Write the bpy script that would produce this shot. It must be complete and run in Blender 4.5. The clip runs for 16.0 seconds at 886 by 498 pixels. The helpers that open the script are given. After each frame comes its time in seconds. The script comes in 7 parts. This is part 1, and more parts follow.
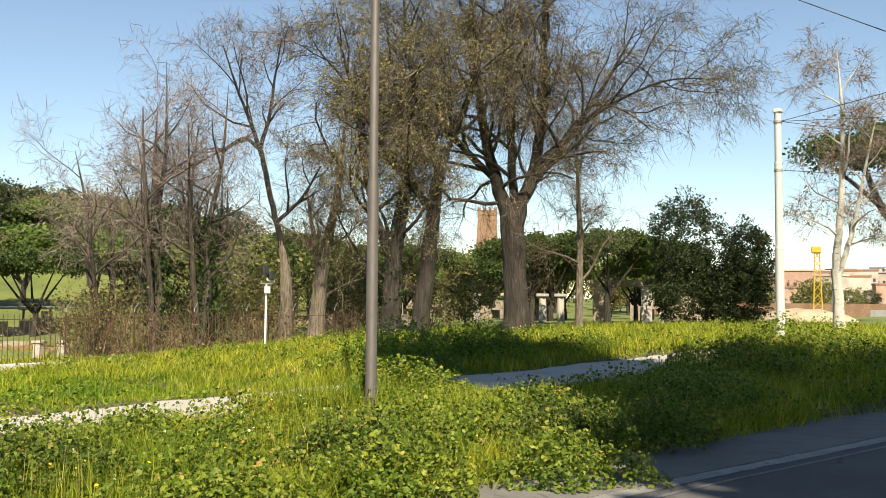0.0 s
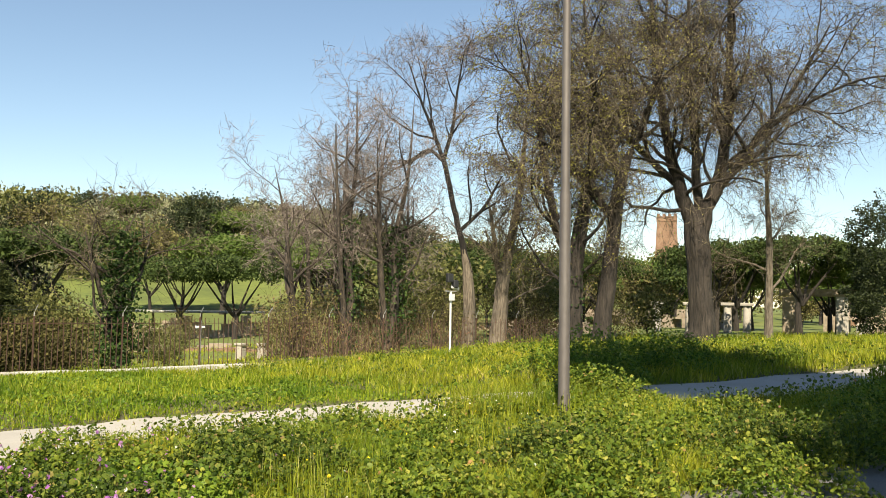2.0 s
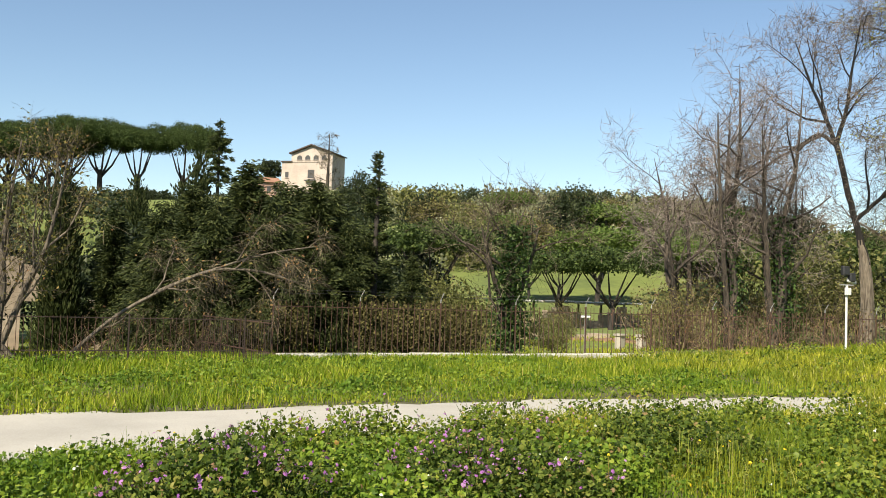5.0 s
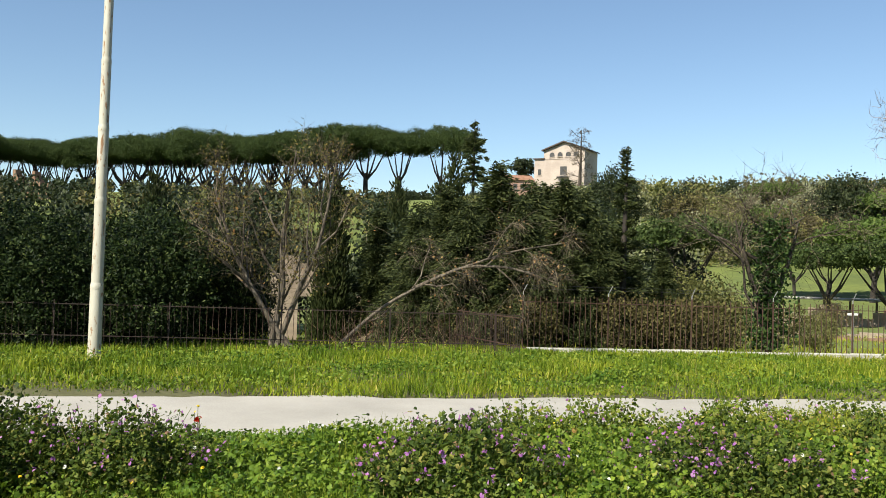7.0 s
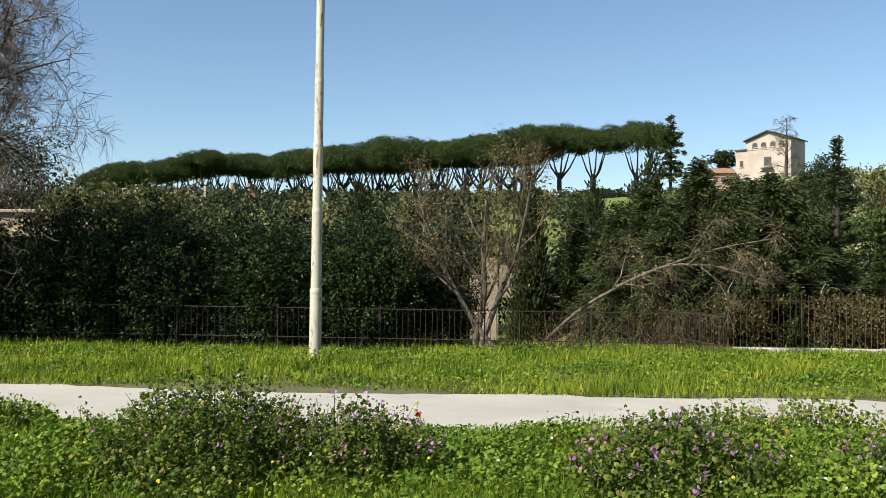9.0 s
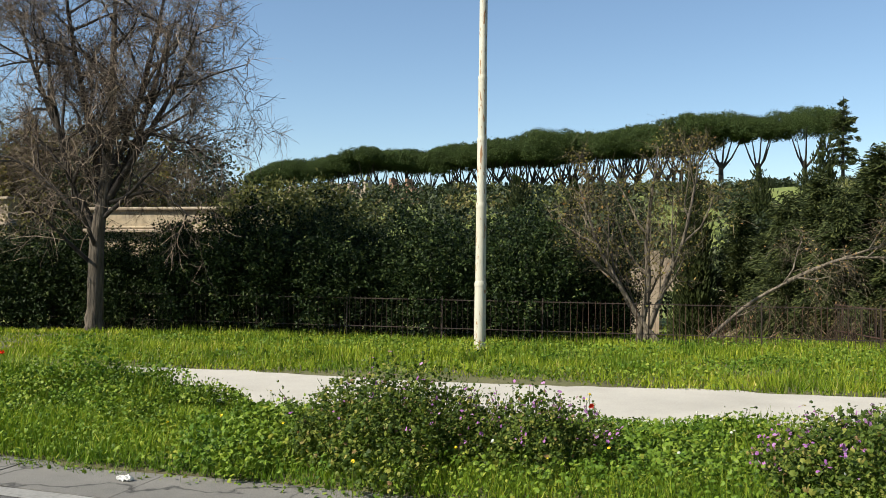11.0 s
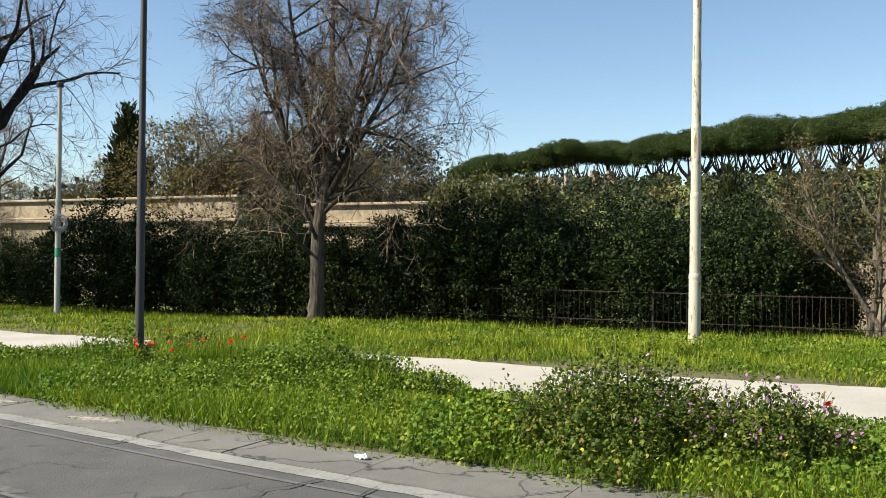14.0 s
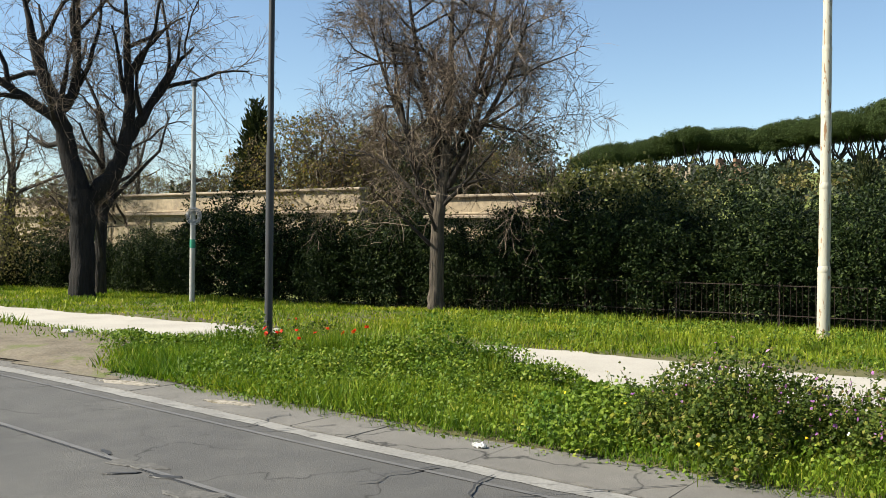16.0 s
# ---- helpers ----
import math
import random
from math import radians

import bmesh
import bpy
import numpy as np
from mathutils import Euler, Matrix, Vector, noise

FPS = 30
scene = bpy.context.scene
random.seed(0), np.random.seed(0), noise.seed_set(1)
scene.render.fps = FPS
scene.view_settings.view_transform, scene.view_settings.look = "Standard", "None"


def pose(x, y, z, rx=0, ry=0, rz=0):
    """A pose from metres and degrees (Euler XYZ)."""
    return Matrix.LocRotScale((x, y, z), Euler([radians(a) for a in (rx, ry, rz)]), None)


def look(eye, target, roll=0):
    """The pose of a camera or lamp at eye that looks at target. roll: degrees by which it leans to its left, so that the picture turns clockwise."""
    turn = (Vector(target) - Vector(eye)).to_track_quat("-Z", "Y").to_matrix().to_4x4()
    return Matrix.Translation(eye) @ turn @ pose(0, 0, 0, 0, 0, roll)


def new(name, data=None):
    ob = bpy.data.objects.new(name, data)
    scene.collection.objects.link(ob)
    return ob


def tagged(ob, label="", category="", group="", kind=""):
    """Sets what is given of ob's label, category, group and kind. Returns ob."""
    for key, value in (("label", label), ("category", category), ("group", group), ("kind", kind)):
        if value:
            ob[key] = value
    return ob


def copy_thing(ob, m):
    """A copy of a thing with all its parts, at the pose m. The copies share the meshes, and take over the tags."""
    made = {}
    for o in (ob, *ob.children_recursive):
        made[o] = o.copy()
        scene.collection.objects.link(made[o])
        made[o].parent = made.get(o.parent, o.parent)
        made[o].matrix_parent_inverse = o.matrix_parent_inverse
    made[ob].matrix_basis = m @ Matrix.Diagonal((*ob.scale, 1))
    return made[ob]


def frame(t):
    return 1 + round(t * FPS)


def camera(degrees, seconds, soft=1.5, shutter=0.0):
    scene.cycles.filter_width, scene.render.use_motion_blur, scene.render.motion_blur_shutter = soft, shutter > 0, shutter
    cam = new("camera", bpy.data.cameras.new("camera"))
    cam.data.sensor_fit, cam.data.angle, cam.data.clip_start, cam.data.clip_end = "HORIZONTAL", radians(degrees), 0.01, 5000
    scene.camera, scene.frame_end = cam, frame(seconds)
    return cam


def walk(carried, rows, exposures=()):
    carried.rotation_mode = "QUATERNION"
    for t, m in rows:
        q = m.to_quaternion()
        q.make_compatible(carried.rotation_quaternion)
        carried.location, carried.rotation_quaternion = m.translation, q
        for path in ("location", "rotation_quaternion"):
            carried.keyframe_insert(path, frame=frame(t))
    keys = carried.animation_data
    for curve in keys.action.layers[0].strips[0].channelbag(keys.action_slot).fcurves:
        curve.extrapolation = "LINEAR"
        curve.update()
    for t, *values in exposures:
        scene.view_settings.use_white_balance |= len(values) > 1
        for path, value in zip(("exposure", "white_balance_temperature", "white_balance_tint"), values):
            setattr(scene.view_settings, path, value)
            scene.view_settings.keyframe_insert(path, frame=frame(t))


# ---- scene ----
cam = camera(51.3, 16.0, soft=0.65)
ROWS = [
    (0.0, -0.000, -0.000, 1.738, 33.55, 3.29, -0.43),
    (0.5, -0.001, -0.137, 1.740, 36.52, 3.59, -0.41),
    (1.0, 0.008, -0.229, 1.747, 38.73, 3.68, -0.50),
    (1.5, 0.029, -0.339, 1.740, 40.82, 3.80, -0.64),
    (2.0, 0.040, -0.464, 1.755, 44.37, 3.61, -0.94),
    (2.5, 0.077, -0.562, 1.759, 47.19, 3.55, -1.29),
    (3.0, 0.102, -0.701, 1.770, 51.56, 3.38, -1.43),
    (3.5, 0.111, -0.814, 1.774, 54.70, 3.07, -1.47),
    (4.0, 0.106, -0.902, 1.763, 57.85, 2.82, -1.57),
    (4.5, 0.158, -1.006, 1.755, 61.33, 2.70, -1.62),
    (5.0, 0.216, -1.100, 1.731, 66.98, 2.55, -1.83),
    (7.5, 0.811, -1.048, 1.733, 86.31, 1.67, -1.31),
    (8.0, 0.909, -1.073, 1.738, 89.99, 1.60, -0.82),
    (8.5, 0.984, -1.119, 1.754, 91.92, 1.65, -0.83),
    (9.0, 1.075, -1.171, 1.761, 94.78, 1.56, -0.72),
    (9.5, 1.137, -1.247, 1.764, 97.62, 1.45, -0.61),
    (12.0, 1.372, -1.348, 1.748, 108.27, 0.86, -0.95),
    (12.5, 1.380, -1.381, 1.737, 110.07, 0.80, -1.01),
    (13.0, 1.355, -1.447, 1.716, 111.38, 0.59, -0.76),
    (13.5, 1.393, -1.493, 1.713, 114.11, 0.70, -0.58),
    (14.0, 1.426, -1.502, 1.724, 116.72, 0.48, -0.63),
    (14.5, 1.485, -1.447, 1.741, 118.57, 0.21, -0.48),
    (15.0, 1.527, -1.406, 1.758, 120.91, 0.12, -0.67),
    (15.5, 1.564, -1.389, 1.760, 122.86, 0.01, -0.62),
    (16.0, 1.569, -1.394, 1.758, 124.12, -0.21, -0.69),
]
walk(cam, [(t, pose(x, y, z, 90 + pitch, roll, yaw)) for t, x, y, z, yaw, pitch, roll in ROWS], exposures=((0.0, 1.07, 7450, 8), (4.5, 0.97, 7050, 8), (8.0, 0.84, 6480, 7), (10.0, 0.84, 6500, 7), (13.0, 1.0, 6750, 7), (16.0, 1.06, 6750, 7)))

# ---- daylight: a clear spring sky and the sun behind the eye, to its right ----
SUN = Vector((0.672, -0.741, 0.93)).normalized()
world = bpy.data.worlds.new("world")
scene.world = world
world.use_nodes = True
wt = world.node_tree
wt.nodes.clear()
sky = wt.nodes.new("ShaderNodeTexSky")
sky.sky_type = "NISHITA"
sky.sun_disc = False
sky.sun_elevation = math.asin(SUN.z)
sky.sun_rotation = math.atan2(SUN.x, SUN.y)
sky.altitude = 40
sky.air_density, sky.dust_density, sky.ozone_density = 1.0, 0.05, 2.7
back = wt.nodes.new("ShaderNodeBackground")
back.inputs["Strength"].default_value = 0.079
wout = wt.nodes.new("ShaderNodeOutputWorld")
wt.links.new(sky.outputs[0], back.inputs[0])
wt.links.new(back.outputs[0], wout.inputs[0])
sun = new("sun", bpy.data.lights.new("sun", "SUN"))
sun.data.energy, sun.data.angle, sun.data.color = 5.0, radians(0.53), (1.0, 0.93, 0.80)
sun.matrix_world = look(SUN * 100, (0, 0, 0))

# ---- materials ----
def nodes_of(name):
    m = bpy.data.materials.new(name)
    m.use_nodes = True
    nt = m.node_tree
    nt.nodes.clear()
    return m, nt, nt.nodes.new("ShaderNodeOutputMaterial")


def link(nt, a, b):
    nt.links.new(a, b)


def noise_tex(nt, scale, detail=4.0, rough=0.55, stretch=(1, 1, 1), dist=0.0):
    co = nt.nodes.new("ShaderNodeTexCoord")
    mp = nt.nodes.new("ShaderNodeMapping")
    mp.inputs["Scale"].default_value = stretch
    n = nt.nodes.new("ShaderNodeTexNoise")
    n.inputs["Scale"].default_value = scale
    n.inputs["Detail"].default_value = detail
    n.inputs["Roughness"].default_value = rough
    n.inputs["Distortion"].default_value = dist
    link(nt, co.outputs["Object"], mp.inputs["Vector"])
    link(nt, mp.outputs["Vector"], n.inputs["Vector"])
    return n.outputs["Fac"]


def ramp(nt, fac, stops):
    r = nt.nodes.new("ShaderNodeValToRGB")
    e = r.color_ramp.elements
    while len(e) < len(stops):
        e.new(0.5)
    for k, (p, c) in enumerate(stops):
        e[k].position = p
        e[k].color = (*c, 1)
    link(nt, fac, r.inputs[0])
    return r.outputs[0]


def mix(nt, fac, a, b, kind="MIX"):
    n = nt.nodes.new("ShaderNodeMix")
    n.data_type, n.blend_type = "RGBA", kind
    for sock, v in ((n.inputs[0], fac), (n.inputs[6], a), (n.inputs[7], b)):
        if isinstance(v, (int, float)):
            sock.default_value = v
        elif isinstance(v, tuple):
            sock.default_value = (*v, 1)
        else:
            link(nt, v, sock)
    return n.outputs[2]


def solid(name, stops, scale=3.0, rough=0.85, metal=0.0, fine=None, fine_amt=0.35, bump=0.0, bump_scale=40.0, stretch=(1, 1, 1), spots=None, detail=5.0):
    """A surface with two scales of variation; spots = (scale, low, high, colour) lays patches of wear over it."""
    m, nt, out = nodes_of(name)
    b = nt.nodes.new("ShaderNodeBsdfPrincipled")
    col = ramp(nt, noise_tex(nt, scale, detail, stretch=stretch), stops)
    f = noise_tex(nt, fine or scale * 12, 3.0, stretch=stretch)
    g = ramp(nt, f, [(0.25, (1 - fine_amt,) * 3), (0.75, (1 + 0.0 * fine_amt,) * 3)])
    col = mix(nt, 1.0, col, g, "MULTIPLY")
    if spots:
        k = ramp(nt, noise_tex(nt, spots[0], 6.0, 0.65, stretch=spots[4] if len(spots) > 4 else (1, 1, 1)), [(spots[1], (0, 0, 0)), (spots[2], (1, 1, 1))])
        col = mix(nt, k, col, spots[3])
    link(nt, col, b.inputs["Base Color"])
    b.inputs["Roughness"].default_value = rough
    b.inputs["Metallic"].default_value = metal
    if bump:
        bp = nt.nodes.new("ShaderNodeBump")
        bp.inputs["Strength"].default_value = bump
        bp.inputs["Distance"].default_value = 0.02
        link(nt, noise_tex(nt, bump_scale, 6.0, 0.6, stretch=stretch), bp.inputs["Height"])
        link(nt, bp.outputs[0], b.inputs["Normal"])
    link(nt, b.outputs[0], out.inputs[0])
    return m


def leafy(name, stops, through_amt=0.35, rough=0.5, patch=None, patch_scale=0.25, gloss=0.12):
    """Leaves and blades: each island takes its own colour; part of the light passes through."""
    m, nt, out = nodes_of(name)
    geo = nt.nodes.new("ShaderNodeNewGeometry")
    col = ramp(nt, geo.outputs["Random Per Island"], stops)
    if patch:
        k = ramp(nt, noise_tex(nt, patch_scale, 3.0), [(0.38, (0, 0, 0)), (0.64, (1, 1, 1))])
        col = mix(nt, k, col, mix(nt, 1.0, col, patch, "MULTIPLY"))
    b = nt.nodes.new("ShaderNodeBsdfPrincipled")
    b.inputs["Roughness"].default_value = rough
    b.inputs["Specular IOR Level"].default_value = gloss
    link(nt, col, b.inputs["Base Color"])
    tr = nt.nodes.new("ShaderNodeBsdfTranslucent")
    link(nt, mix(nt, 1.0, col, (1.25, 1.3, 0.7), "MULTIPLY"), tr.inputs[0])
    mx = nt.nodes.new("ShaderNodeMixShader")
    mx.inputs[0].default_value = through_amt
    link(nt, b.outputs[0], mx.inputs[1])
    link(nt, tr.outputs[0], mx.inputs[2])
    link(nt, mx.outputs[0], out.inputs[0])
    return m


M_EARTH = solid("earth", [(0.3, (0.07, 0.055, 0.03)), (0.55, (0.10, 0.10, 0.035)), (0.75, (0.16, 0.13, 0.075))], 0.6, 0.95, fine=14, bump=0.5, bump_scale=12)
M_DIRT = solid("trodden_dirt", [(0.3, (0.13, 0.105, 0.073)), (0.55, (0.20, 0.17, 0.125)), (0.75, (0.15, 0.14, 0.07))], 1.6, 0.95, fine=22, fine_amt=0.5, bump=0.9, bump_scale=14, spots=(1.3, 0.56, 0.66, (0.10, 0.115, 0.03)))
M_SLOPE = solid("far_meadow", [(0.3, (0.095, 0.125, 0.028)), (0.55, (0.15, 0.185, 0.036)), (0.8, (0.20, 0.19, 0.07))], 0.08, 0.95, fine=1.5, bump=0.4, bump_scale=3)
def paved(name, stops, crack_scale, crack_width, seed):
    """Old paving: mottled, gritty, with a broken net of cracks that comes and goes."""
    m, nt, out = nodes_of(name)
    b = nt.nodes.new("ShaderNodeBsdfPrincipled")
    b.inputs["Roughness"].default_value = 0.88
    col = ramp(nt, noise_tex(nt, 0.45, 5.0), stops)
    col = mix(nt, 1.0, col, ramp(nt, noise_tex(nt, 2.6, 5.0, 0.65), [(0.3, (0.80, 0.80, 0.80)), (0.7, (1.08, 1.07, 1.05))]), "MULTIPLY")
    col = mix(nt, 1.0, col, ramp(nt, noise_tex(nt, 95, 3.0), [(0.3, (0.62, 0.62, 0.62)), (0.7, (1.1, 1.1, 1.1))]), "MULTIPLY")
    co = nt.nodes.new("ShaderNodeTexCoord")
    wob_ = nt.nodes.new("ShaderNodeTexNoise")
    wob_.inputs["Scale"].default_value, wob_.inputs["Detail"].default_value = 2.2, 5.0
    link(nt, co.outputs["Object"], wob_.inputs["Vector"])
    sh = mix(nt, 0.55, co.outputs["Object"], wob_.outputs["Color"], "ADD")
    vo = nt.nodes.new("ShaderNodeTexVoronoi")
    vo.feature = "DISTANCE_TO_EDGE"
    vo.inputs["Scale"].default_value = crack_scale
    link(nt, sh, vo.inputs["Vector"])
    k = ramp(nt, vo.outputs["Distance"], [(0.0, (1, 1, 1)), (crack_width, (0, 0, 0))])
    where = ramp(nt, noise_tex(nt, seed, 3.0), [(0.47, (0, 0, 0)), (0.56, (1, 1, 1))])
    k = mix(nt, 1.0, k, where, "MULTIPLY")
    col = mix(nt, k, col, (0.022, 0.021, 0.02))
    link(nt, col, b.inputs["Base Color"])
    bp = nt.nodes.new("ShaderNodeBump")
    bp.inputs["Strength"].default_value, bp.inputs["Distance"].default_value = 0.5, 0.02
    link(nt, noise_tex(nt, 110, 5.0, 0.6), bp.inputs["Height"])
    link(nt, bp.outputs[0], b.inputs["Normal"])
    link(nt, b.outputs[0], out.inputs[0])
    return m


M_ASPHALT = paved("asphalt", [(0.3, (0.075, 0.075, 0.077)), (0.55, (0.102, 0.101, 0.100)), (0.75, (0.140, 0.137, 0.131))], 0.55, 0.008, 0.35)
M_CONC = paved("worn_concrete", [(0.3, (0.135, 0.13, 0.122)), (0.6, (0.19, 0.182, 0.17)), (0.8, (0.155, 0.145, 0.132))], 0.5, 0.009, 0.5)
M_LINE = solid("worn_white_line", [(0.35, (0.22, 0.215, 0.205)), (0.7, (0.31, 0.305, 0.29))], 2.0, 0.8, fine=40, bump=0.2, spots=(7.0, 0.56, 0.66, (0.13, 0.128, 0.122)))
M_PATH = solid("pale_gravel", [(0.3, (0.34, 0.32, 0.285)), (0.6, (0.42, 0.395, 0.355)), (0.8, (0.37, 0.345, 0.30))], 0.7, 0.95, fine=45, fine_amt=0.18, bump=0.25, bump_scale=70)
M_SLAB = solid("pale_kerb_stone", [(0.3, (0.42, 0.40, 0.35)), (0.7, (0.58, 0.56, 0.50))], 1.2, 0.9, fine=20, bump=0.3)
M_RAIL = solid("dull_steel_rail", [(0.3, (0.115, 0.114, 0.115)), (0.7, (0.16, 0.158, 0.156))], 3, 0.65, 0.0, fine=30)
M_RUST = solid("rusty_iron", [(0.3, (0.05, 0.030, 0.022)), (0.55, (0.085, 0.042, 0.028)), (0.8, (0.045, 0.033, 0.027))], 0.35, 0.85, 0.1, fine=40)
M_DARKIRON = solid("dark_iron", [(0.3, (0.03, 0.02, 0.016)), (0.7, (0.055, 0.034, 0.026))], 0.6, 0.7, 0.2, fine=40)
M_GALV = solid("galvanised_post", [(0.3, (0.30, 0.30, 0.29)), (0.7, (0.40, 0.40, 0.39))], 3, 0.6, 0.3, fine=30)
M_LAMP = solid("grey_lamp_paint", [(0.3, (0.10, 0.088, 0.082)), (0.7, (0.14, 0.125, 0.115))], 1.5, 0.55, 0.2, fine=18, fine_amt=0.25, bump=0.05, stretch=(1, 1, 0.3))
M_LAMPDARK = solid("dark_lamp_paint", [(0.3, (0.036, 0.037, 0.039)), (0.7, (0.05, 0.05, 0.053))], 1.5, 0.5, 0.2, fine=18, fine_amt=0.3, stretch=(1, 1, 0.3))
M_POLE = solid("flaking_cream_paint", [(0.3, (0.44, 0.42, 0.34)), (0.7, (0.54, 0.52, 0.44))], 1.5, 0.6, 0.0, fine=14, fine_amt=0.15, bump=0.15, bump_scale=30, stretch=(1, 1, 0.35),
               spots=(15.0, 0.575, 0.605, (0.24, 0.135, 0.065), (1, 1, 0.2)))
M_POLEW = solid("white_pole_paint", [(0.3, (0.44, 0.44, 0.41)), (0.7, (0.54, 0.54, 0.51))], 1.5, 0.6, fine=14, fine_amt=0.12, stretch=(1, 1, 0.35), spots=(5.0, 0.66, 0.7, (0.35, 0.32, 0.28), (1, 1, 0.3)))
M_POLEG = solid("grey_concrete_pole", [(0.3, (0.36, 0.36, 0.34)), (0.7, (0.46, 0.46, 0.43))], 1.5, 0.8, fine=18, fine_amt=0.2)
M_WHITE = solid("white_casing", [(0.3, (0.70, 0.70, 0.68)), (0.7, (0.78, 0.78, 0.76))], 3, 0.45)
M_BLACK = solid("black_plastic", [(0.3, (0.02, 0.02, 0.022)), (0.7, (0.035, 0.035, 0.037))], 3, 0.45)
M_GREEN = solid("green_paint", [(0.3, (0.03, 0.26, 0.16)), (0.7, (0.04, 0.33, 0.2))], 5, 0.7)
M_CABLE = solid("grey_cable", [(0.3, (0.25, 0.26, 0.27)), (0.7, (0.42, 0.43, 0.44))], 5, 0.6)
M_WIRE = solid("dark_wire", [(0.3, (0.03, 0.03, 0.033)), (0.7, (0.05, 0.05, 0.05))], 5, 0.6)
def bark(name, dark, light, ridge=11.0):
    """Furrowed bark: long upright ridges in relief, with broad stains over them."""
    m, nt, out = nodes_of(name)
    b = nt.nodes.new("ShaderNodeBsdfPrincipled")
    f = noise_tex(nt, ridge, 7.0, 0.62, (1, 1, 0.13), 0.4)
    col = ramp(nt, f, [(0.34, dark), (0.5, tuple((p + q) / 2 for p, q in zip(dark, light))), (0.68, light)])
    col = mix(nt, 1.0, col, ramp(nt, noise_tex(nt, 0.9, 4.0), [(0.3, (0.62, 0.62, 0.62)), (0.7, (1.05, 1.03, 1.0))]), "MULTIPLY")
    link(nt, col, b.inputs["Base Color"])
    b.inputs["Roughness"].default_value = 0.95
    bp = nt.nodes.new("ShaderNodeBump")
    bp.inputs["Strength"].default_value = 1.0
    bp.inputs["Distance"].default_value = 0.07
    link(nt, f, bp.inputs["Height"])
    link(nt, bp.outputs[0], b.inputs["Normal"])
    link(nt, b.outputs[0], out.inputs[0])
    return m


M_BARK = bark("grey_brown_bark", (0.022, 0.017, 0.013), (0.125, 0.10, 0.078))
M_BARKDK = bark("dark_bark", (0.012, 0.010, 0.009), (0.065, 0.053, 0.044))
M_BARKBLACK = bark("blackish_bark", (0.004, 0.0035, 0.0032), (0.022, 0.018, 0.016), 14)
# brighter copy of M_BARK for the elm, with its sunlit tone in the colour
M_BARKELM = bark("lit_brown_bark", (0.03, 0.024, 0.018), (0.17, 0.14, 0.11), 13)
M_BARKPALE = bark("pale_bark", (0.07, 0.055, 0.04), (0.25, 0.21, 0.165), 16)
M_BIRCH = solid("white_birch_bark", [(0.3, (0.38, 0.36, 0.32)), (0.7, (0.50, 0.475, 0.43))], 3, 0.85, fine=10, fine_amt=0.25, spots=(5, 0.6, 0.66, (0.12, 0.1, 0.09), (0.4, 0.4, 1.5)))
M_TWIG = leafy("brown_twigs", [(0.0, (0.030, 0.024, 0.019)), (0.45, (0.085, 0.069, 0.050)), (0.8, (0.155, 0.128, 0.090)), (1.0, (0.24, 0.205, 0.13))], 0.0, 0.9)
M_TWIGDK = leafy("dark_twigs", [(0.0, (0.04, 0.031, 0.025)), (0.5, (0.13, 0.10, 0.077)), (1.0, (0.27, 0.215, 0.165))], 0.0, 0.9)
M_TWIGPALE = leafy("pale_twigs", [(0.0, (0.07, 0.055, 0.048)), (0.5, (0.175, 0.142, 0.124)), (1.0, (0.32, 0.265, 0.235))], 0.0, 0.9)
M_BRUSH = leafy("rusty_brushwood", [(0.0, (0.06, 0.042, 0.030)), (0.5, (0.15, 0.105, 0.07)), (0.85, (0.25, 0.19, 0.12)), (1.0, (0.24, 0.10, 0.05))], 0.0, 0.9)
M_BUD = leafy("young_leaves", [(0.0, (0.16, 0.15, 0.04)), (0.6, (0.27, 0.25, 0.07)), (1.0, (0.36, 0.33, 0.12))], 0.4)
M_DRYLEAF = leafy("dry_leaves", [(0.0, (0.16, 0.09, 0.045)), (0.6, (0.27, 0.17, 0.085)), (1.0, (0.20, 0.18, 0.06))], 0.3)
M_BROWNLEAF = leafy("olive_brown_leaves", [(0.0, (0.0750, 0.0688, 0.0250)), (0.6, (0.1500, 0.1250, 0.0425)), (0.85, (0.2125, 0.2000, 0.0625)), (1.0, (0.2750, 0.1375, 0.0625))], 0.35)
M_GRASS = leafy("grass_blades", [(0.0, (0.1485, 0.1650, 0.0176)), (0.45, (0.2860, 0.2970, 0.0264)), (0.8, (0.3960, 0.3850, 0.0407)), (0.94, (0.4510, 0.4070, 0.0770)), (1.0, (0.5060, 0.4180, 0.1980))], 0.32, 0.5, patch=(0.42, 0.6, 0.5), patch_scale=0.6)
M_GRASSG = leafy("green_grass_blades", [(0.0, (0.1020, 0.1542, 0.0133)), (0.45, (0.2040, 0.2685, 0.0209)), (0.8, (0.3120, 0.3599, 0.0323)), (0.94, (0.4080, 0.3827, 0.0570)), (1.0, (0.5040, 0.4113, 0.1520))], 0.32, 0.5, patch=(0.4, 0.55, 0.5), patch_scale=0.6)
M_WEEDG = leafy("green_weed_leaves", [(0.0, (0.052, 0.096, 0.012)), (0.5, (0.126, 0.190, 0.022)), (0.88, (0.200, 0.265, 0.034)), (1.0, (0.29, 0.30, 0.05))], 0.24, 0.45, patch=(0.55, 0.7, 0.65), patch_scale=0.6)
M_CLOVER = leafy("deep_green_blades", [(0.0, (0.070, 0.130, 0.0126)), (0.5, (0.150, 0.232, 0.0198)), (0.85, (0.250, 0.312, 0.0288)), (1.0, (0.38, 0.37, 0.06))], 0.30, 0.5, patch=(0.5, 0.64, 0.6), patch_scale=0.5)
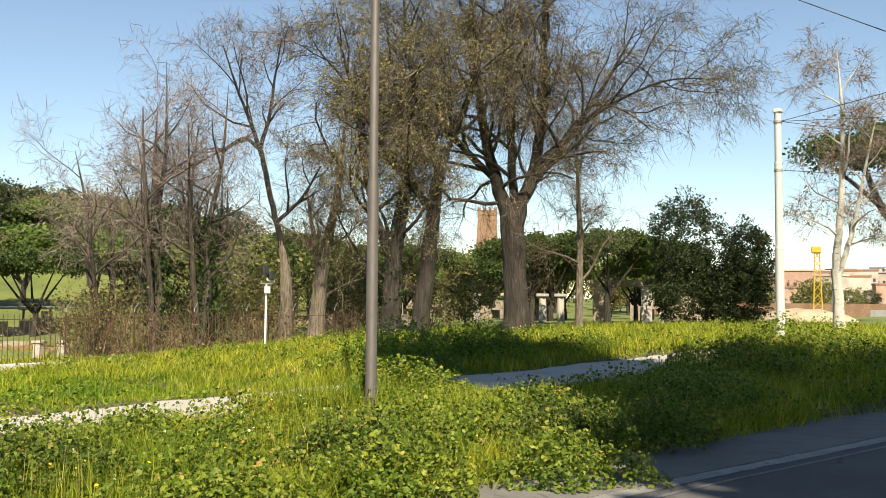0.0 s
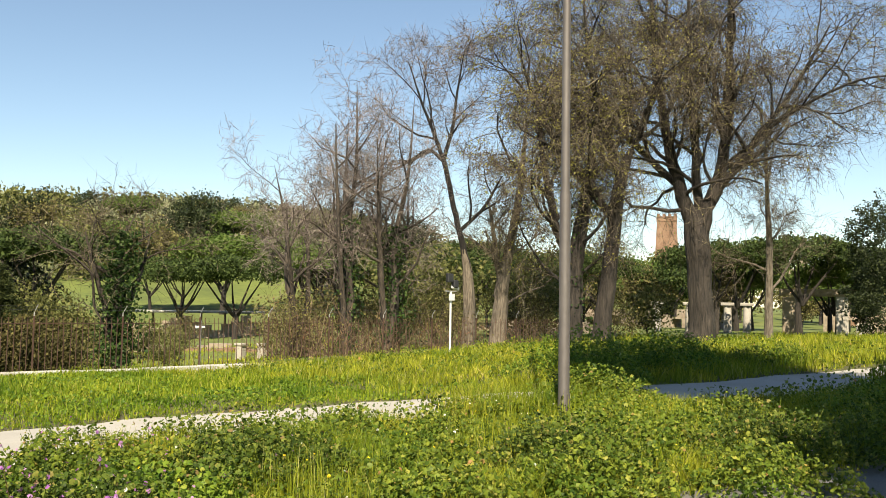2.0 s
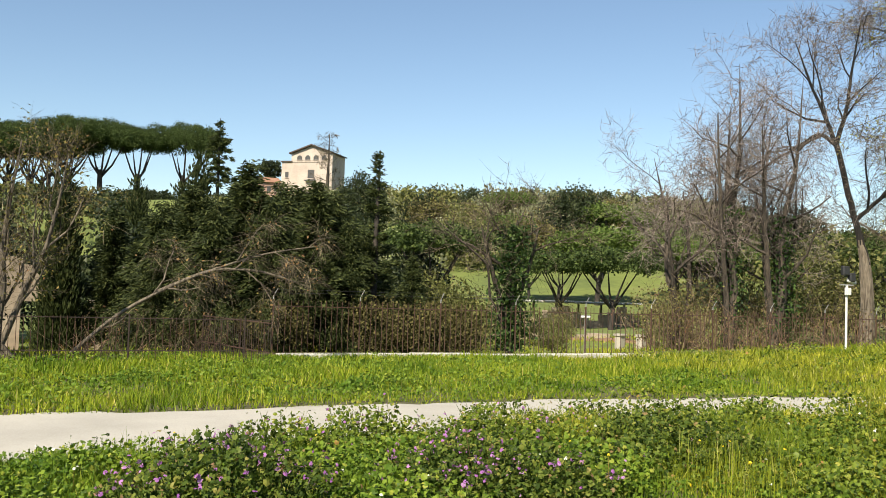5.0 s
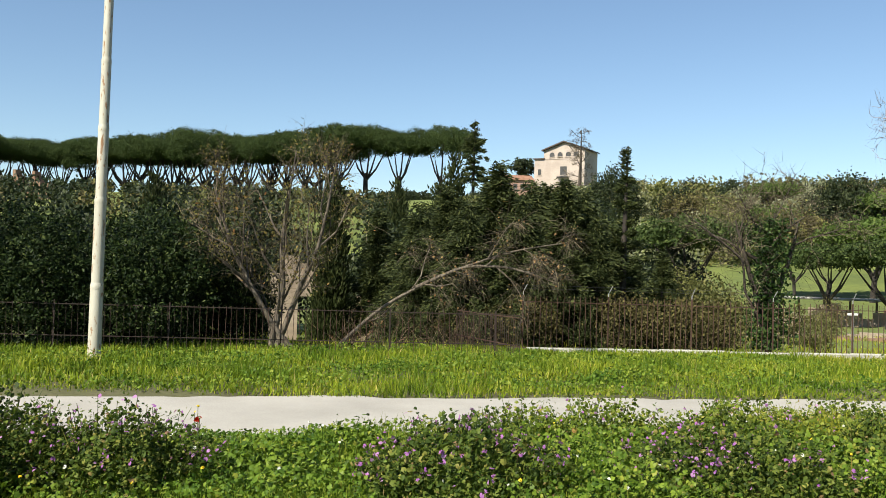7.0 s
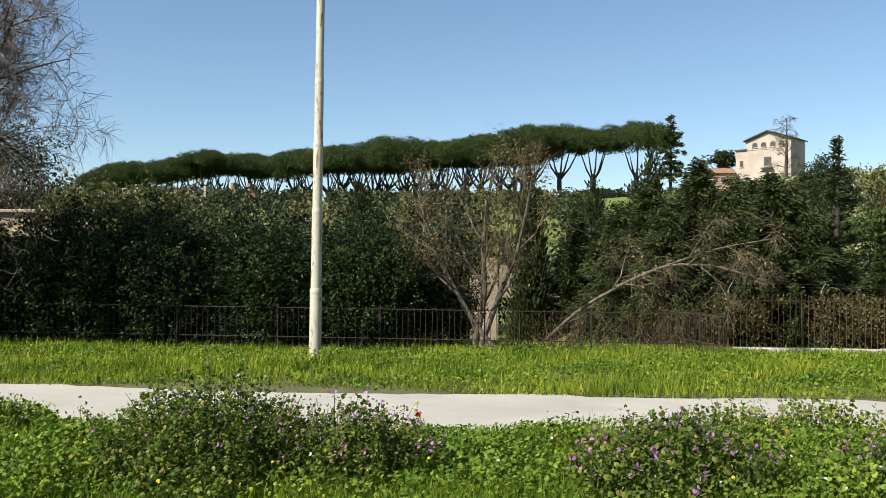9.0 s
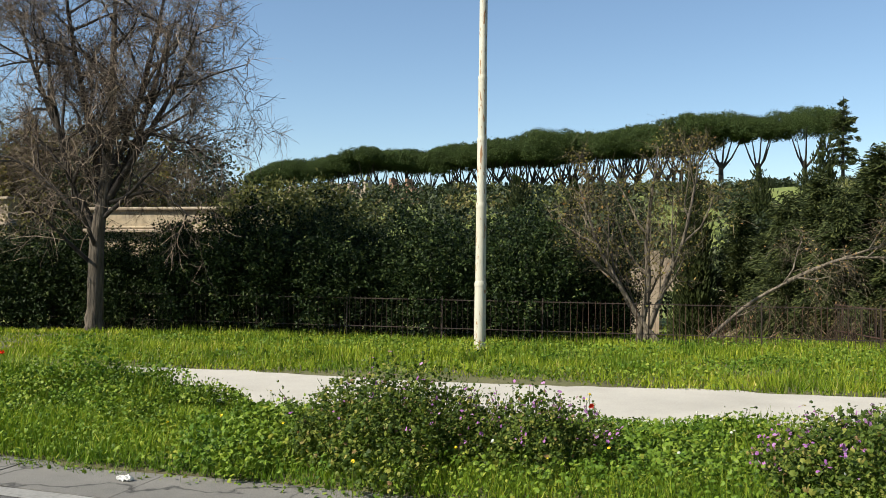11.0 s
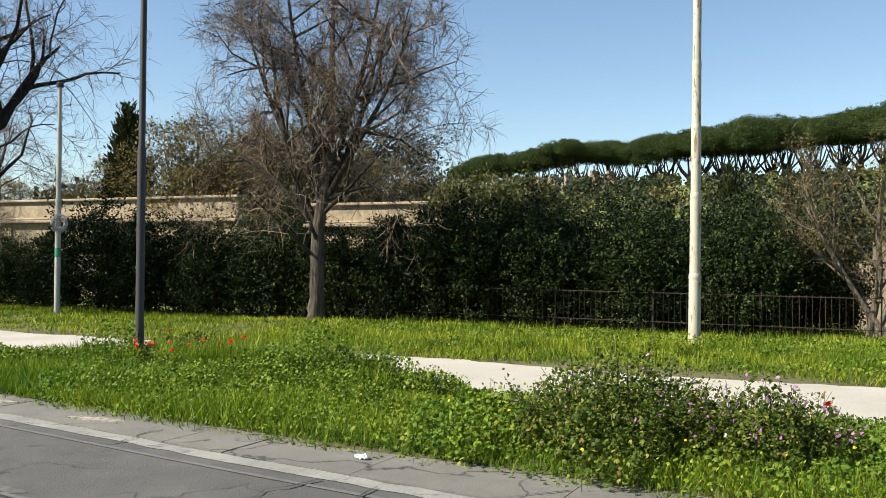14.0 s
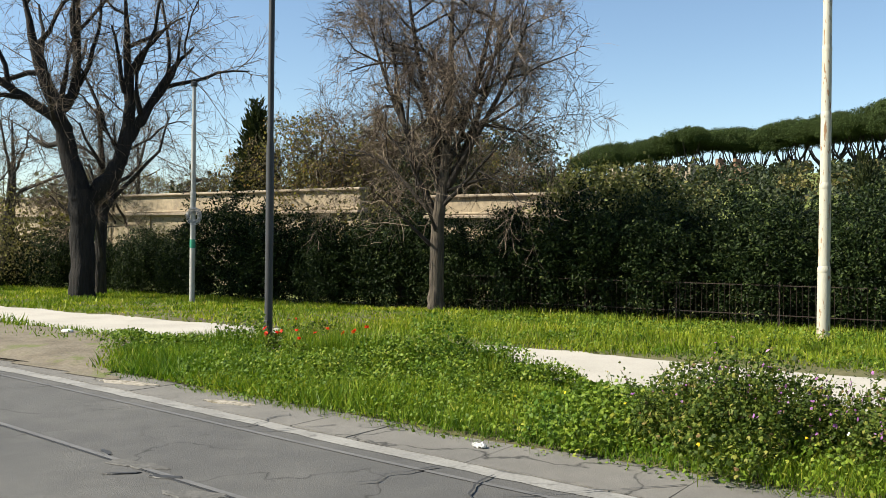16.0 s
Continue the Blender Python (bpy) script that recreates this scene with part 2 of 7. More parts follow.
M_WEED = leafy("weed_leaves", [(0.0, (0.050, 0.082, 0.012)), (0.5, (0.122, 0.160, 0.021)), (0.88, (0.225, 0.255, 0.036)), (0.98, (0.35, 0.315, 0.065)), (1.0, (0.33, 0.18, 0.07))], 0.24, 0.45, patch=(0.55, 0.7, 0.65), patch_scale=0.6)
M_MALLOW = leafy("mallow_leaves", [(0.0, (0.026, 0.047, 0.009)), (0.5, (0.066, 0.102, 0.018)), (0.85, (0.145, 0.18, 0.034)), (0.96, (0.24, 0.235, 0.055)), (1.0, (0.21, 0.12, 0.075))], 0.3, 0.5)
# lowest stops sit near black: the hedge's inner shade is partly in the leaf colour
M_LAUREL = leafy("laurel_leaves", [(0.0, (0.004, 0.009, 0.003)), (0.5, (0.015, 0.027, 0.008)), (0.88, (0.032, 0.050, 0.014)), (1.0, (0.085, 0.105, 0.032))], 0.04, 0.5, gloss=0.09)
M_OAK = leafy("holm_oak_leaves", [(0.0, (0.011, 0.018, 0.008)), (0.6, (0.028, 0.039, 0.015)), (1.0, (0.055, 0.068, 0.026))], 0.08, 0.5, gloss=0.18)
M_PINE = leafy("pine_needles", [(0.0, (0.020, 0.034, 0.010)), (0.6, (0.044, 0.068, 0.019)), (1.0, (0.088, 0.118, 0.034))], 0.12, 0.6)
# lit copy of M_PINE: the sunlit tone is put into the needle colour
M_PINELIT = leafy("sunlit_pine_needles", [(0.0, (0.05, 0.08, 0.018)), (0.6, (0.085, 0.13, 0.03)), (1.0, (0.14, 0.18, 0.05))], 0.2, 0.6)
M_FIR = leafy("fir_needles", [(0.0, (0.016, 0.023, 0.008)), (0.6, (0.038, 0.051, 0.017)), (1.0, (0.092, 0.105, 0.034))], 0.08, 0.6)
M_CYPRESS = leafy("cypress_sprays", [(0.0, (0.0150, 0.0216, 0.0072)), (0.6, (0.0300, 0.0408, 0.0132)), (1.0, (0.0540, 0.0630, 0.0216))], 0.12, 0.6)
M_OLIVE = leafy("olive_leaves", [(0.0, (0.105, 0.112, 0.066)), (0.6, (0.19, 0.20, 0.115)), (1.0, (0.29, 0.295, 0.18))], 0.15, 0.5)
M_SHRUB = leafy("green_shrub_leaves", [(0.0, (0.062, 0.070, 0.022)), (0.6, (0.128, 0.134, 0.046)), (1.0, (0.21, 0.205, 0.075))], 0.22, 0.5)
M_IVY = leafy("ivy_leaves", [(0.0, (0.016, 0.034, 0.010)), (0.6, (0.035, 0.07, 0.02)), (1.0, (0.08, 0.12, 0.03))], 0.2, 0.45)
M_BROWNSHRUB = leafy("brown_shrub_leaves", [(0.0, (0.06, 0.050, 0.026)), (0.6, (0.13, 0.112, 0.050)), (1.0, (0.21, 0.195, 0.07))], 0.2, 0.7)
M_RUSTBUSH = leafy("rusty_bush_leaves", [(0.0, (0.035, 0.032, 0.014)), (0.6, (0.078, 0.068, 0.026)), (1.0, (0.14, 0.125, 0.045))], 0.15, 0.7)
M_MAUVE = leafy("mauve_petals", [(0.0, (0.28, 0.10, 0.34)), (0.6, (0.42, 0.18, 0.46)), (1.0, (0.5, 0.30, 0.52))], 0.35, 0.5)
M_RED = leafy("poppy_petals", [(0.0, (0.62, 0.02, 0.012)), (1.0, (0.80, 0.06, 0.02))], 0.35, 0.5)
M_YELLOW = leafy("yellow_petals", [(0.0, (0.75, 0.52, 0.02)), (1.0, (0.82, 0.65, 0.06))], 0.3, 0.5)
M_PETALW = leafy("white_petals", [(0.0, (0.68, 0.68, 0.62)), (1.0, (0.8, 0.8, 0.76))], 0.3, 0.5)
M_STUCCO = solid("pale_stucco", [(0.3, (0.37, 0.305, 0.262)), (0.6, (0.49, 0.415, 0.362)), (0.8, (0.41, 0.34, 0.295))], 0.25, 0.9, fine=3, fine_amt=0.2, bump=0.1)
M_PINKWALL = solid("pink_stucco", [(0.3, (0.36, 0.22, 0.17)), (0.7, (0.45, 0.29, 0.23))], 0.3, 0.9, fine=3, fine_amt=0.2)
M_ROOF = solid("terracotta_tiles", [(0.3, (0.26, 0.13, 0.08)), (0.7, (0.38, 0.21, 0.14))], 0.8, 0.9, fine=4, fine_amt=0.4)
M_DARKROOF = solid("dark_eaves", [(0.3, (0.06, 0.045, 0.04)), (0.7, (0.10, 0.075, 0.065))], 0.8, 0.9, fine=4)
M_SHUTTER = solid("dark_window", [(0.3, (0.05, 0.052, 0.055)), (0.7, (0.09, 0.085, 0.08))], 1, 0.4)
M_BRICK = solid("old_brick", [(0.3, (0.19, 0.11, 0.07)), (0.6, (0.29, 0.18, 0.115)), (0.8, (0.22, 0.145, 0.10))], 0.6, 0.95, fine=5, fine_amt=0.4, bump=0.3, bump_scale=5)
M_RUIN = solid("weathered_ruin_stone", [(0.3, (0.26, 0.20, 0.145)), (0.6, (0.40, 0.33, 0.25)), (0.8, (0.30, 0.21, 0.15))], 0.5, 0.95, fine=4, fine_amt=0.4, bump=0.5, bump_scale=4)
M_TRAV = solid("pale_travertine", [(0.3, (0.36, 0.33, 0.28)), (0.7, (0.48, 0.44, 0.385))], 0.8, 0.9, fine=8, fine_amt=0.25)
M_OCHRE = solid("ochre_wall", [(0.3, (0.33, 0.26, 0.175)), (0.6, (0.43, 0.35, 0.24)), (0.8, (0.36, 0.29, 0.21))], 0.5, 0.92, fine=5, fine_amt=0.4, spots=(1.2, 0.52, 0.66, (0.20, 0.165, 0.125)))
M_CRANE = solid("yellow_crane_paint", [(0.3, (0.55, 0.33, 0.03)), (0.7, (0.65, 0.42, 0.05))], 2, 0.6)
M_CITY = solid("far_city_walls", [(0.3, (0.48, 0.36, 0.29)), (0.5, (0.58, 0.50, 0.43)), (0.8, (0.50, 0.38, 0.32))], 0.06, 0.9, fine=0.5, fine_amt=0.25)
M_SAND = solid("sandy_earth", [(0.3, (0.34, 0.27, 0.18)), (0.6, (0.46, 0.38, 0.27)), (0.8, (0.38, 0.30, 0.20))], 0.8, 0.95, fine=6, bump=0.4, bump_scale=5)
M_LITTER = solid("white_litter", [(0.3, (0.66, 0.65, 0.62)), (0.7, (0.75, 0.74, 0.72))], 6, 0.7)

# ---- geometry helpers ----
def big_mesh(name, verts, faces, material, smooth=False):
    """A mesh from numpy arrays; faces is (n, 3), (n, 4) or a list of such arrays."""
    faces = [f for f in (faces if isinstance(faces, list) else [faces]) if len(f)]
    me = bpy.data.meshes.new(name)
    me.vertices.add(len(verts))
    me.vertices.foreach_set("co", np.asarray(verts, np.float32).ravel())
    loops = np.concatenate([np.asarray(f, np.int32).ravel() for f in faces])
    sizes = np.concatenate([np.full(len(f), f.shape[1], np.int32) for f in faces])
    me.loops.add(len(loops))
    me.loops.foreach_set("vertex_index", loops)
    me.polygons.add(len(sizes))
    me.polygons.foreach_set("loop_start", np.concatenate([[0], np.cumsum(sizes)[:-1]]).astype(np.int32))
    me.polygons.foreach_set("loop_total", sizes)
    me.polygons.foreach_set("use_smooth", np.full(len(sizes), smooth))
    me.materials.append(material)
    me.update(calc_edges=True)
    return me


def thing(name, label, category, at=(0, 0, 0), turn=0.0, group="", kind=""):
    ob = new(name)
    ob.empty_display_size = 0.1
    ob.matrix_basis = pose(*at, 0, 0, turn)
    return tagged(ob, label, category, group, kind)


def part(name, data, material, parent, label="", smooth=False):
    if isinstance(data, bmesh.types.BMesh):
        me = bpy.data.meshes.new(name)
        if smooth:
            for f in data.faces:
                f.smooth = len(f.verts) < 5
        data.to_mesh(me)
        data.free()
        me.materials.append(material)
        data = me
    ob = new(name, data)
    ob.parent = parent
    return tagged(ob, label)


def whole(name, data, material, label, category, group="", kind="", smooth=False):
    ob = part(name, data, material, None, "", smooth)
    return tagged(ob, label, category, group, kind)


def box(bm, x0, y0, z0, x1, y1, z1, bevel=0.0):
    r = bmesh.ops.create_cube(bm, size=1.0, matrix=Matrix.Translation(((x0 + x1) / 2, (y0 + y1) / 2, (z0 + z1) / 2)) @ Matrix.Diagonal((x1 - x0, y1 - y0, z1 - z0, 1)))
    if bevel:
        es = {e for v in r["verts"] for e in v.link_edges}
        bmesh.ops.bevel(bm, geom=list(es), offset=bevel, segments=1, affect="EDGES")
    return bm


def boxes(*specs, bevel=0.0):
    bm = bmesh.new()
    for s in specs:
        box(bm, *s, bevel=bevel)
    return bm


def lathe(profile, sides=20, at=(0, 0)):
    """A turned body from (radius, z) pairs, closed at both ends."""
    bm = bmesh.new()
    rings = [[bm.verts.new((at[0] + r * math.cos(2 * math.pi * k / sides), at[1] + r * math.sin(2 * math.pi * k / sides), z)) for k in range(sides)] for r, z in profile]
    for a, b in zip(rings, rings[1:]):
        for k in range(sides):
            bm.faces.new((a[k], a[(k + 1) % sides], b[(k + 1) % sides], b[k]))
    bm.faces.new([bm.verts.new(v.co) for v in rings[0]][::-1])
    bm.faces.new([bm.verts.new(v.co) for v in rings[-1]])
    return bm


def tubes(polys, sides=5):
    """Vertices and quads of tapering tubes along polylines [(points, radii), ...]."""
    by = {}
    for p, r in polys:
        by.setdefault(len(p), []).append((p, r))
    vs, fs, n0 = [], [], 0
    ang = np.arange(sides) * 2 * np.pi / sides
    for n, group in by.items():
        P = np.array([p for p, r in group], float)
        Rr = np.array([r for p, r in group], float)
        T = np.gradient(P, axis=1)
        T /= np.linalg.norm(T, axis=2, keepdims=True) + 1e-9
        ref = np.where(np.abs(T[..., 2:3]) > 0.9, np.array([1.0, 0, 0]), np.array([0, 0, 1.0]))
        A = np.cross(T, ref)
        A /= np.linalg.norm(A, axis=2, keepdims=True) + 1e-9
        B = np.cross(T, A)
        ring = P[:, :, None] + Rr[:, :, None, None] * (A[:, :, None] * np.cos(ang)[:, None] + B[:, :, None] * np.sin(ang)[:, None])
        m = len(group)
        idx = n0 + np.arange(m * n * sides).reshape(m, n, sides)
        nxt = np.roll(idx, -1, axis=2)
        fs.append(np.stack([idx[:, :-1], nxt[:, :-1], nxt[:, 1:], idx[:, 1:]], -1).reshape(-1, 4))
        vs.append(ring.reshape(-1, 3))
        n0 += m * n * sides
    return np.concatenate(vs), np.concatenate(fs)


def unit(v):
    return v / (np.linalg.norm(v, axis=-1, keepdims=True) + 1e-9)


def leaves(centres, size, rng, long=1.6, up=0.3, fold=0.15, dirs=None):
    """Small folded leaves: four corners, two triangles each."""
    n = len(centres)
    d = unit(rng.normal(size=(n, 3)) + np.array([0, 0, up])) if dirs is None else unit(dirs + 0.35 * rng.normal(size=(n, 3)))
    s = unit(np.cross(d, rng.normal(size=(n, 3))))
    h = np.cross(d, s)
    z = (np.asarray(size) * rng.uniform(0.65, 1.35, n))[:, None]
    L, W = z * long / 2, z / 2
    v = np.stack([centres - d * L, centres + s * W + h * W * fold * 2, centres + d * L, centres - s * W + h * W * fold * 2], 1).reshape(-1, 3)
    i = 4 * np.arange(n)[:, None]
    return v, np.concatenate([i + np.array([0, 1, 2]), i + np.array([0, 2, 3])])


def join_np(*pairs):
    vs, fs, n0 = [], [], 0
    for v, f in pairs:
        vs.append(v)
        fs.append(f + n0)
        n0 += len(v)
    return np.concatenate(vs), fs


def smooth01(a, b, t):
    k = np.clip((np.asarray(t, float) - a) / (b - a), 0, 1)
    return k * k * (3 - 2 * k)


def eased(y, ys_, xs_):
    """A polyline x(y) with its corners rounded off."""
    y = np.asarray(y, float)
    return sum(np.interp(y + o, ys_, xs_) for o in (-2.0, -1.0, 0.0, 1.0, 2.0)) / 5


def edge_x(y):
    """The verge of the road: where asphalt meets the weeds."""
    return eased(y, (-400, -30, -14.5, -9, -5.5, -2, 3, 7, 10, 12.5, 16, 24, 60, 400), (-14.0, -6.75, -6.12, -5.6, -5.25, -5.02, -4.8, -4.55, -3.98, -3.42, -2.45, -.3, 8.6, 93))


def line_x(y):
    """The outer rim of the white line along the verge."""
    return eased(y, (-400, -30, -13.85, -10.8, -8.7, -6.9, -5, 1, 7.5, 9.1, 11, 13.7, 24, 60, 400), (-13.6, -6.3, -5.69, -5.36, -5.1, -4.87, -4.62, -4.3, -3.68, -3.2, -2.6, -1.9, 1.0, 10.0, 94.4))


def path_far(y):
    y = np.asarray(y, float)
    return -12.25 - 0.55 * np.exp(-((y - 6.5) / 5.5) ** 2) + 0.42 * smooth01(13, 19, y) * (y - 13) * 0.65 + 0.25 * smooth01(-9, -20, y)


def path_near(y):
    y = np.asarray(y, float)
    return path_far(y) + 3.0 + 0.5 * np.exp(-((y + 2.2) / 2.6) ** 2) + 0.12 * np.sin(y * 0.7) + 0.06 * np.sin(y * 2.9)


def wob(x, y, s):
    return np.sin(x * s + 1.3 * np.sin(y * s * 0.7)) * np.cos(y * s * 0.9 + 0.8 * np.sin(x * s * 1.1))


def ground_z(x, y):
    x, y = np.asarray(x, float), np.asarray(y, float)
    r, az = np.hypot(x, y), np.degrees(np.arctan2(-x, y))
    z = 0.03 + 0.05 * wob(x, y, 0.55) * smooth01(0.3, 3, edge_x(y) - x)
    z = z + 0.42 * smooth01(14, 30, y) + .06 * np.exp(-((x + 8.0) / 1.1) ** 2 - ((y + 14.0) / 1.8) ** 2) + .2 * np.exp(-((x + 8.5) / .8) ** 2 - ((y + 8.9) / 1.5) ** 2)
    z = z - 0.26 * smooth01(-15, -24, x) - 0.85 * smooth01(-25.5, -33, x) * smooth01(44, 26, y)
    ridge = 7 * smooth01(18, 40, az) + 8 * smooth01(44, 52, az) + 5.5 * smooth01(66, 73, az) - 11 * smooth01(98, 128, az) - 7 * smooth01(128, 150, az)
    rise = np.maximum(smooth01(92, 225, r), smooth01(70, 190, r) * smooth01(42, 50, az) * smooth01(76, 68, az))
    z = z + ridge * rise * (1 + 0.06 * wob(x, y, 0.03))
    on_path = (x > path_far(y) - 0.1) & (x < path_near(y) + 0.05) & (np.abs(y) < 60)
    z = np.where(on_path, z - 0.05, z)
    return np.where(x > edge_x(y) - 0.25, -0.09, z)


# ---- ground, road, path ----
gx = np.concatenate([np.linspace(-2600, -320, 14), np.arange(-300, -60, 6.0), np.arange(-60, -30, 1.5), np.arange(-30, -1, 0.4), np.linspace(0, 16, 9), np.linspace(30, 2600, 14)])
gy = np.concatenate([np.linspace(-2600, -220, 12), np.arange(-200, -40, 6.0), np.arange(-40, 44, 0.6), np.arange(44, 220, 5.0), np.linspace(240, 2600, 12)])
GX, GY = np.meshgrid(gx, gy, indexing="ij")
gv = np.stack([GX, GY, ground_z(GX, GY)], -1).reshape(-1, 3)
gi = np.arange(len(gx) * len(gy)).reshape(len(gx), len(gy))
gf = np.stack([gi[:-1, :-1], gi[1:, :-1], gi[1:, 1:], gi[:-1, 1:]], -1).reshape(-1, 4)
ground_me = big_mesh("ground", gv, gf, M_EARTH, True)
ground_me.materials.append(M_SLOPE)
mid = gv[gf].mean(1)
ground_me.polygons.foreach_set("material_index", (np.hypot(mid[:, 0], mid[:, 1]) > 32).astype(np.int32))
ground = whole("ground", ground_me, None, "green verge and hillside with spring grass", "ground", kind="structure")


def strip(name, ys, left, right, z, material, parent=None, label="", thick=0.0):
    """A long ribbon between two lines x = left(y), right(y)."""
    n = len(ys)
    zz = np.broadcast_to(z, (n,))
    v = np.concatenate([np.stack([left, ys, zz], 1), np.stack([right, ys, zz], 1)])
    i = np.arange(n - 1)
    f = np.stack([i, i + n, i + n + 1, i + 1], 1)
    return part(name, big_mesh(name, v, f, material), material, parent, label)


ys = np.concatenate([np.linspace(-400, -60, 18), np.arange(-58, 60, 1.0), np.linspace(62, 400, 18)])
road = tagged(strip("road", ys, edge_x(ys) - 0.02, edge_x(ys) * 0 + 15 + 0.26 * ys.clip(0, 400), 0.0, M_ASPHALT), "cracked grey asphalt road with a tram track", "road", kind="structure")
wear = np.random.default_rng(5)
yl = np.arange(-60, 60, 0.25)
strip("edge_line", yl, line_x(yl) + 0.012 * wear.normal(size=len(yl)), line_x(yl) + 0.21 + 0.012 * wear.normal(size=len(yl)), 0.005, M_LINE, road, "faded white painted line")
for off in (0.38, 1.83):
    strip("tram_rail", yl, line_x(yl) + off, line_x(yl) + off + 0.055, 0.006, M_RAIL, road, "dull steel rail head flush with the asphalt")
    if off > 1:
        strip("rail_groove", yl, line_x(yl) + off + 0.058, line_x(yl) + off + 0.075, 0.004, M_WIRE, road)

yp = np.arange(-62, 62, 0.3)
path = strip("footpath", yp, path_far(yp) + 0.07 * wear.normal(size=len(yp)) + .08 * np.sin(yp * 1.7), path_near(yp) + 0.09 * wear.normal(size=len(yp)), ground_z(-50 + 0 * yp, yp) * 0 + 0.42 * smooth01(14, 30, yp) + 0.03, M_PATH)
tagged(path, "pale gravel footpath running beside the road", "path", kind="structure")

# trodden earth where the path meets the road
def bare_earth(x, y):
    """Above 0 where the verge is trodden bare, below 0 in the grass."""
    line = -15.7 + (x + 9.3) * 1.18
    d = (line - y) / 1.55 + .16 * wob(x, y, 2.3) + .10 * wob(x + 4, y, 6.1)
    far_end = (y + 30) / 1.5
    return np.minimum(d, far_end)


dx_grid, dy_grid = np.meshgrid(np.arange(-11.0, -5.0, .12), np.arange(-31.0, -10.0, .12), indexing="ij")
dz_grid = np.maximum(ground_z(dx_grid, dy_grid), .005) + .014 + (.035 * np.clip(bare_earth(dx_grid, dy_grid), -2, 1) + .012 * wob(dx_grid, dy_grid, 3.7)) * np.clip((edge_x(dy_grid) - .1 - dx_grid) / .5, 0, 1)
di = np.arange(dx_grid.size).reshape(dx_grid.shape)
df = np.stack([di[:-1, :-1], di[1:, :-1], di[1:, 1:], di[:-1, 1:]], -1).reshape(-1, 4)
mx_, my_ = dx_grid.ravel()[df].mean(1), dy_grid.ravel()[df].mean(1)
keep_ = (bare_earth(mx_, my_) > -.12) & (mx_ > path_near(my_) - .12) & (mx_ < edge_x(my_) + .14)
dirt = whole("dirt_patch", big_mesh("dirt_patch", np.stack([dx_grid, dy_grid, dz_grid], -1).reshape(-1, 3), df[keep_], M_DIRT, True), M_DIRT, "trodden bare earth between road and footpath", "ground", kind="structure")


# ---- trees ----
def grow(polys, rng, p, d, length, radius, level, spec):
    """Adds a limb and, level by level, its side branches to polys[level]."""
    s = spec[level]
    n = s["n"]
    pts, d = [np.array(p, float)], unit(np.array(d, float))
    for _ in range(n):
        d = unit(d + s["bend"] * rng.normal(size=3) + np.array([0, 0, s["rise"]]))
        pts.append(pts[-1] + d * length / n)
    t = np.linspace(0, 1, n + 1)
    rad = radius * (1 - (1 - s["tip"]) * t)
    polys.setdefault(level, []).append((np.array(pts), rad))
    if level + 1 >= len(spec):
        return
    c = spec[level + 1]
    count = max(1, int(round(s["kids"] * rng.uniform(0.8, 1.2))))
    turn = rng.uniform(0, 6.28)
    for k in range(count):
        u = s["from"] + (1 - s["from"]) * ((k + rng.uniform(0.1, 0.9)) / count)
        i = min(int(u * n), n - 1)
        w = u * n - i
        q = pts[i] * (1 - w) + pts[i + 1] * w
        ax = unit(pts[i + 1] - pts[i])
        side = unit(np.cross(ax, np.array([0.3, 0.2, 1.0]) if abs(ax[2]) < 0.95 else np.array([1.0, 0, 0])))
        turn += 2.4 + rng.normal() * 0.4
        out = side * math.cos(turn) + np.cross(ax, side) * math.sin(turn)
        a = radians(s["angle"]) * rng.uniform(0.7, 1.3)
        nd = ax * math.cos(a) + out * math.sin(a)
        nl = length * s["ratio"] * rng.uniform(0.7, 1.25) * (1.15 - 0.5 * u if level else 1.0)
        grow(polys, rng, q, nd, nl, min(c["r"], rad[i] * 0.75) * rng.uniform(0.8, 1.1), level + 1, spec)


def lv(n, bend, rise, tip, kids, frm, angle, ratio, r):
    return dict(n=n, bend=bend, rise=rise, tip=tip, kids=kids, angle=angle, ratio=ratio, r=r, **{"from": frm})


def ribbons(P, W):
    """Very fine twigs as strips: P (m, n, 3) points, W (m, n) widths."""
    m, n = P.shape[:2]
    T = unit(P[:, -1] - P[:, 0])
    S = unit(np.cross(T, np.roll(T, 1, 0) + np.array([.1, .2, .3])))[:, None]
    v = np.stack([P - S * W[..., None] / 2, P + S * W[..., None] / 2], 2)
    k = np.arange(m * n * 2).reshape(m, n, 2)
    f = np.stack([k[:, :-1, 0], k[:, :-1, 1], k[:, 1:, 1], k[:, 1:, 0]], -1).reshape(-1, 4)
    return v.reshape(-1, 3), f


def hair(rng, polys, count, length, droop, width, curl=.14):
    """The finest twigs, strewn along the smallest branches, sagging under their weight."""
    n = np.array([len(p[0]) for p in polys])
    P = np.concatenate([p[0] for p in polys])
    start = np.concatenate([[0], np.cumsum(n)[:-1]])
    k = rng.integers(0, len(polys), count)
    u = rng.uniform(.05, 1, count) * (n[k] - 1)
    i = np.minimum(u.astype(int), n[k] - 2)
    a, b = P[start[k] + i], P[start[k] + i + 1]
    p = a + (b - a) * (u - i)[:, None]
    d = unit(unit(b - a) + .75 * rng.normal(size=(count, 3)))
    L = length * rng.uniform(.5, 1.4, count)[:, None]
    pts = [p]
    for q in range(3):
        d = unit(d + np.array([0, 0, -droop]) + curl * rng.normal(size=(count, 3)))
        pts.append(pts[-1] + d * L / 3)
    W = np.array([1.2, 1.0, .8, .5])[None] * width * rng.uniform(.8, 1.3, count)[:, None]
    return ribbons(np.stack(pts, 1), W)


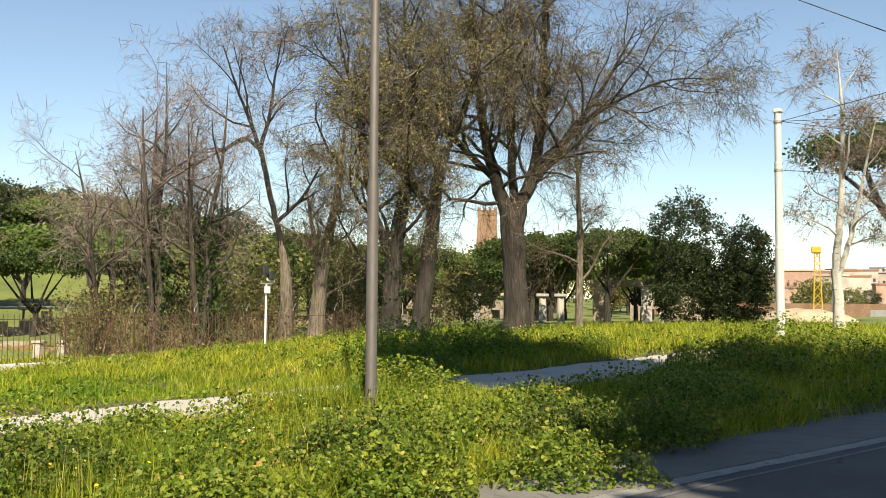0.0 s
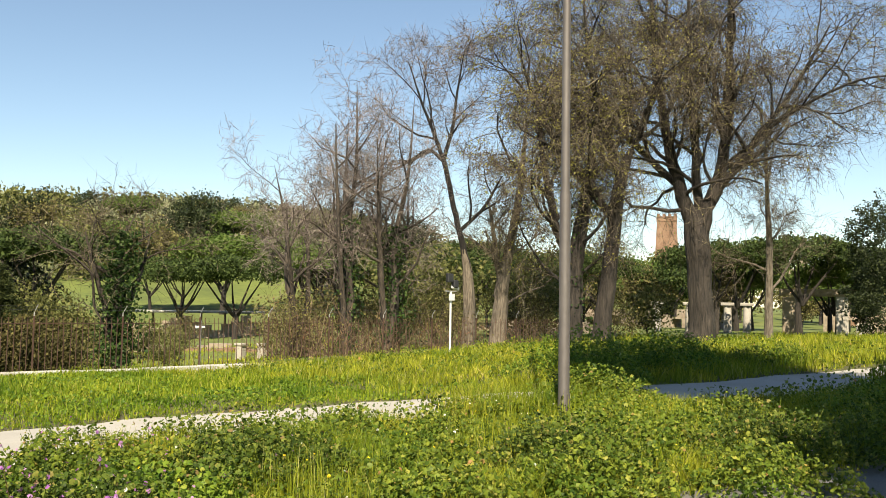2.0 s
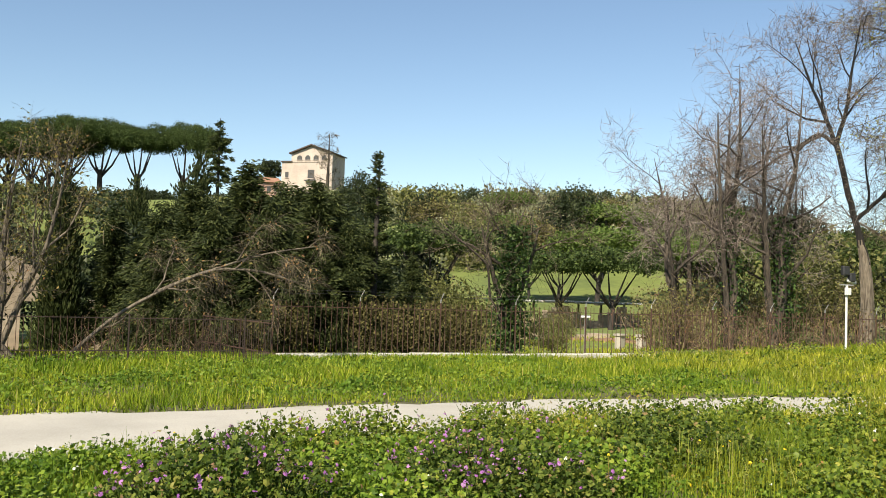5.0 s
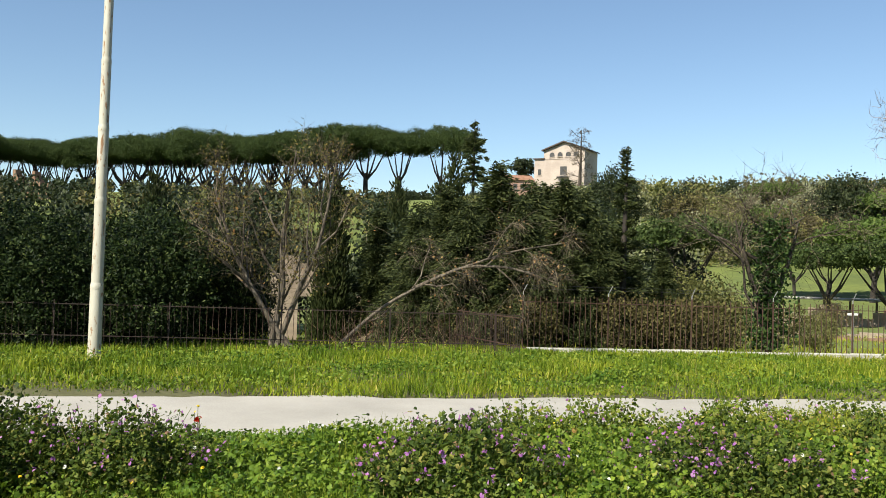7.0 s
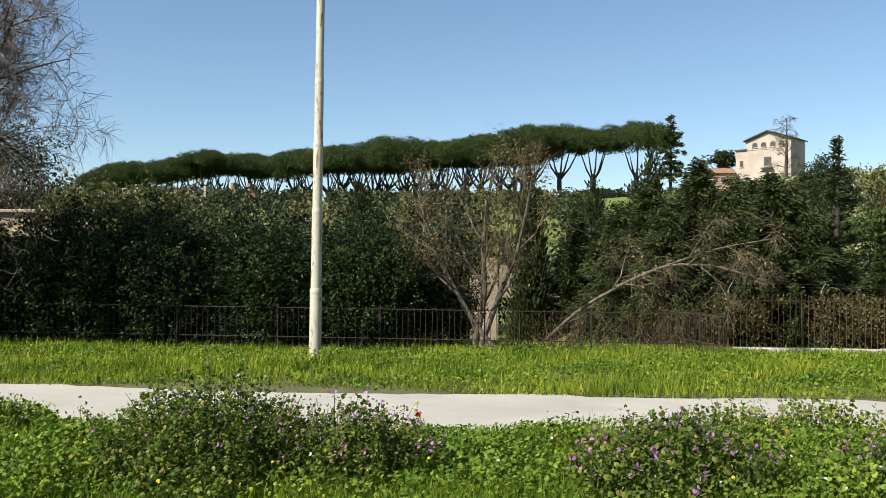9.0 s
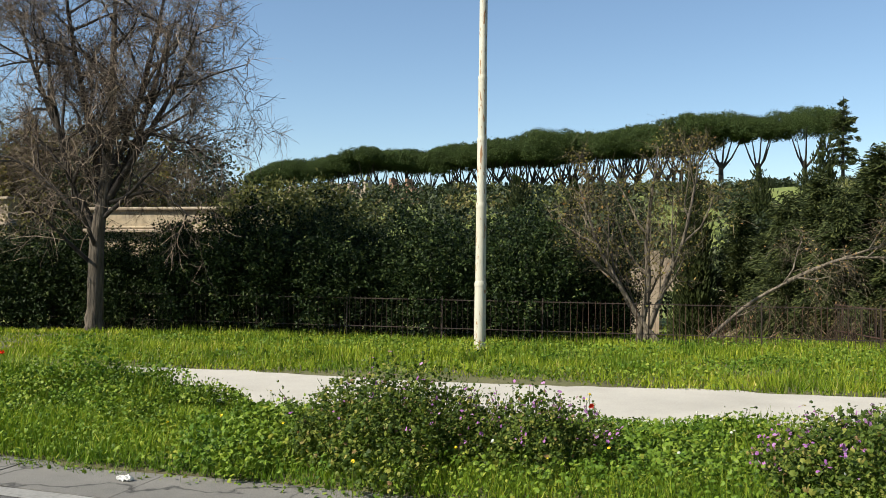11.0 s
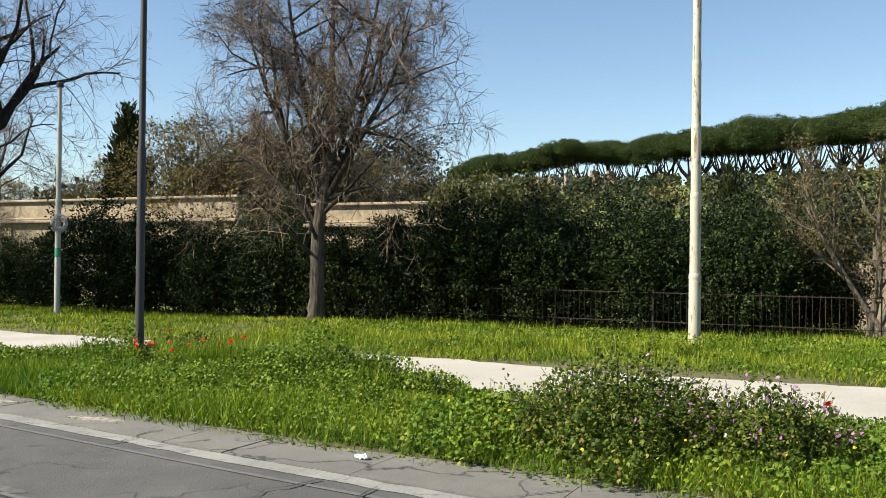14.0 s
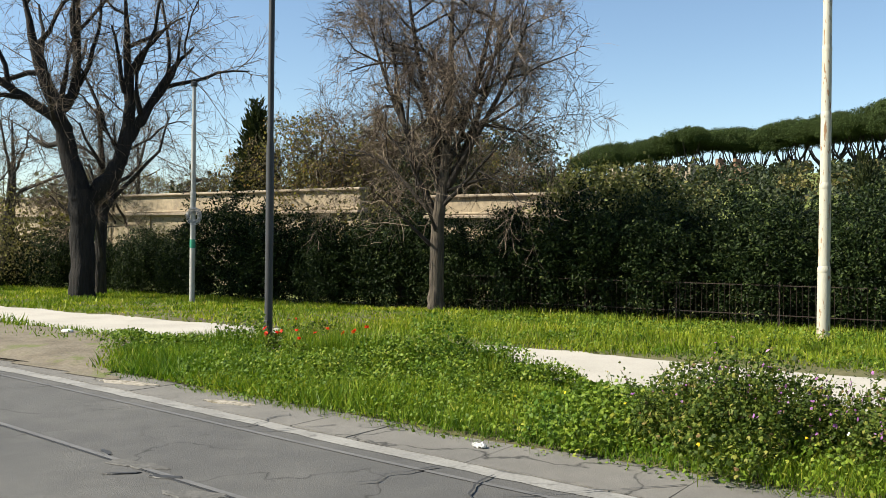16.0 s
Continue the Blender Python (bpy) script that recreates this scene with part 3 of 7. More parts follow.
def ridged(wood, rng, sides=26):
    """A trunk whose outline is lobed and furrowed and that widens into roots."""
    v, f = tubes([wood], sides)
    n = len(wood[0])
    c = np.repeat(wood[0], sides, 0)
    a = np.tile(np.arange(sides) * 2 * np.pi / sides, n)
    h = np.repeat(np.arange(n), sides)
    g = 1 + .05 * np.sin(3 * a + .12 * h) + .035 * np.sin(7 * a + .1 * h + 1) + .025 * rng.normal(size=len(a)) + .02 * np.sin(5 * a + 2 + .4 * h)
    return c + (v - c) * g[:, None], f


def bare_tree(name, label, at, stems, spec, seed, bark, twig, bud=None, bud_count=0, bud_size=0.06, ivy=None, group="", fine=(6000, .5, .02, .009), limb_bark=None):
    """stems: polylines (points, radii, where side growth starts) of trunk and main limbs; fine: count, length, droop and width of the twigs."""
    rng = np.random.default_rng(seed)
    ob = thing(name, label, "tree", at, 0, group)
    polys = {}
    wood = []
    for pts, radii, start in stems:
        P, R = np.array(pts, float), np.array(radii, float)
        if not wood:
            P = np.concatenate([[P[0] - (0, 0, .5)], P])
            R = np.concatenate([[R[0] * 1.15], R])
        k = np.linspace(0, len(P) - 1, 5 * (len(P) - 1) + 1)
        Q = np.stack([np.interp(k, np.arange(len(P)), P[:, a]) for a in range(3)], 1)
        for _ in range(3):
            Q[1:-1] = 0.5 * Q[1:-1] + 0.25 * (Q[:-2] + Q[2:])
        rr = np.interp(k, np.arange(len(P)), R)
        jit = rng.normal(size=Q.shape) * (rr * (.13 if wood else .05))[:, None]
        jit[:7 if not wood else 2] = 0
        Q += jit
        wood.append((Q, rr))
        if start is None:
            continue
        L = np.linalg.norm(np.diff(Q, axis=0), axis=1).sum()
        c = spec[0]
        count = int(c["kids"] * (1 - start) * L / 6 + 1)
        turn = rng.uniform(0, 6.28)
        for j in range(count):
            u = start + (1 - start) * (j + rng.uniform(0.2, 0.9)) / count
            i = min(int(u * (len(Q) - 1)), len(Q) - 2)
            ax = unit(Q[i + 1] - Q[i])
            side = unit(np.cross(ax, np.array([1.0, 0.3, 0.1])))
            turn += 2.4 + 0.5 * rng.normal()
            out = side * math.cos(turn) + np.cross(ax, side) * math.sin(turn)
            a = radians(c["angle"]) * rng.uniform(0.6, 1.35)
            grow(polys, rng, Q[i], ax * math.cos(a) + out * math.sin(a), c["ratio"] * rng.uniform(0.6, 1.3) * (1.1 - 0.45 * u), min(c["r"], rr[i] * 0.7), 1, spec)
    part("trunk", big_mesh("trunk", *ridged(wood[0], rng), bark, True), bark, ob)
    for w in wood[1:]:
        part("limb", big_mesh("limb", *ridged(w, rng, 12), limb_bark or bark, True), limb_bark or bark, ob)
    last = max(polys)
    rough = [p for l in polys if l < 2 for p in polys[l]]
    tagged(part("branch_work", big_mesh("branch_work", *tubes(rough, 5), limb_bark or bark, True), limb_bark or bark, ob), kind="stuff")
    light = [p for l in polys if l >= 2 for p in polys[l]]
    v, f = join_np(tubes(light, 3), hair(rng, polys[last] + polys[last - 1], *fine))
    tagged(part("crown", big_mesh("crown", v, f, twig), twig, ob, "bare fine twigs"), kind="stuff")
    if bud:
        tips = np.concatenate([p[0][1:] for p in polys[last]])
        pick = tips[rng.integers(0, len(tips), bud_count)] + rng.normal(size=(bud_count, 3)) * 0.1
        tagged(part("young_leaves", big_mesh("young_leaves", *leaves(pick, bud_size, rng), bud), bud, ob, "sparse young leaves"), kind="stuff")
    if ivy:
        Q, rr = wood[0]
        n, z0, z1 = ivy
        k = rng.uniform(0, len(Q) - 1.01, n)
        c = np.stack([np.interp(k, np.arange(len(Q)), Q[:, a]) for a in range(3)], 1)
        c[:, :2] += rng.normal(size=(n, 2)) * 0.3
        c = c[(c[:, 2] > z0) & (c[:, 2] < z1)]
        tagged(part("ivy", big_mesh("ivy", *leaves(c, 0.10, rng, 1.2), M_IVY), M_IVY, ob, "dark green ivy round the trunk"), kind="stuff")
    return ob


def clumps(rng, shape, count, per, spread, size, material, long=1.4, up=0.3, squash=0.7, sprays=None):
    """Foliage in clumps: shape(rng, n) gives the clump centres."""
    c = shape(rng, count)
    p = np.repeat(c, per, 0) + rng.normal(size=(count * per, 3)) * spread * np.array([1, 1, squash])
    dirs = None
    if sprays is not None:  # needles point outwards from the stem and droop or rise by this much
        dirs = unit(p * np.array([1, 1, 0])) + np.array([0, 0, sprays])
    return big_mesh("foliage", *leaves(p, size, rng, long, up, .15, dirs), material)


def umbrella(rx, rz, z0):
    def shape(rng, n):
        a, q = rng.uniform(0, 2 * np.pi, n), np.sqrt(rng.uniform(0, 1, n))
        lump = 1 + 0.10 * np.sin(3 * a + 1) + 0.07 * np.sin(7 * a)
        z = rng.uniform(-0.35, 1, n) * np.sqrt(np.clip(1 - 0.85 * q * q, 0, 1))
        return np.stack([q * rx * lump * np.cos(a), q * rx * lump * np.sin(a), z0 + rz * z], 1)
    return shape


def parasol(rx, rz, z0, seed):
    """An umbrella crown: many shallow domes that merge, flat beneath."""
    def shape(rng, n):
        r0 = np.random.default_rng(seed)
        m = 26
        a = 2.4 * np.arange(m) + r0.uniform(-.35, .35, m)
        q = .82 * np.sqrt((np.arange(m) + .3) / m)
        cen = np.stack([q * rx * np.cos(a), q * rx * np.sin(a), z0 + rz * (.42 * (1 - (q / .95) ** 2) + r0.uniform(-.05, .12, m))], 1)
        rad = rx * r0.uniform(.21, .33, m)
        k = rng.integers(0, m, n)
        d = unit(rng.normal(size=(n, 3)))
        d[:, 2] = np.where(rng.uniform(0, 1, n) < .82, np.abs(d[:, 2]), -.3 * np.abs(d[:, 2]))
        s = rng.uniform(.6, 1, n)[:, None] ** .5
        return cen[k] + d * s * np.stack([rad[k], rad[k], rz * r0.uniform(.42, .62, m)[k]], 1)
    return shape


def boughs(r, h, z0, n, seed, power=.8, droop=.3, tip=0.0):
    """A ragged conifer: boughs of uneven length round a stem, thinning to an open tip."""
    def shape(rng, count):
        r0 = np.random.default_rng(seed)
        u = np.sort(r0.uniform(0, 1, n)) ** 1.1
        a = 2.4 * np.arange(n) + r0.uniform(-.6, .6, n)
        L = r * (np.clip(1 - u, 0.02, 1) ** power) * r0.uniform(.5, 1.15, n) + tip * r0.uniform(.4, 1, n)
        k = rng.choice(n, count, p=(L + .1) / (L + .1).sum())
        t = rng.uniform(.05, 1, count) ** .75
        return np.stack([L[k] * t * np.cos(a[k]), L[k] * t * np.sin(a[k]), z0 + u[k] * h - droop * L[k] * t * t], 1)
    return shape


def ball(rx, ry, rz, zc, hollow=0.45, lumps=0.16, ph=0.0):
    def shape(rng, n):
        d = unit(rng.normal(size=(n, 3)))
        q = hollow + (1 - hollow) * rng.uniform(0, 1, n) ** 0.5
        a = np.arctan2(d[:, 1], d[:, 0])
        l = 1 + lumps * np.sin(3 * a + 4 * d[:, 2] + ph) + lumps * 0.7 * np.sin(7 * a - 5 * d[:, 2] + 2 * ph)
        return d * (q * l)[:, None] * np.array([rx, ry, rz]) + np.array([0, 0, zc])
    return shape


def several(*shapes):
    """Clump centres shared out over several shapes."""
    def shape(rng, n):
        return np.concatenate([s(rng, n // len(shapes) + (k == 0) * (n % len(shapes))) for k, s in enumerate(shapes)])
    return shape


def moved(shape_, dx, dy):
    return lambda rng, n: shape_(rng, n) + np.array([dx, dy, 0])


def bundle(r, h, n, seed):
    """A shrub of many upright leafy shoots of uneven height, with dark gaps between."""
    r0 = np.random.default_rng(seed)
    out = []
    for k in range(n):
        a, q = 2.4 * k + r0.uniform(-.4, .4), r * math.sqrt((k + .5) / n)
        top = h * (1 - .28 * (q / r) ** 2) * r0.uniform(.72, 1.08)
        low = r0.uniform(-.05, .12) * top
        out.append(moved(ball(r0.uniform(.31, .56), r0.uniform(.31, .56), (top - low) / 2, (top + low) / 2, .55, .18, k), q * math.cos(a), q * math.sin(a)))
    return several(*out)


def cone(r, h, z0, power=1.0, layers=0):
    def shape(rng, n):
        u = 1 - np.sqrt(rng.uniform(0, 1, n))
        if layers:
            u = (np.floor(u * layers) + rng.uniform(0, 0.55, n)) / layers
        a = rng.uniform(0, 2 * np.pi, n)
        rr = r * (1 - u) ** power * rng.uniform(0.35, 1, n) ** 0.6 * (1 + (0.42 if layers else 0.25) * np.sin(a * 5 + u * 40))
        return np.stack([rr * np.cos(a), rr * np.sin(a), z0 + u * h - 0.1 * rr], 1)
    return shape


def leafy_tree(name, label, at, material, shape, count, per, spread, size, trunk=None, bark=None, seed=1, group="", category="tree", long=1.4, up=0.3, squash=0.7, sprays=None):
    rng = np.random.default_rng(seed)
    ob = thing(name, label, category, at, 0, group)
    if trunk:
        part("trunk", big_mesh("trunk", *tubes([(np.array(p, float), np.array(r, float)) for p, r in trunk], 8), bark or M_BARKDK, True), bark or M_BARKDK, ob)
    part("crown", clumps(rng, shape, count, per, spread, size, material, long, up, squash, sprays), material, ob)
    return ob


def repeat(proto, places, rng, lo=0.85, hi=1.15):
    """Copies of a thing at (x, y) or (x, y, z, scale)."""
    for pl in places:
        x, y = pl[:2]
        z = pl[2] if len(pl) > 2 and pl[2] is not None else float(ground_z(x, y)) - 0.1
        s = (pl[3] if len(pl) > 3 else 1.0) * rng.uniform(lo, hi)
        c = copy_thing(proto, pose(x, y, z, 0, 0, rng.uniform(0, 360)))
        c.scale = (s * rng.uniform(0.9, 1.1), s * rng.uniform(0.9, 1.1), s)


def polar(az, r):
    """A place by bearing (degrees left of the road's line) and distance."""
    return -r * math.sin(radians(az)), r * math.cos(radians(az))

# ---- large bare trees beyond the verge ----
WILLOW = [lv(6, .1, .05, .5, 9, .2, 46, 4.4, .10), lv(6, .22, .03, .3, 8, .15, 48, .60, .05), lv(5, .26, -.02, .3, 8, .1, 50, .60, .02), lv(5, .28, -.14, .4, 0, 0, 0, 0, .0105)]
AIRY = [lv(6, .1, .05, .5, 7, .2, 46, 2.8, .07), lv(4, .2, .06, .3, 6, .2, 48, .66, .035), lv(4, .24, .03, .3, 5, .15, 52, .66, .014), lv(3, .24, .0, .4, 0, 0, 0, 0, .008)]
ROUND = [lv(6, .1, .05, .5, 13, .2, 52, 2.5, .06), lv(4, .2, .04, .35, 6, .2, 46, .64, .032), lv(4, .24, .02, .3, 6, .12, 50, .62, .014), lv(3, .24, .0, .4, 0, 0, 0, 0, .008)]
OPEN = [lv(6, .1, .05, .5, 8, .2, 48, 3.8, .10), lv(6, .2, .04, .35, 6, .2, 46, .64, .06), lv(5, .22, .0, .3, 6, .15, 48, .6, .022), lv(4, .24, -.04, .4, 0, 0, 0, 0, .01)]

gz = lambda x, y: float(ground_z(x, y))

wx, wy = -20.45, 36.7
willow = bare_tree("willow_tree", "huge bare willow with furrowed trunk and drooping twigs", (wx, wy, gz(wx, wy) - .15), [
    ([(0, 0, 0), (.08, .05, .5), (.05, .05, 2.6), (-.1, -.05, 5.2), (-.3, 0, 6.2)], [.85, .60, .52, .55, .42], None),
    ([(-.2, 0, 5.2), (-.9, -.5, 7.6), (-1.6, -.4, 10.5), (-2.2, -.2, 14), (-2.6, 0, 19)], [.36, .27, .2, .13, .03], .1),
    ([(.1, 0, 5.2), (.8, .4, 7.6), (1.2, .6, 10.8), (1.0, .9, 15), (1.4, 1.0, 20)], [.36, .27, .2, .13, .03], .1),
    ([(.6, .3, 6.8), (2.2, .9, 9.0), (3.8, 1.6, 11.5), (5.0, 2.2, 14)], [.18, .13, .09, .03], .1),
    ([(-.8, -.4, 7.2), (-2.6, -1.4, 9.2), (-4.2, -2.4, 11.5), (-5.2, -3.2, 14.5)], [.18, .13, .09, .03], .1),
    ([(.9, .5, 8.0), (3.4, 1.4, 10.2), (6.2, 2.4, 11.6), (8.6, 3.2, 11.4)], [.10, .075, .05, .015], .15),
    ([(0, 0, 6.0), (.2, -.8, 9.0), (.1, -1.2, 12.5), (.3, -1.4, 18)], [.22, .17, .12, .03], .15),
], WILLOW, 11, M_BARKDK, M_TWIG, M_BUD, 6000, .06, fine=(30000, .8, .12, .0115, .3), limb_bark=M_BARKDK)

vx, vy = -22.98, 32.8
bare_tree("willow_tree", "dark leaning bare willow trunk with hanging twigs", (vx, vy, gz(vx, vy) - .15), [
    ([(0, 0, 0), (.05, .03, 1.0), (.35, .2, 3.8), (.55, .35, 6.5), (.9, .6, 8.4)], [.5, .38, .33, .29, .22], None),
    ([(.7, .5, 7.4), (.1, -.1, 9.6), (-.4, -.5, 12.5), (-.8, -.5, 17)], [.19, .14, .09, .03], .05),
    ([(.9, .6, 8.2), (1.7, 1.1, 10.2), (2.2, 1.5, 13.5), (2.4, 1.6, 17)], [.18, .13, .09, .03], .05),
    ([(.45, .3, 5.6), (-.9, -.8, 7.8), (-2.2, -1.8, 10.4), (-2.8, -2.4, 13.2)], [.2, .16, .1, .04], .05),
], WILLOW, 12, M_BARKDK, M_TWIG, M_BUD, 11000, .06, fine=(17000, .75, .12, .0115, .3))
ux, uy = -24.1, 32.1
bare_tree("willow_tree", "slanting ivy-clad willow beside the fence", (ux, uy, gz(ux, uy) - .15), [
    ([(0, 0, 0), (.1, .1, 1.8), (.15, .1, 3.8), (.6, .4, 6.8), (.9, .6, 9.5)], [.5, .42, .36, .26, .12], .45),
    ([(.1, .1, 3.4), (-.5, -.5, 5.4), (-.9, -.9, 8.5), (-1.2, -1.1, 12)], [.26, .2, .13, .04], .2),
], WILLOW, 13, M_BARKDK, M_TWIG, M_BUD, 8000, .06, ivy=(1500, .3, 6.5), fine=(12000, .7, .12, .011, .3))

lx, ly = -26.66, 28.4
bare_tree("robinia_tree", "bare tree with pale lower trunk and dark leaning stem", (lx, ly, gz(lx, ly) - .1), [
    ([(0, 0, 0), (.02, .02, 1.6), (-.04, -.04, 3.2), (-.18, -.17, 4.2)], [.33, .26, .21, .13], None),
    ([(-.02, -.02, 3.2), (-.25, -.24, 4.6), (-.55, -.53, 6.3), (-.85, -.82, 8.1)], [.17, .13, .115, .11], None),
    ([(-.85, -.82, 8.0), (-1.3, -1.25, 8.55), (-1.85, -1.8, 8.0), (-2.5, -2.4, 7.5)], [.085, .07, .055, .03], .2),
    ([(-.85, -.82, 8.0), (-1.15, -1.1, 9.2), (-1.6, -1.5, 10.6), (-2.0, -1.9, 12.3)], [.1, .075, .05, .02], .05),
    ([(-.85, -.82, 8.0), (-.6, -.55, 9.4), (-.5, -.4, 11), (-.3, -.2, 12.8)], [.1, .075, .05, .02], .05),
    ([(-.3, -.3, 5.0), (.5, .4, 6.0), (1.0, .9, 7.4)], [.09, .07, .03], .1),
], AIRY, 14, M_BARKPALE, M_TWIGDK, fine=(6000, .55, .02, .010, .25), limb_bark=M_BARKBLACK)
tx, ty = -26.44, 30.05
bare_tree("bare_tree", "pale forked trunk leaning by the fence", (tx, ty, gz(tx, ty) - .1), [
    ([(0, 0, 0), (.05, .05, 1.4), (.15, .12, 3.0), (.38, .34, 4.6), (.7, .6, 6.9), (.9, .7, 10)], [.42, .33, .28, .2, .15, .05], .35),
    ([(.1, .08, 2.6), (-.1, -.1, 4.2), (-.3, -.4, 6.5)], [.16, .12, .04], .2),
], AIRY, 15, M_BARKPALE, M_TWIG)
bx, by = -18.3, 38.9
bare_tree("slender_tree", "slender pale straight trunk with fine bare crown", (bx, by, gz(bx, by) - .1), [
    ([(0, 0, 0), (.03, .02, 2.4), (.06, .05, 4.6), (-.05, 0, 7), (-.1, 0, 10.5)], [.2, .16, .14, .09, .03], .4),
], AIRY, 16, M_BARKPALE, M_TWIG)

# thicket of bare multi-stemmed trees behind the iron fence
for k, (x, y, h, lean, ivy) in enumerate([(-27.2, 22.1, 10.8, (.1, .1), (2200, .2, 5.4)), (-26.6, 23.6, 10.2, (.35, .5), (2200, .2, 5.0)), (-28.6, 21.0, 7.6, (-.5, -.5), None),
                                          (-29.0, 23.5, 8.8, (-.3, .2), None), (-27.6, 25.0, 7.0, (.2, .2), (2000, .2, 4.2))]):
    a, b = lean
    bare_tree("bare_tree", "bare pinkish-grey tree with ivy on its stems" if ivy else "bare pinkish-grey spring tree with many stems", (x, y, gz(x, y) - .1), [
        ([(0, 0, 0), (a * .4 + .15, b * .4 + .1, h * .22), (a * .6 - .12, b * .6 - .1, h * .42), (a + .15, b + .1, h * .66), (a * 1.6, b * 1.6, h)], [.2, .15, .11, .07, .008], .42),
        ([(0, 0, .3), (-.5 - a, .4, h * .32), (-1.0 - a, .7, h * .58), (-1.2, .9, h * .85)], [.13, .1, .07, .02], .4),
        ([(0, 0, .5), (.4, -.6, h * .3), (.8, -1.2, h * .55), (1.0, -1.5, h * .8)], [.12, .09, .06, .02], .4),
    ], AIRY, 30 + k, M_BARK, M_TWIGPALE, fine=(2800, .5, .0, .010, .25), ivy=ivy, group="thicket behind the fence")

bare_tree("bare_tree", "bare-topped small tree wrapped in dark ivy", (-26.75, 12.75, gz(-26.75, 12.75) - .1), [
    ([(0, 0, 0), (.0, .05, 1.4), (.1, -.1, 3.0), (.0, .2, 4.5)], [.17, .14, .1, .02], .3),
    ([(0, 0, .9), (.1, -.6, 2.4), (.2, -1.0, 3.5), (.2, -1.2, 4.2)], [.1, .08, .05, .02], .3),
    ([(0, 0, 1.1), (-.1, .6, 2.6), (-.1, .9, 3.5), (-.2, 1.1, 4.3)], [.1, .08, .05, .02], .3)], AIRY, 41, M_BARK, M_TWIG, fine=(1500, .45, .0, .008), ivy=(5200, .2, 4.3), group="thicket behind the fence")

# round-crowned tree in front of the hedge
rx, ry = -19.5, -15.88
bare_tree("elm_tree", "bare round-crowned tree with furrowed brown trunk", (rx, ry, gz(rx, ry) - .1), [
    ([(0, 0, 0), (.02, .02, .5), (.05, .05, 2.3), (-.1, .2, 3.4), (-.15, .3, 5.2), (-.1, .4, 8.5)], [.29, .21, .18, .15, .11, .03], .42),
    ([(0, .05, 2.3), (.4, -.5, 3.4), (.6, -.85, 4.9), (.7, -1.2, 6.9)], [.11, .085, .06, .02], .3),
    ([(-.05, .1, 2.8), (-.5, .7, 4.2), (-.8, 1.1, 5.6), (-1.0, 1.5, 7.2)], [.11, .085, .06, .02], .3),
    ([(-.1, .2, 3.2), (-.2, -.5, 5.0), (0, -.9, 7), (.1, -1.2, 8.8)], [.1, .08, .055, .02], .1),
    ([(-.1, .25, 3.6), (-.1, 1.0, 5.0), (-.3, 1.5, 6.8), (-.4, 1.8, 8.4)], [.1, .08, .055, .02], .1),
    ([(-.1, .2, 3.0), (.0, 1.3, 4.3), (-.1, 2.2, 5.6), (-.2, 2.8, 7.0)], [.09, .07, .05, .02], .3),
    ([(-.1, .1, 3.2), (.1, -1.1, 4.6), (.1, -1.9, 6.0), (.2, -2.4, 7.4)], [.09, .07, .05, .02], .3),
    ([(.02, 0, 2.3), (.4, -.9, 3.3), (.7, -1.9, 4.0), (.9, -2.9, 4.1)], [.07, .05, .035, .012], .2),
    ([(0, .1, 2.6), (.1, 1.0, 3.2), (.1, 1.9, 3.9), (0, 2.7, 4.6)], [.06, .045, .03, .01], .3),
], ROUND, 17, M_BARKELM, M_TWIGDK, fine=(20000, .5, .04, .0095, .25), limb_bark=M_BARKDK)
elm_tree = bpy.data.objects["elm_tree"]
elm_tree.scale = (.98, .98, 1.14)

# dark old tree by the far end of the path
ox, oy = -16.0, -26.9
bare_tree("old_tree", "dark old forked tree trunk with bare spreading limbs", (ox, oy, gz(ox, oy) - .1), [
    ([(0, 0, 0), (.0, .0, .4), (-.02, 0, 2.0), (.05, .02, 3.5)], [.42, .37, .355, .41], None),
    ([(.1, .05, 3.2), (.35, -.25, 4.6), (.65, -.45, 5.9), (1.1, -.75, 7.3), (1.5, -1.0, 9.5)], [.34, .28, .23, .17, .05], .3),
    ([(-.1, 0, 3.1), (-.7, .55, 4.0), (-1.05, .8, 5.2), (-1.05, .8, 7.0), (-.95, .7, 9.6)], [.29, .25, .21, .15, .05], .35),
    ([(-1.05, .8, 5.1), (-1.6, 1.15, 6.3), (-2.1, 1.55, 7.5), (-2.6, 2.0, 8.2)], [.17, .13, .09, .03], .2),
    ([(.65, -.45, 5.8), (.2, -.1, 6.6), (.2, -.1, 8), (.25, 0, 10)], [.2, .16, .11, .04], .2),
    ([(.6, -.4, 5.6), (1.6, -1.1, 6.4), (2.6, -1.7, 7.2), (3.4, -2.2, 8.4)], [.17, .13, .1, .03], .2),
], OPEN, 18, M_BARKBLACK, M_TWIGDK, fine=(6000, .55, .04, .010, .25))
sx, sy = -17.6, -28.3
bare_tree("bare_tree", "thin dark bare tree behind the old trunk", (sx, sy, gz(sx, sy) - .1), [
    ([(0, 0, 0), (.0, .02, 1.6), (-.1, .05, 3.4), (.1, 0, 6.5)], [.24, .19, .15, .04], .4),
    ([(0, 0, 2.6), (-.5, .4, 4.2), (-.9, .8, 6.2)], [.13, .1, .03], .2)], OPEN, 19, M_BARKDK, M_TWIGDK)
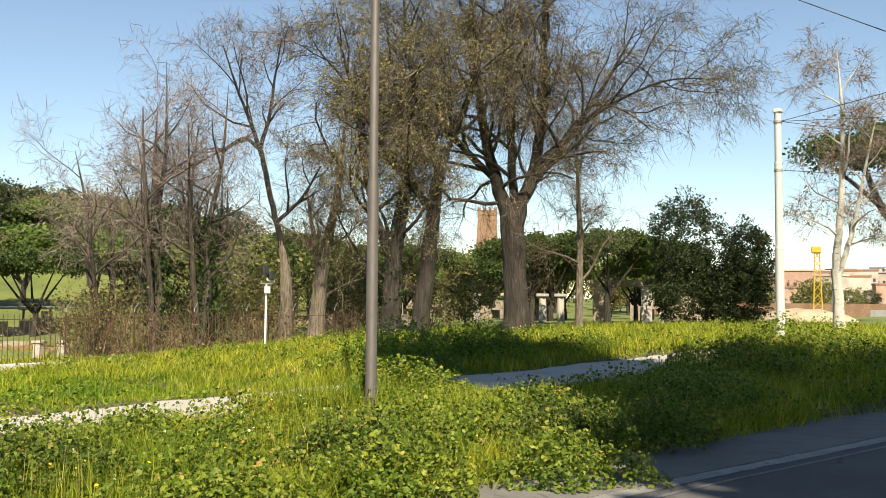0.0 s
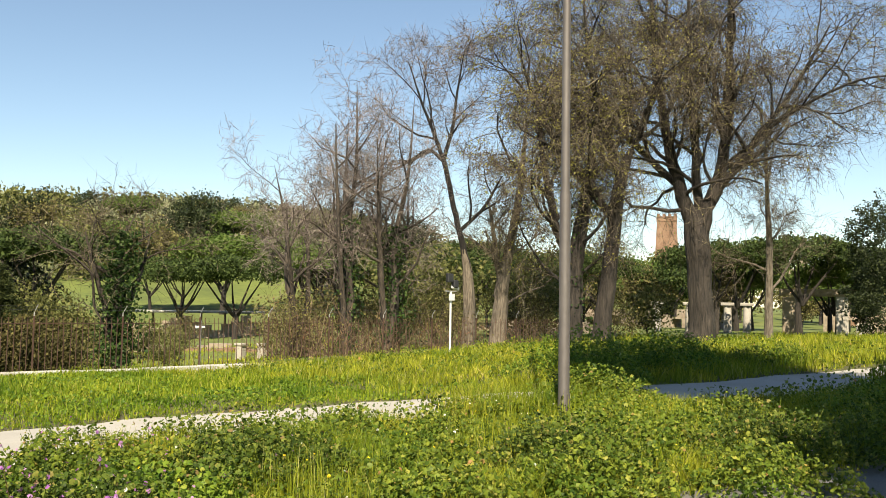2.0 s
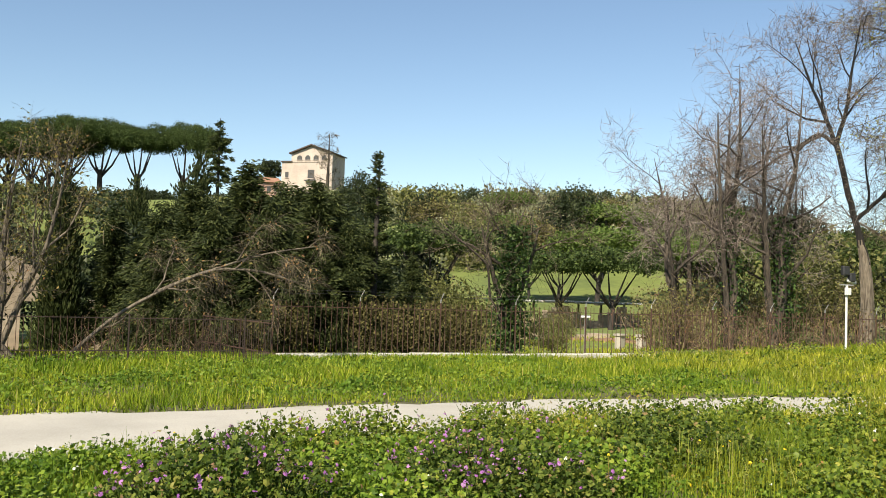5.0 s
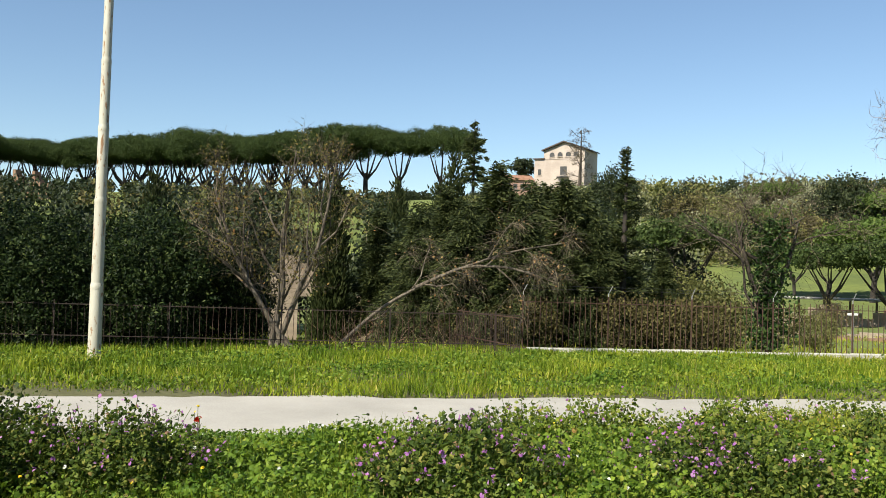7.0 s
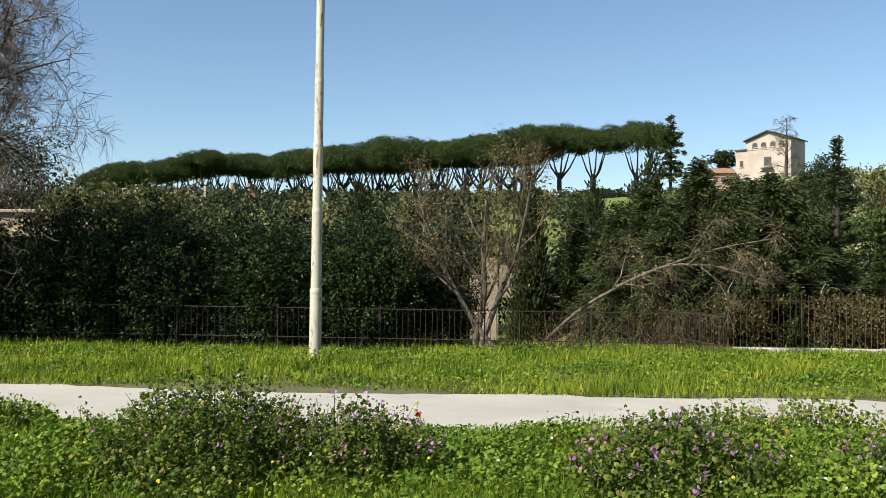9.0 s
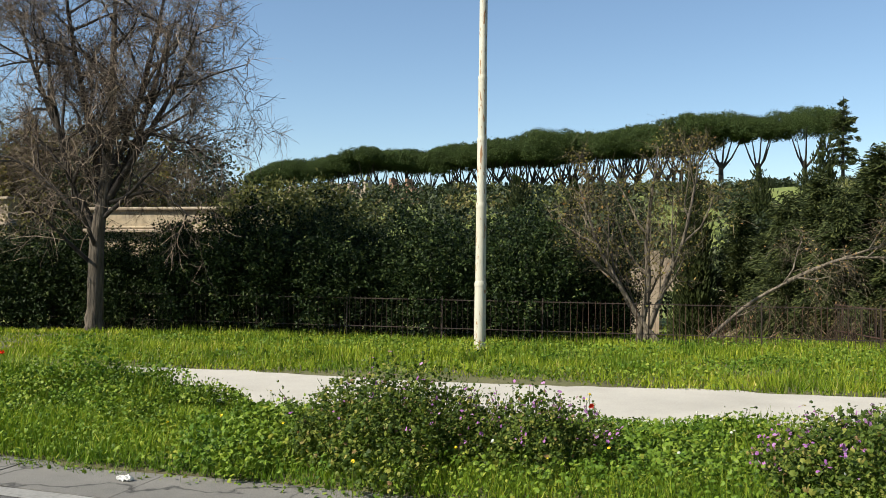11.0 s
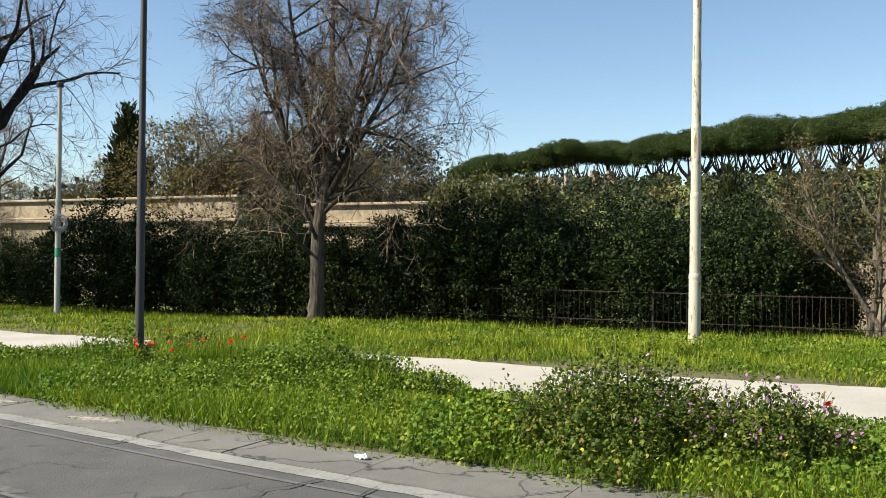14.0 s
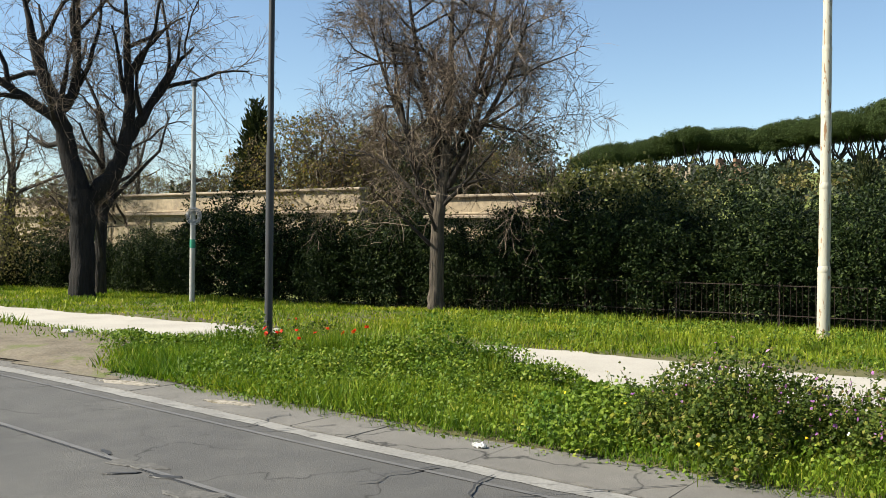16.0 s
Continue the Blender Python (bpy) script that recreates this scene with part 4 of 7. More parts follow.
for k, (x, y, h) in enumerate([(-13.5, -41, 8.5), (-22, -41, 7.5), (-28, -40, 7.0), (-17, -47, 8.5)]):
    bare_tree("bare_tree", "leafless tree in the distance beyond the path", (x, y, gz(x, y) - .1), [
        ([(0, 0, 0), (.1, .02, h * .3), (-.1, .1, h * .6), (.1, .2, h)], [.26, .2, .12, .03], .3),
        ([(0, 0, h * .25), (.8, -.4, h * .45), (1.3, -.6, h * .75)], [.15, .1, .03], .2)], OPEN, 50 + k, M_BARKDK, M_TWIG, group="distant bare trees")

# shrub with dry leaves and the fallen branch at the gap in the hedge
qx, qy = -22.6, -2.35
bare_tree("bare_shrub", "tall multi-stemmed bare shrub with a few rusty leaves", (qx, qy, gz(qx, qy) - .1), [
    ([(0, 0, 0), (.05, .3, 1.6), (0, .2, 2.8), (.1, .5, 5.1)], [.09, .075, .055, .012], .25),
    ([(.05, .5, 0), (-.1, -.4, 1.5), (0, -1.0, 2.6), (0, -1.5, 4.2)], [.085, .07, .045, .012], .25),
    ([(0, .1, 0), (.1, .7, 1.7), (.2, 1.2, 2.9), (.3, 1.5, 4.9)], [.08, .065, .045, .012], .25),
    ([(0, .7, 0), (.1, .1, .7), (.2, -.6, 1.9), (.1, -1.4, 3.4)], [.08, .06, .04, .012], .4),
], [lv(5, .1, .05, .5, 10, .2, 34, 1.9, .035), lv(5, .12, .10, .35, 6, .2, 38, .6, .022), lv(4, .15, .05, .3, 5, .15, 42, .55, .011), lv(3, .16, .0, .5, 0, 0, 0, 0, .006)], 20, M_BARKPALE, M_TWIG, M_BROWNLEAF, 2400, .05, fine=(2600, .4, .0, .006))
fx, fy = -23.4, -.7
bare_tree("fallen_branch", "pale broken branch leaning over the fence", (fx, fy, gz(fx, fy)), [
    ([(0, -.1, 0), (.1, 1.2, 1.25), (.2, 2.9, 2.15), (.4, 4.5, 2.75), (.6, 5.9, 3.0)], [.05, .042, .034, .024, .01], .3),
    ([(.15, 2.0, 1.7), (.25, 3.3, 2.35), (.35, 4.6, 2.3), (.5, 5.8, 1.9)], [.05, .04, .03, .01], .2),
], [lv(5, .1, .05, .5, 8, .2, 45, 1.3, .03), lv(5, .15, -.05, .35, 5, .2, 42, .6, .016), lv(4, .18, -.08, .3, 4, .15, 45, .55, .010), lv(3, .18, -.06, .5, 0, 0, 0, 0, .006)], 21, M_BARKPALE, M_TWIG, M_DRYLEAF, 350, .05, fine=(1500, .5, .25, .006))

# white-barked tree and umbrella pine by the far end of the road
cx, cy = -9.0, 49.2
bare_tree("birch_tree", "white-barked forked birch with thin bare crown", (cx, cy, gz(cx, cy) - .1), [
    ([(0, 0, 0), (.0, 0, 1.6), (-.1, 0, 3.1)], [.3, .24, .24], None),
    ([(-.1, 0, 2.8), (.1, .05, 5.2), (.25, .1, 8), (.3, .1, 11.4), (.1, 0, 14.2)], [.2, .17, .13, .08, .02], .2),
    ([(0, 0, 2.8), (.6, .1, 4.6), (1.15, .2, 7.4), (1.9, .3, 11)], [.15, .12, .08, .02], .2),
], AIRY, 22, M_BIRCH, M_TWIGPALE, M_DRYLEAF, 1200, .09, fine=(7000, .6, .1, .012))

# dead conifer before the villa
dx_, dy_ = polar(74.6, 228)
bare_tree("dead_conifer", "bare brown dead conifer before the villa", (dx_, dy_, gz(dx_, dy_)), [
    ([(0, 0, 0), (0, 0, 8), (.2, 0, 13), (.3, 0, 18)], [.5, .35, .2, .05], .3)],
    [lv(6, .1, .05, .5, 9, .2, 75, 4.6, .10), lv(5, .1, .05, .3, 6, .2, 50, .4, .05), lv(3, .2, .0, .3, 4, .15, 50, .5, .03), lv(2, .2, .0, .4, 0, 0, 0, 0, .02)], 23, M_BARK, M_TWIG, fine=(1500, .8, .1, .05))

# ---- evergreens ----
def limbs_to(h, r, n, spread, seed, z0=.62):
    rng = np.random.default_rng(seed)
    out = [([(0, 0, 0), (.1, .1, h * .35), (-.1, .2, h * z0)], [r, r * .8, r * .65])]
    for k in range(n):
        a = 2 * math.pi * (k + rng.uniform(-.3, .3)) / n
        s = spread * rng.uniform(.55, 1)
        out.append(([(-.1, .2, h * (z0 - .12)), (s * .45 * math.cos(a), s * .45 * math.sin(a), h * (z0 + .1)), (s * math.cos(a), s * math.sin(a), h * .9)], [r * .5, r * .34, r * .16]))
    return out


rep = np.random.default_rng(77)
# stone pines on the ridge: three shapes, repeated
pines = []
for k, (rx_, rz_) in enumerate([(10.4, 5.8), (8.8, 5.2), (9.8, 5.8)]):
    pines.append(leafy_tree("stone_pine", "tall umbrella pine with flat dark crown on the ridge", (*polar(72 + 3 * k, 246), 0), M_PINE, parasol(rx_, rz_ * 1.12, 9.9, k), 2600, 16, .36, .2, limbs_to(12.8, .62, 5, rx_ * .62, k, .34), M_BARKDK, 60 + k, "umbrella pines on the ridge"))
for k, pn in enumerate(pines):
    pn.matrix_basis = pose(*polar((90.2, 93.6, 97.4)[k], 262), (24.6, 23.4, 22.4)[k], 0, 0, 40 * k)
for k, (az, z_, s_) in enumerate([(83.2, 24.1, 1.12), (85.8, 24.0, 1.08), (87.9, 24.4, 1.1)]):
    repeat(pines[k], [(*polar(az, 248), z_, s_)], rep, .99, 1.01)
spots = []
for i in range(27):
    az = 89.8 + i * .98
    top = np.interp(az, [80, 88, 96, 104, 110, 113, 116], [41.5, 41.3, 38.6, 35.2, 32.6, 31.2, 27.5])
    for row in range(2):
        r = 250 + 16 * row + rep.uniform(-5, 5)
        small = float(np.interp(az, [97, 108], [1, .8]))
        spots.append((*polar(az + rep.uniform(-.4, .4), r), top - 16.7 * small + 1.0 * row + rep.uniform(-1.2, 1.0), small * rep.uniform(.92, 1.06)))
for i, sp in enumerate(spots):
    repeat(pines[i % 3], [sp], rep, .92, 1.05)
leafy_tree("stone_pine", "umbrella pine with bent trunk by the road", (-9.6, 75.5, 0), M_PINE, parasol(6.8, 3.0, 12.2, 7), 800, 14, .34, .2,
           [([(1.5, 0, 0), (1.9, 0, 4.2), (.4, 0, 6.6), (-1.4, 0, 9.6), (-2.2, 0, 12.2)], [.45, .4, .36, .3, .16]), ([(-.6, 0, 8.2), (1.4, .5, 10), (3.2, .6, 12.3)], [.2, .16, .1]), ([(-1.2, 0, 9.2), (-3, -.4, 11), (-4.6, -.5, 12.4)], [.2, .15, .08])], M_BARKDK, 66)
# cedar-like tree at the end of the row of pines
leafy_tree("cedar_tree", "dark layered cedar beside the umbrella pines", (*polar(81.2, 236), 22.0), M_FIR, boughs(5.4, 16.5, 4.0, 44, 3, .7, .1, .4), 420, 13, .36, .24, [([(0, 0, 0), (0, 0, 10), (0, 0, 21)], [.45, .3, .06])], M_BARKDK, 67, long=4, sprays=-.1)
leafy_tree("round_tree", "dark clipped round tree by the villa", (*polar(78.05, 268), 20.6), M_OAK, ball(3.2, 3.2, 2.9, 14.0), 160, 10, .4, .5, [([(0, 0, 0), (0, 0, 13)], [.35, .25])], M_BARKDK, 68)

# firs and cypresses behind the fence
fir = leafy_tree("fir_tree", "dense ragged dark conifer behind the fence", (-28.4, 4.4, -.9), M_FIR, boughs(1.75, 5.4, .9, 130, 5, .62, .35), 1500, 17, .13, .05, [([(0, 0, 0), (.05, 0, 3), (0, .05, 5.9)], [.14, .09, .015])], M_BARKDK, 70, "conifers behind the fence", long=4.2, sprays=-.1)
fir_b = leafy_tree("fir_tree", "broad shaggy olive-dark conifer behind the fence", (-29.2, 5.6, -.9), M_FIR, boughs(2.1, 5.0, .8, 110, 9, .5, .5), 1500, 17, .15, .05, [([(0, 0, 0), (-.05, 0, 3), (0, .05, 5.4)], [.15, .1, .015])], M_BARKDK, 69, "conifers behind the fence", long=4.0, sprays=-.3)
spire = leafy_tree("fir_tree", "tall ragged fir with a thin open tip behind the fence", (-27.4, 8.25, -.9), M_FIR, boughs(1.9, 6.3, .6, 62, 13, 1.35, -.08, .03), 760, 15, .075, .042, [([(0, 0, 0), (.05, 0, 4), (-.05, .1, 7.0)], [.15, .09, .02])], M_BARKDK, 68, "conifers behind the fence", long=4.2, sprays=.25)
for k, (x, y, s_) in enumerate([(-27.6, 3.3, .86), (-30.2, 3.0, .96), (-27.4, 5.0, .88), (-27.3, 6.3, .90), (-28.6, 7.2, .97), (-30.6, 6.6, 1.04), (-27.2, 7.3, .76), (-31.4, 4.6, 1.04), (-29.5, 8.6, .84), (-32.4, 7.8, .95), (-33.5, 2.4, 1.0), (-35.5, 1.0, .95), (-36.6, 3.0, 1.05), (-27.0, 9.4, .55), (-28.6, 1.9, .72), (-34.0, 5.2, 1.08)]):
    repeat(fir if k % 2 else fir_b, [(x, y, None, s_ * .93)], rep, .97, 1.03)
cyp = leafy_tree("cypress_tree", "slim dark cypress behind the fence", (-43.4, 5.0, -.9), M_CYPRESS, cone(.85, 8.6, .2, .45), 700, 20, .16, .08, [([(0, 0, 0), (0, 0, 6)], [.16, .06])], M_BARKDK, 71, "cypresses", long=3, sprays=2.5)
repeat(cyp, [(-43.0, 4.2, None, .86), (-35.0, -.8, None, .80), (-41.5, -8.6, None, .84), (-60, 3.6, None, 1.05), (-72, 5.0, None, 1.0), (-58, -8.0, None, 1.0)], rep, .97, 1.03)
cyp2 = leafy_tree("cypress_tree", "broad dark cypress above the wall", (-29.9, -33.6, 0), M_CYPRESS, cone(1.25, 7.4, 1.4, .7), 1000, 22, .18, .085, [([(0, 0, 0), (0, 0, 7)], [.2, .06])], M_BARKDK, 72, long=3, sprays=1.5)
yew = leafy_tree("bush", "dense dark green evergreen bush", (-39, 6.0, -.9), M_OAK, ball(2.0, 1.9, 2.1, 2.3), 260, 16, .24, .14, [([(0, 0, 0), (0, .1, 2.4)], [.14, .08])], M_BARKDK, 73, "evergreen bushes behind the fence", "bush")
repeat(yew, [(-43, -3.5), (-38, -6.5), (-36, -7.5), (-40, 7.0, None, 1.2), (-41, 10.5, None, 1.2), (-38.5, 12.5, None, .8), (-44, 2.0, None, 1.25), (-36, -10.5), (-46, -5, None, 1.5), (-48, -9.5, None, 1.6), (-47, 8, None, 1.4), (-35.5, 13.5, None, .62)], rep)
green_bush = leafy_tree("bush", "leafy fresh-green bush behind the fence", (-28.4, 10.9, -.8), M_SHRUB, ball(1.5, 1.5, 1.3, 1.7, .4), 330, 15, .16, .075, [([(0, 0, 0), (0, .1, 1.6)], [.07, .04])], M_BARK, 172, "evergreen bushes behind the fence", "bush")
repeat(green_bush, [(-29.8, 12.2, None, .8), (-27.2, 14.6, None, .5)], rep)
# low round rusty bushes just behind the bars
rusty = leafy_tree("bush", "low rounded brownish bush behind the fence bars", (-25.9, 9.9, -.55), M_RUSTBUSH, ball(1.25, 1.3, .95, .95, .5), 330, 14, .15, .065, [([(0, 0, 0), (.05, 0, .8)], [.05, .03])], M_BARK, 74, "low bushes behind the fence", "bush")
repeat(rusty, [(-26.9, 5.0, None, .8), (-26.6, 7.9, None, .85), (-27.6, 3.2, None, .7)], rep)

thick = leafy_tree("undergrowth", "tangled half-bare undergrowth behind the fence", (-28.4, 21.4, -.7), M_BROWNSHRUB, ball(1.6, 1.8, 1.5, 1.6, .1, .25), 220, 9, .3, .075, limbs_to(2.8, .05, 7, 1.5, 5, .35), M_BARK, 78, "undergrowth behind the fence", "bush")
repeat(thick, [(-29.5, 24.0, None, 1.0), (-27.6, 27.0, None, .8), (-28.5, 30.0, None, .9), (-26.8, 33.2, None, .8), (-29.0, 35.0, None, 1.0), (-27.0, 19.4, None, .7), (-24.6, 36.0, None, .8), (-33, 14.2, None, .62), (-38.5, 17.5, None, .7), (-44, 25, None, .7)], rep)
green = leafy_tree("undergrowth", "fresh green shrub in the thicket", (-32.5, 29.0, -.8), M_SHRUB, ball(2.0, 2.0, 1.7, 1.9, .15, .2), 240, 10, .3, .11, limbs_to(3, .06, 6, 1.6, 6, .35), M_BARK, 79, "undergrowth behind the fence", "bush")
repeat(green, [(-36, 15.6, None, .6), (-41, 21, None, .6), (-47, 20.5, None, .75), (-34, 34, None, 1.3), (-30.5, 38.5, None, 1.2), (-36, 26, None, .9), (-33.5, 41, None, 1.4), (-40, 38, None, 1.6), (-27, 43, None, 1.0)], rep)

# tangled bare brushwood pressed against the bars
def brushwood(label, at, r, h, n, seed):
    rng = np.random.default_rng(seed)
    ob = thing("brushwood", label, "bush", at, 0, "brushwood behind the fence")
    st = []
    for k in range(n):
        a, q = rng.uniform(0, 6.28), math.sqrt(rng.uniform(0, 1))
        p = np.array([r * .6 * q * math.cos(a), r * .6 * q * math.sin(a), 0.])
        d = unit(np.array([.7 * math.cos(a) * q, .7 * math.sin(a) * q, 1.0]) + .25 * rng.normal(size=3))
        L = h * rng.uniform(.5, 1.1)
        pts = [p]
        for _ in range(5):
            d = unit(d + .28 * rng.normal(size=3))
            pts.append(pts[-1] + d * L / 5)
        st.append((np.array(pts), np.linspace(.016, .004, 6)))
    v, f = join_np(tubes(st, 3), hair(rng, st, n * 8, .5, .0, .009, .3))
    tagged(part("tangle", big_mesh("tangle", v, f, M_BRUSH), M_BRUSH, ob), kind="stuff")
    return ob


brush = brushwood("tangle of bare rusty-brown twigs behind the fence", (-25.9, 20.6, -.55), 1.4, 2.6, 48, 3)
for k, (x, y, s_) in enumerate([(-25.9, 23.0, .9), (-27.2, 19.3, 1.05), (-25.8, 26.4, .75), (-25.6, 30.6, .6), (-27.8, 22.0, 1.15), (-25.6, 2.6, .55), (-23.2, .2, .6)]):
    repeat(brush, [(x, y, None, s_)], rep, .95, 1.05)

# pruned pines and oaks around the ruins
low_pine = leafy_tree("small_pine", "small spreading pine beside the ruins", (-49.5, 31.6, -1.0), M_PINE, parasol(3.3, 1.5, 4.2, 5), 700, 14, .17, .12, limbs_to(4.8, .2, 5, 2.0, 9, .5), M_BARKDK, 75, "small pines in the ruins")
repeat(low_pine, [(-52, 29.5), (-56, 22.0, None, 1.15), (-41, 47, None, 1.0), (-38, 54, None, 1.1), (-44, 60, None, 1.2), (-31, 58, None, 1.1), (-26, 60, None, 1.05), (-36.5, 44, None, .95), (-24, 66, None, 1.1), (-48, 52, None, 1.15), (-60, 62, None, 1.3)], rep)
oak = leafy_tree("holm_oak", "dense dark holm oak with rounded lobes", (-18.0, 57.2, gz(-18, 57.2)), M_OAK,
                 several(moved(ball(2.3, 2.4, 2.9, 5.5, .5, .10), -1.5, 0), moved(ball(1.5, 1.6, 2.3, 4.2, .5, .12, 2), 2.35, -.2), moved(ball(2.4, 2.4, 2.3, 2.4, .5, .10, 1), -1.5, .2), moved(ball(2.0, 2.1, 2.1, 2.1, .5, .1, 3), 1.7, 0)), 1500, 30, .17, .10, [([(0, 0, 0), (.1, 0, 3.5)], [.35, .25])], M_BARKDK, 76, "holm oaks")
roak = leafy_tree("holm_oak", "dense round holm oak on the slope", (-103, 60.7, 4.9), M_OAK, ball(4.4, 4.4, 5.0, 5.6, .45, .10), 900, 13, .36, .22, [([(0, 0, 0), (.1, 0, 3.5)], [.35, .25])], M_BARKDK, 77, "holm oaks")
repeat(roak, [(-86.3, 82, 3.5, .95), (-92, 70, 2, .8), (-128, 40, 8, .95), (-150, 60, 8, .95)], rep, .97, 1.03)

# mixed wood on the lower hillside
mixed = [leafy_tree("hillside_tree", "grey-green olive on the hillside", (*polar(70, 105), 2), M_OLIVE, ball(4.2, 4.2, 3.0, 3.4), 190, 13, .5, .32, [([(0, 0, 0), (0, .2, 3)], [.3, .2])], M_BARK, 80, "hillside wood"),
         leafy_tree("hillside_tree", "fresh green tree on the hillside", (*polar(66, 112), 3), M_SHRUB, ball(4.0, 4.0, 3.6, 4.2), 190, 13, .5, .32, [([(0, 0, 0), (0, .2, 4)], [.3, .2])], M_BARK, 81, "hillside wood"),
         leafy_tree("hillside_tree", "dark evergreen tree on the hillside", (*polar(74, 118), 4), M_OAK, ball(4.2, 4.2, 3.9, 4.4), 190, 13, .5, .32, [([(0, 0, 0), (0, .2, 4)], [.3, .2])], M_BARKDK, 82, "hillside wood"),
         leafy_tree("hillside_tree", "dull brown half-bare tree on the hillside", (*polar(62, 112), 4), M_BROWNSHRUB, ball(3.8, 3.8, 3.4, 4.0, .2), 190, 12, .55, .26, [([(0, 0, 0), (0, .2, 4)], [.25, .15])], M_BARK, 83, "hillside wood")]
def hill_tree(k, az, r, s):
    """One tree of the wood, kept below the skyline that the villa and the pines rise from."""
    x, y = polar(az, r)
    z = gz(x, y) - .1
    room = 1.75 + r * float(np.interp(az, [14, 22, 40, 56, 62, 70, 80, 100, 126], [.035, .045, .082, .110, .112, .111, .095, .089, .086])) - z
    if room > 2.0:
        repeat(mixed[k], [(x, y, z, min(s, room / 8.4))], rep, .95, 1.0)


for i in range(44):
    hill_tree(int(rep.choice([2, 2, 2, 3])), rep.uniform(73, 102), rep.uniform(165, 240), rep.uniform(.5, .9))
for i in range(24):
    hill_tree(int(rep.choice([1, 2, 3])), rep.uniform(15, 44), rep.uniform(110, 210), rep.uniform(.7, 1.1))
for i in range(70):
    hill_tree(int(rep.choice(4, p=[.4, .2, .12, .28])), rep.uniform(44, 82), rep.uniform(117, 215), rep.uniform(.7, 1.1))
for i in range(50):
    az = rep.uniform(40, 70) if i % 3 == 0 else rep.uniform(44, 84)
    r = rep.uniform(118, 225)
    if 58 < az < 70 and r < 125:
        continue
    hill_tree(int(rep.choice(4, p=[.4, .2, .12, .28])), az, r, rep.uniform(.7, 1.2))
for i in range(26):
    hill_tree(int(rep.choice([2, 2, 2, 3])), rep.uniform(76, 128), rep.uniform(205, 238), rep.uniform(.7, 1.0))
for i in range(24):
    az = rep.uniform(69, 124)
    hill_tree(int(rep.choice([2, 2, 2, 3])), az, rep.uniform(60, 110), rep.uniform(.5, .8))
midway = [leafy_tree("park_tree", lab, (*polar(40 + 5 * k, 96), .0), mat, parasol(3.7, 1.7, 4.3, k) if k != 1 else ball(2.9, 2.9, 2.6, 3.9, .2), 420, 12, .3, .2, limbs_to(5.2, .22, 5, 2.4, 40 + k, .45), M_BARKDK, 84 + k, "park trees")
          for k, (mat, lab) in enumerate([(M_PINELIT, "spreading pine with sunlit yellow-green needles in the park"), (M_BROWNSHRUB, "half-bare brown tree in the park"), (M_PINE, "spreading dark pine in the park")])]
for i in range(64):
    az, r_ = rep.uniform(20, 64), rep.uniform(70, 150)
    repeat(midway[int(rep.choice([0, 0, 0, 1, 2]))], [(*polar(az, r_), None, rep.uniform(.75, 1.15))], rep)
for i in range(18):
    az = rep.uniform(124, 150)
    repeat(mixed[int(rep.choice([3, 3, 2, 0]))], [(*polar(az, rep.uniform(52, 110)), None, rep.uniform(.6, .95))], rep)

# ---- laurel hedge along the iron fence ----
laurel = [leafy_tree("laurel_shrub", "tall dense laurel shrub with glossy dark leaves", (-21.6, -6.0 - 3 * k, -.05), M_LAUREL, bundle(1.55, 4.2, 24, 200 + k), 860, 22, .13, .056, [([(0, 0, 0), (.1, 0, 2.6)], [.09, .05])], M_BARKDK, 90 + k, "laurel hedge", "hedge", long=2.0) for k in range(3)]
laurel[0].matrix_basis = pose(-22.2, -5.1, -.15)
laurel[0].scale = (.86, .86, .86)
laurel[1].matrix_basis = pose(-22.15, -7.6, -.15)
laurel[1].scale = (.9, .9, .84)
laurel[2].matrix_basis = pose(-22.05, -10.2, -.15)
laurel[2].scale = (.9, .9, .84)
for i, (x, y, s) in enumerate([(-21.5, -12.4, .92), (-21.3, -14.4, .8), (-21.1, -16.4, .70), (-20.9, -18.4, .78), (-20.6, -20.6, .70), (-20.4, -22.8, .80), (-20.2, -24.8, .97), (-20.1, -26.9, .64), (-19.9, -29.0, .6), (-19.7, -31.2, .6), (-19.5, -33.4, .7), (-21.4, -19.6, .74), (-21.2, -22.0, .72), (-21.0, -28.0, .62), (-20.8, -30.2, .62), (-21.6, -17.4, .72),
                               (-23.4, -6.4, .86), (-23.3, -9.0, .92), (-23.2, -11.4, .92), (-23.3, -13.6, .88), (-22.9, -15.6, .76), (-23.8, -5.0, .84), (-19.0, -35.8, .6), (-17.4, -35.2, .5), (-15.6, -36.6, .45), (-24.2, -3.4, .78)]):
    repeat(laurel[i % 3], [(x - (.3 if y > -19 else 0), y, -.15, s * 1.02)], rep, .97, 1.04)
arch = leafy_tree("climber_mound", "bright green climber mound behind the laurels", (-24.6, -12.9, 0), M_SHRUB, ball(1.6, 3.0, 1.9, 2.5), 420, 18, .2, .09, [([(0, 0, 0), (.05, 0, 2.4)], [.08, .05])], M_BARK, 95, "", "bush")
for i, (x, y, s) in enumerate([(-27.5, -22.5, .8), (-28.8, -20.2, .9), (-29.5, -24.5, .8), (-30.5, -17.5, 1.0), (-26.8, -29.5, .7)]):
    repeat(mixed[3 if i % 2 else 1], [(x * 1.35, y * 1.35, .3, .62 * s)], rep)

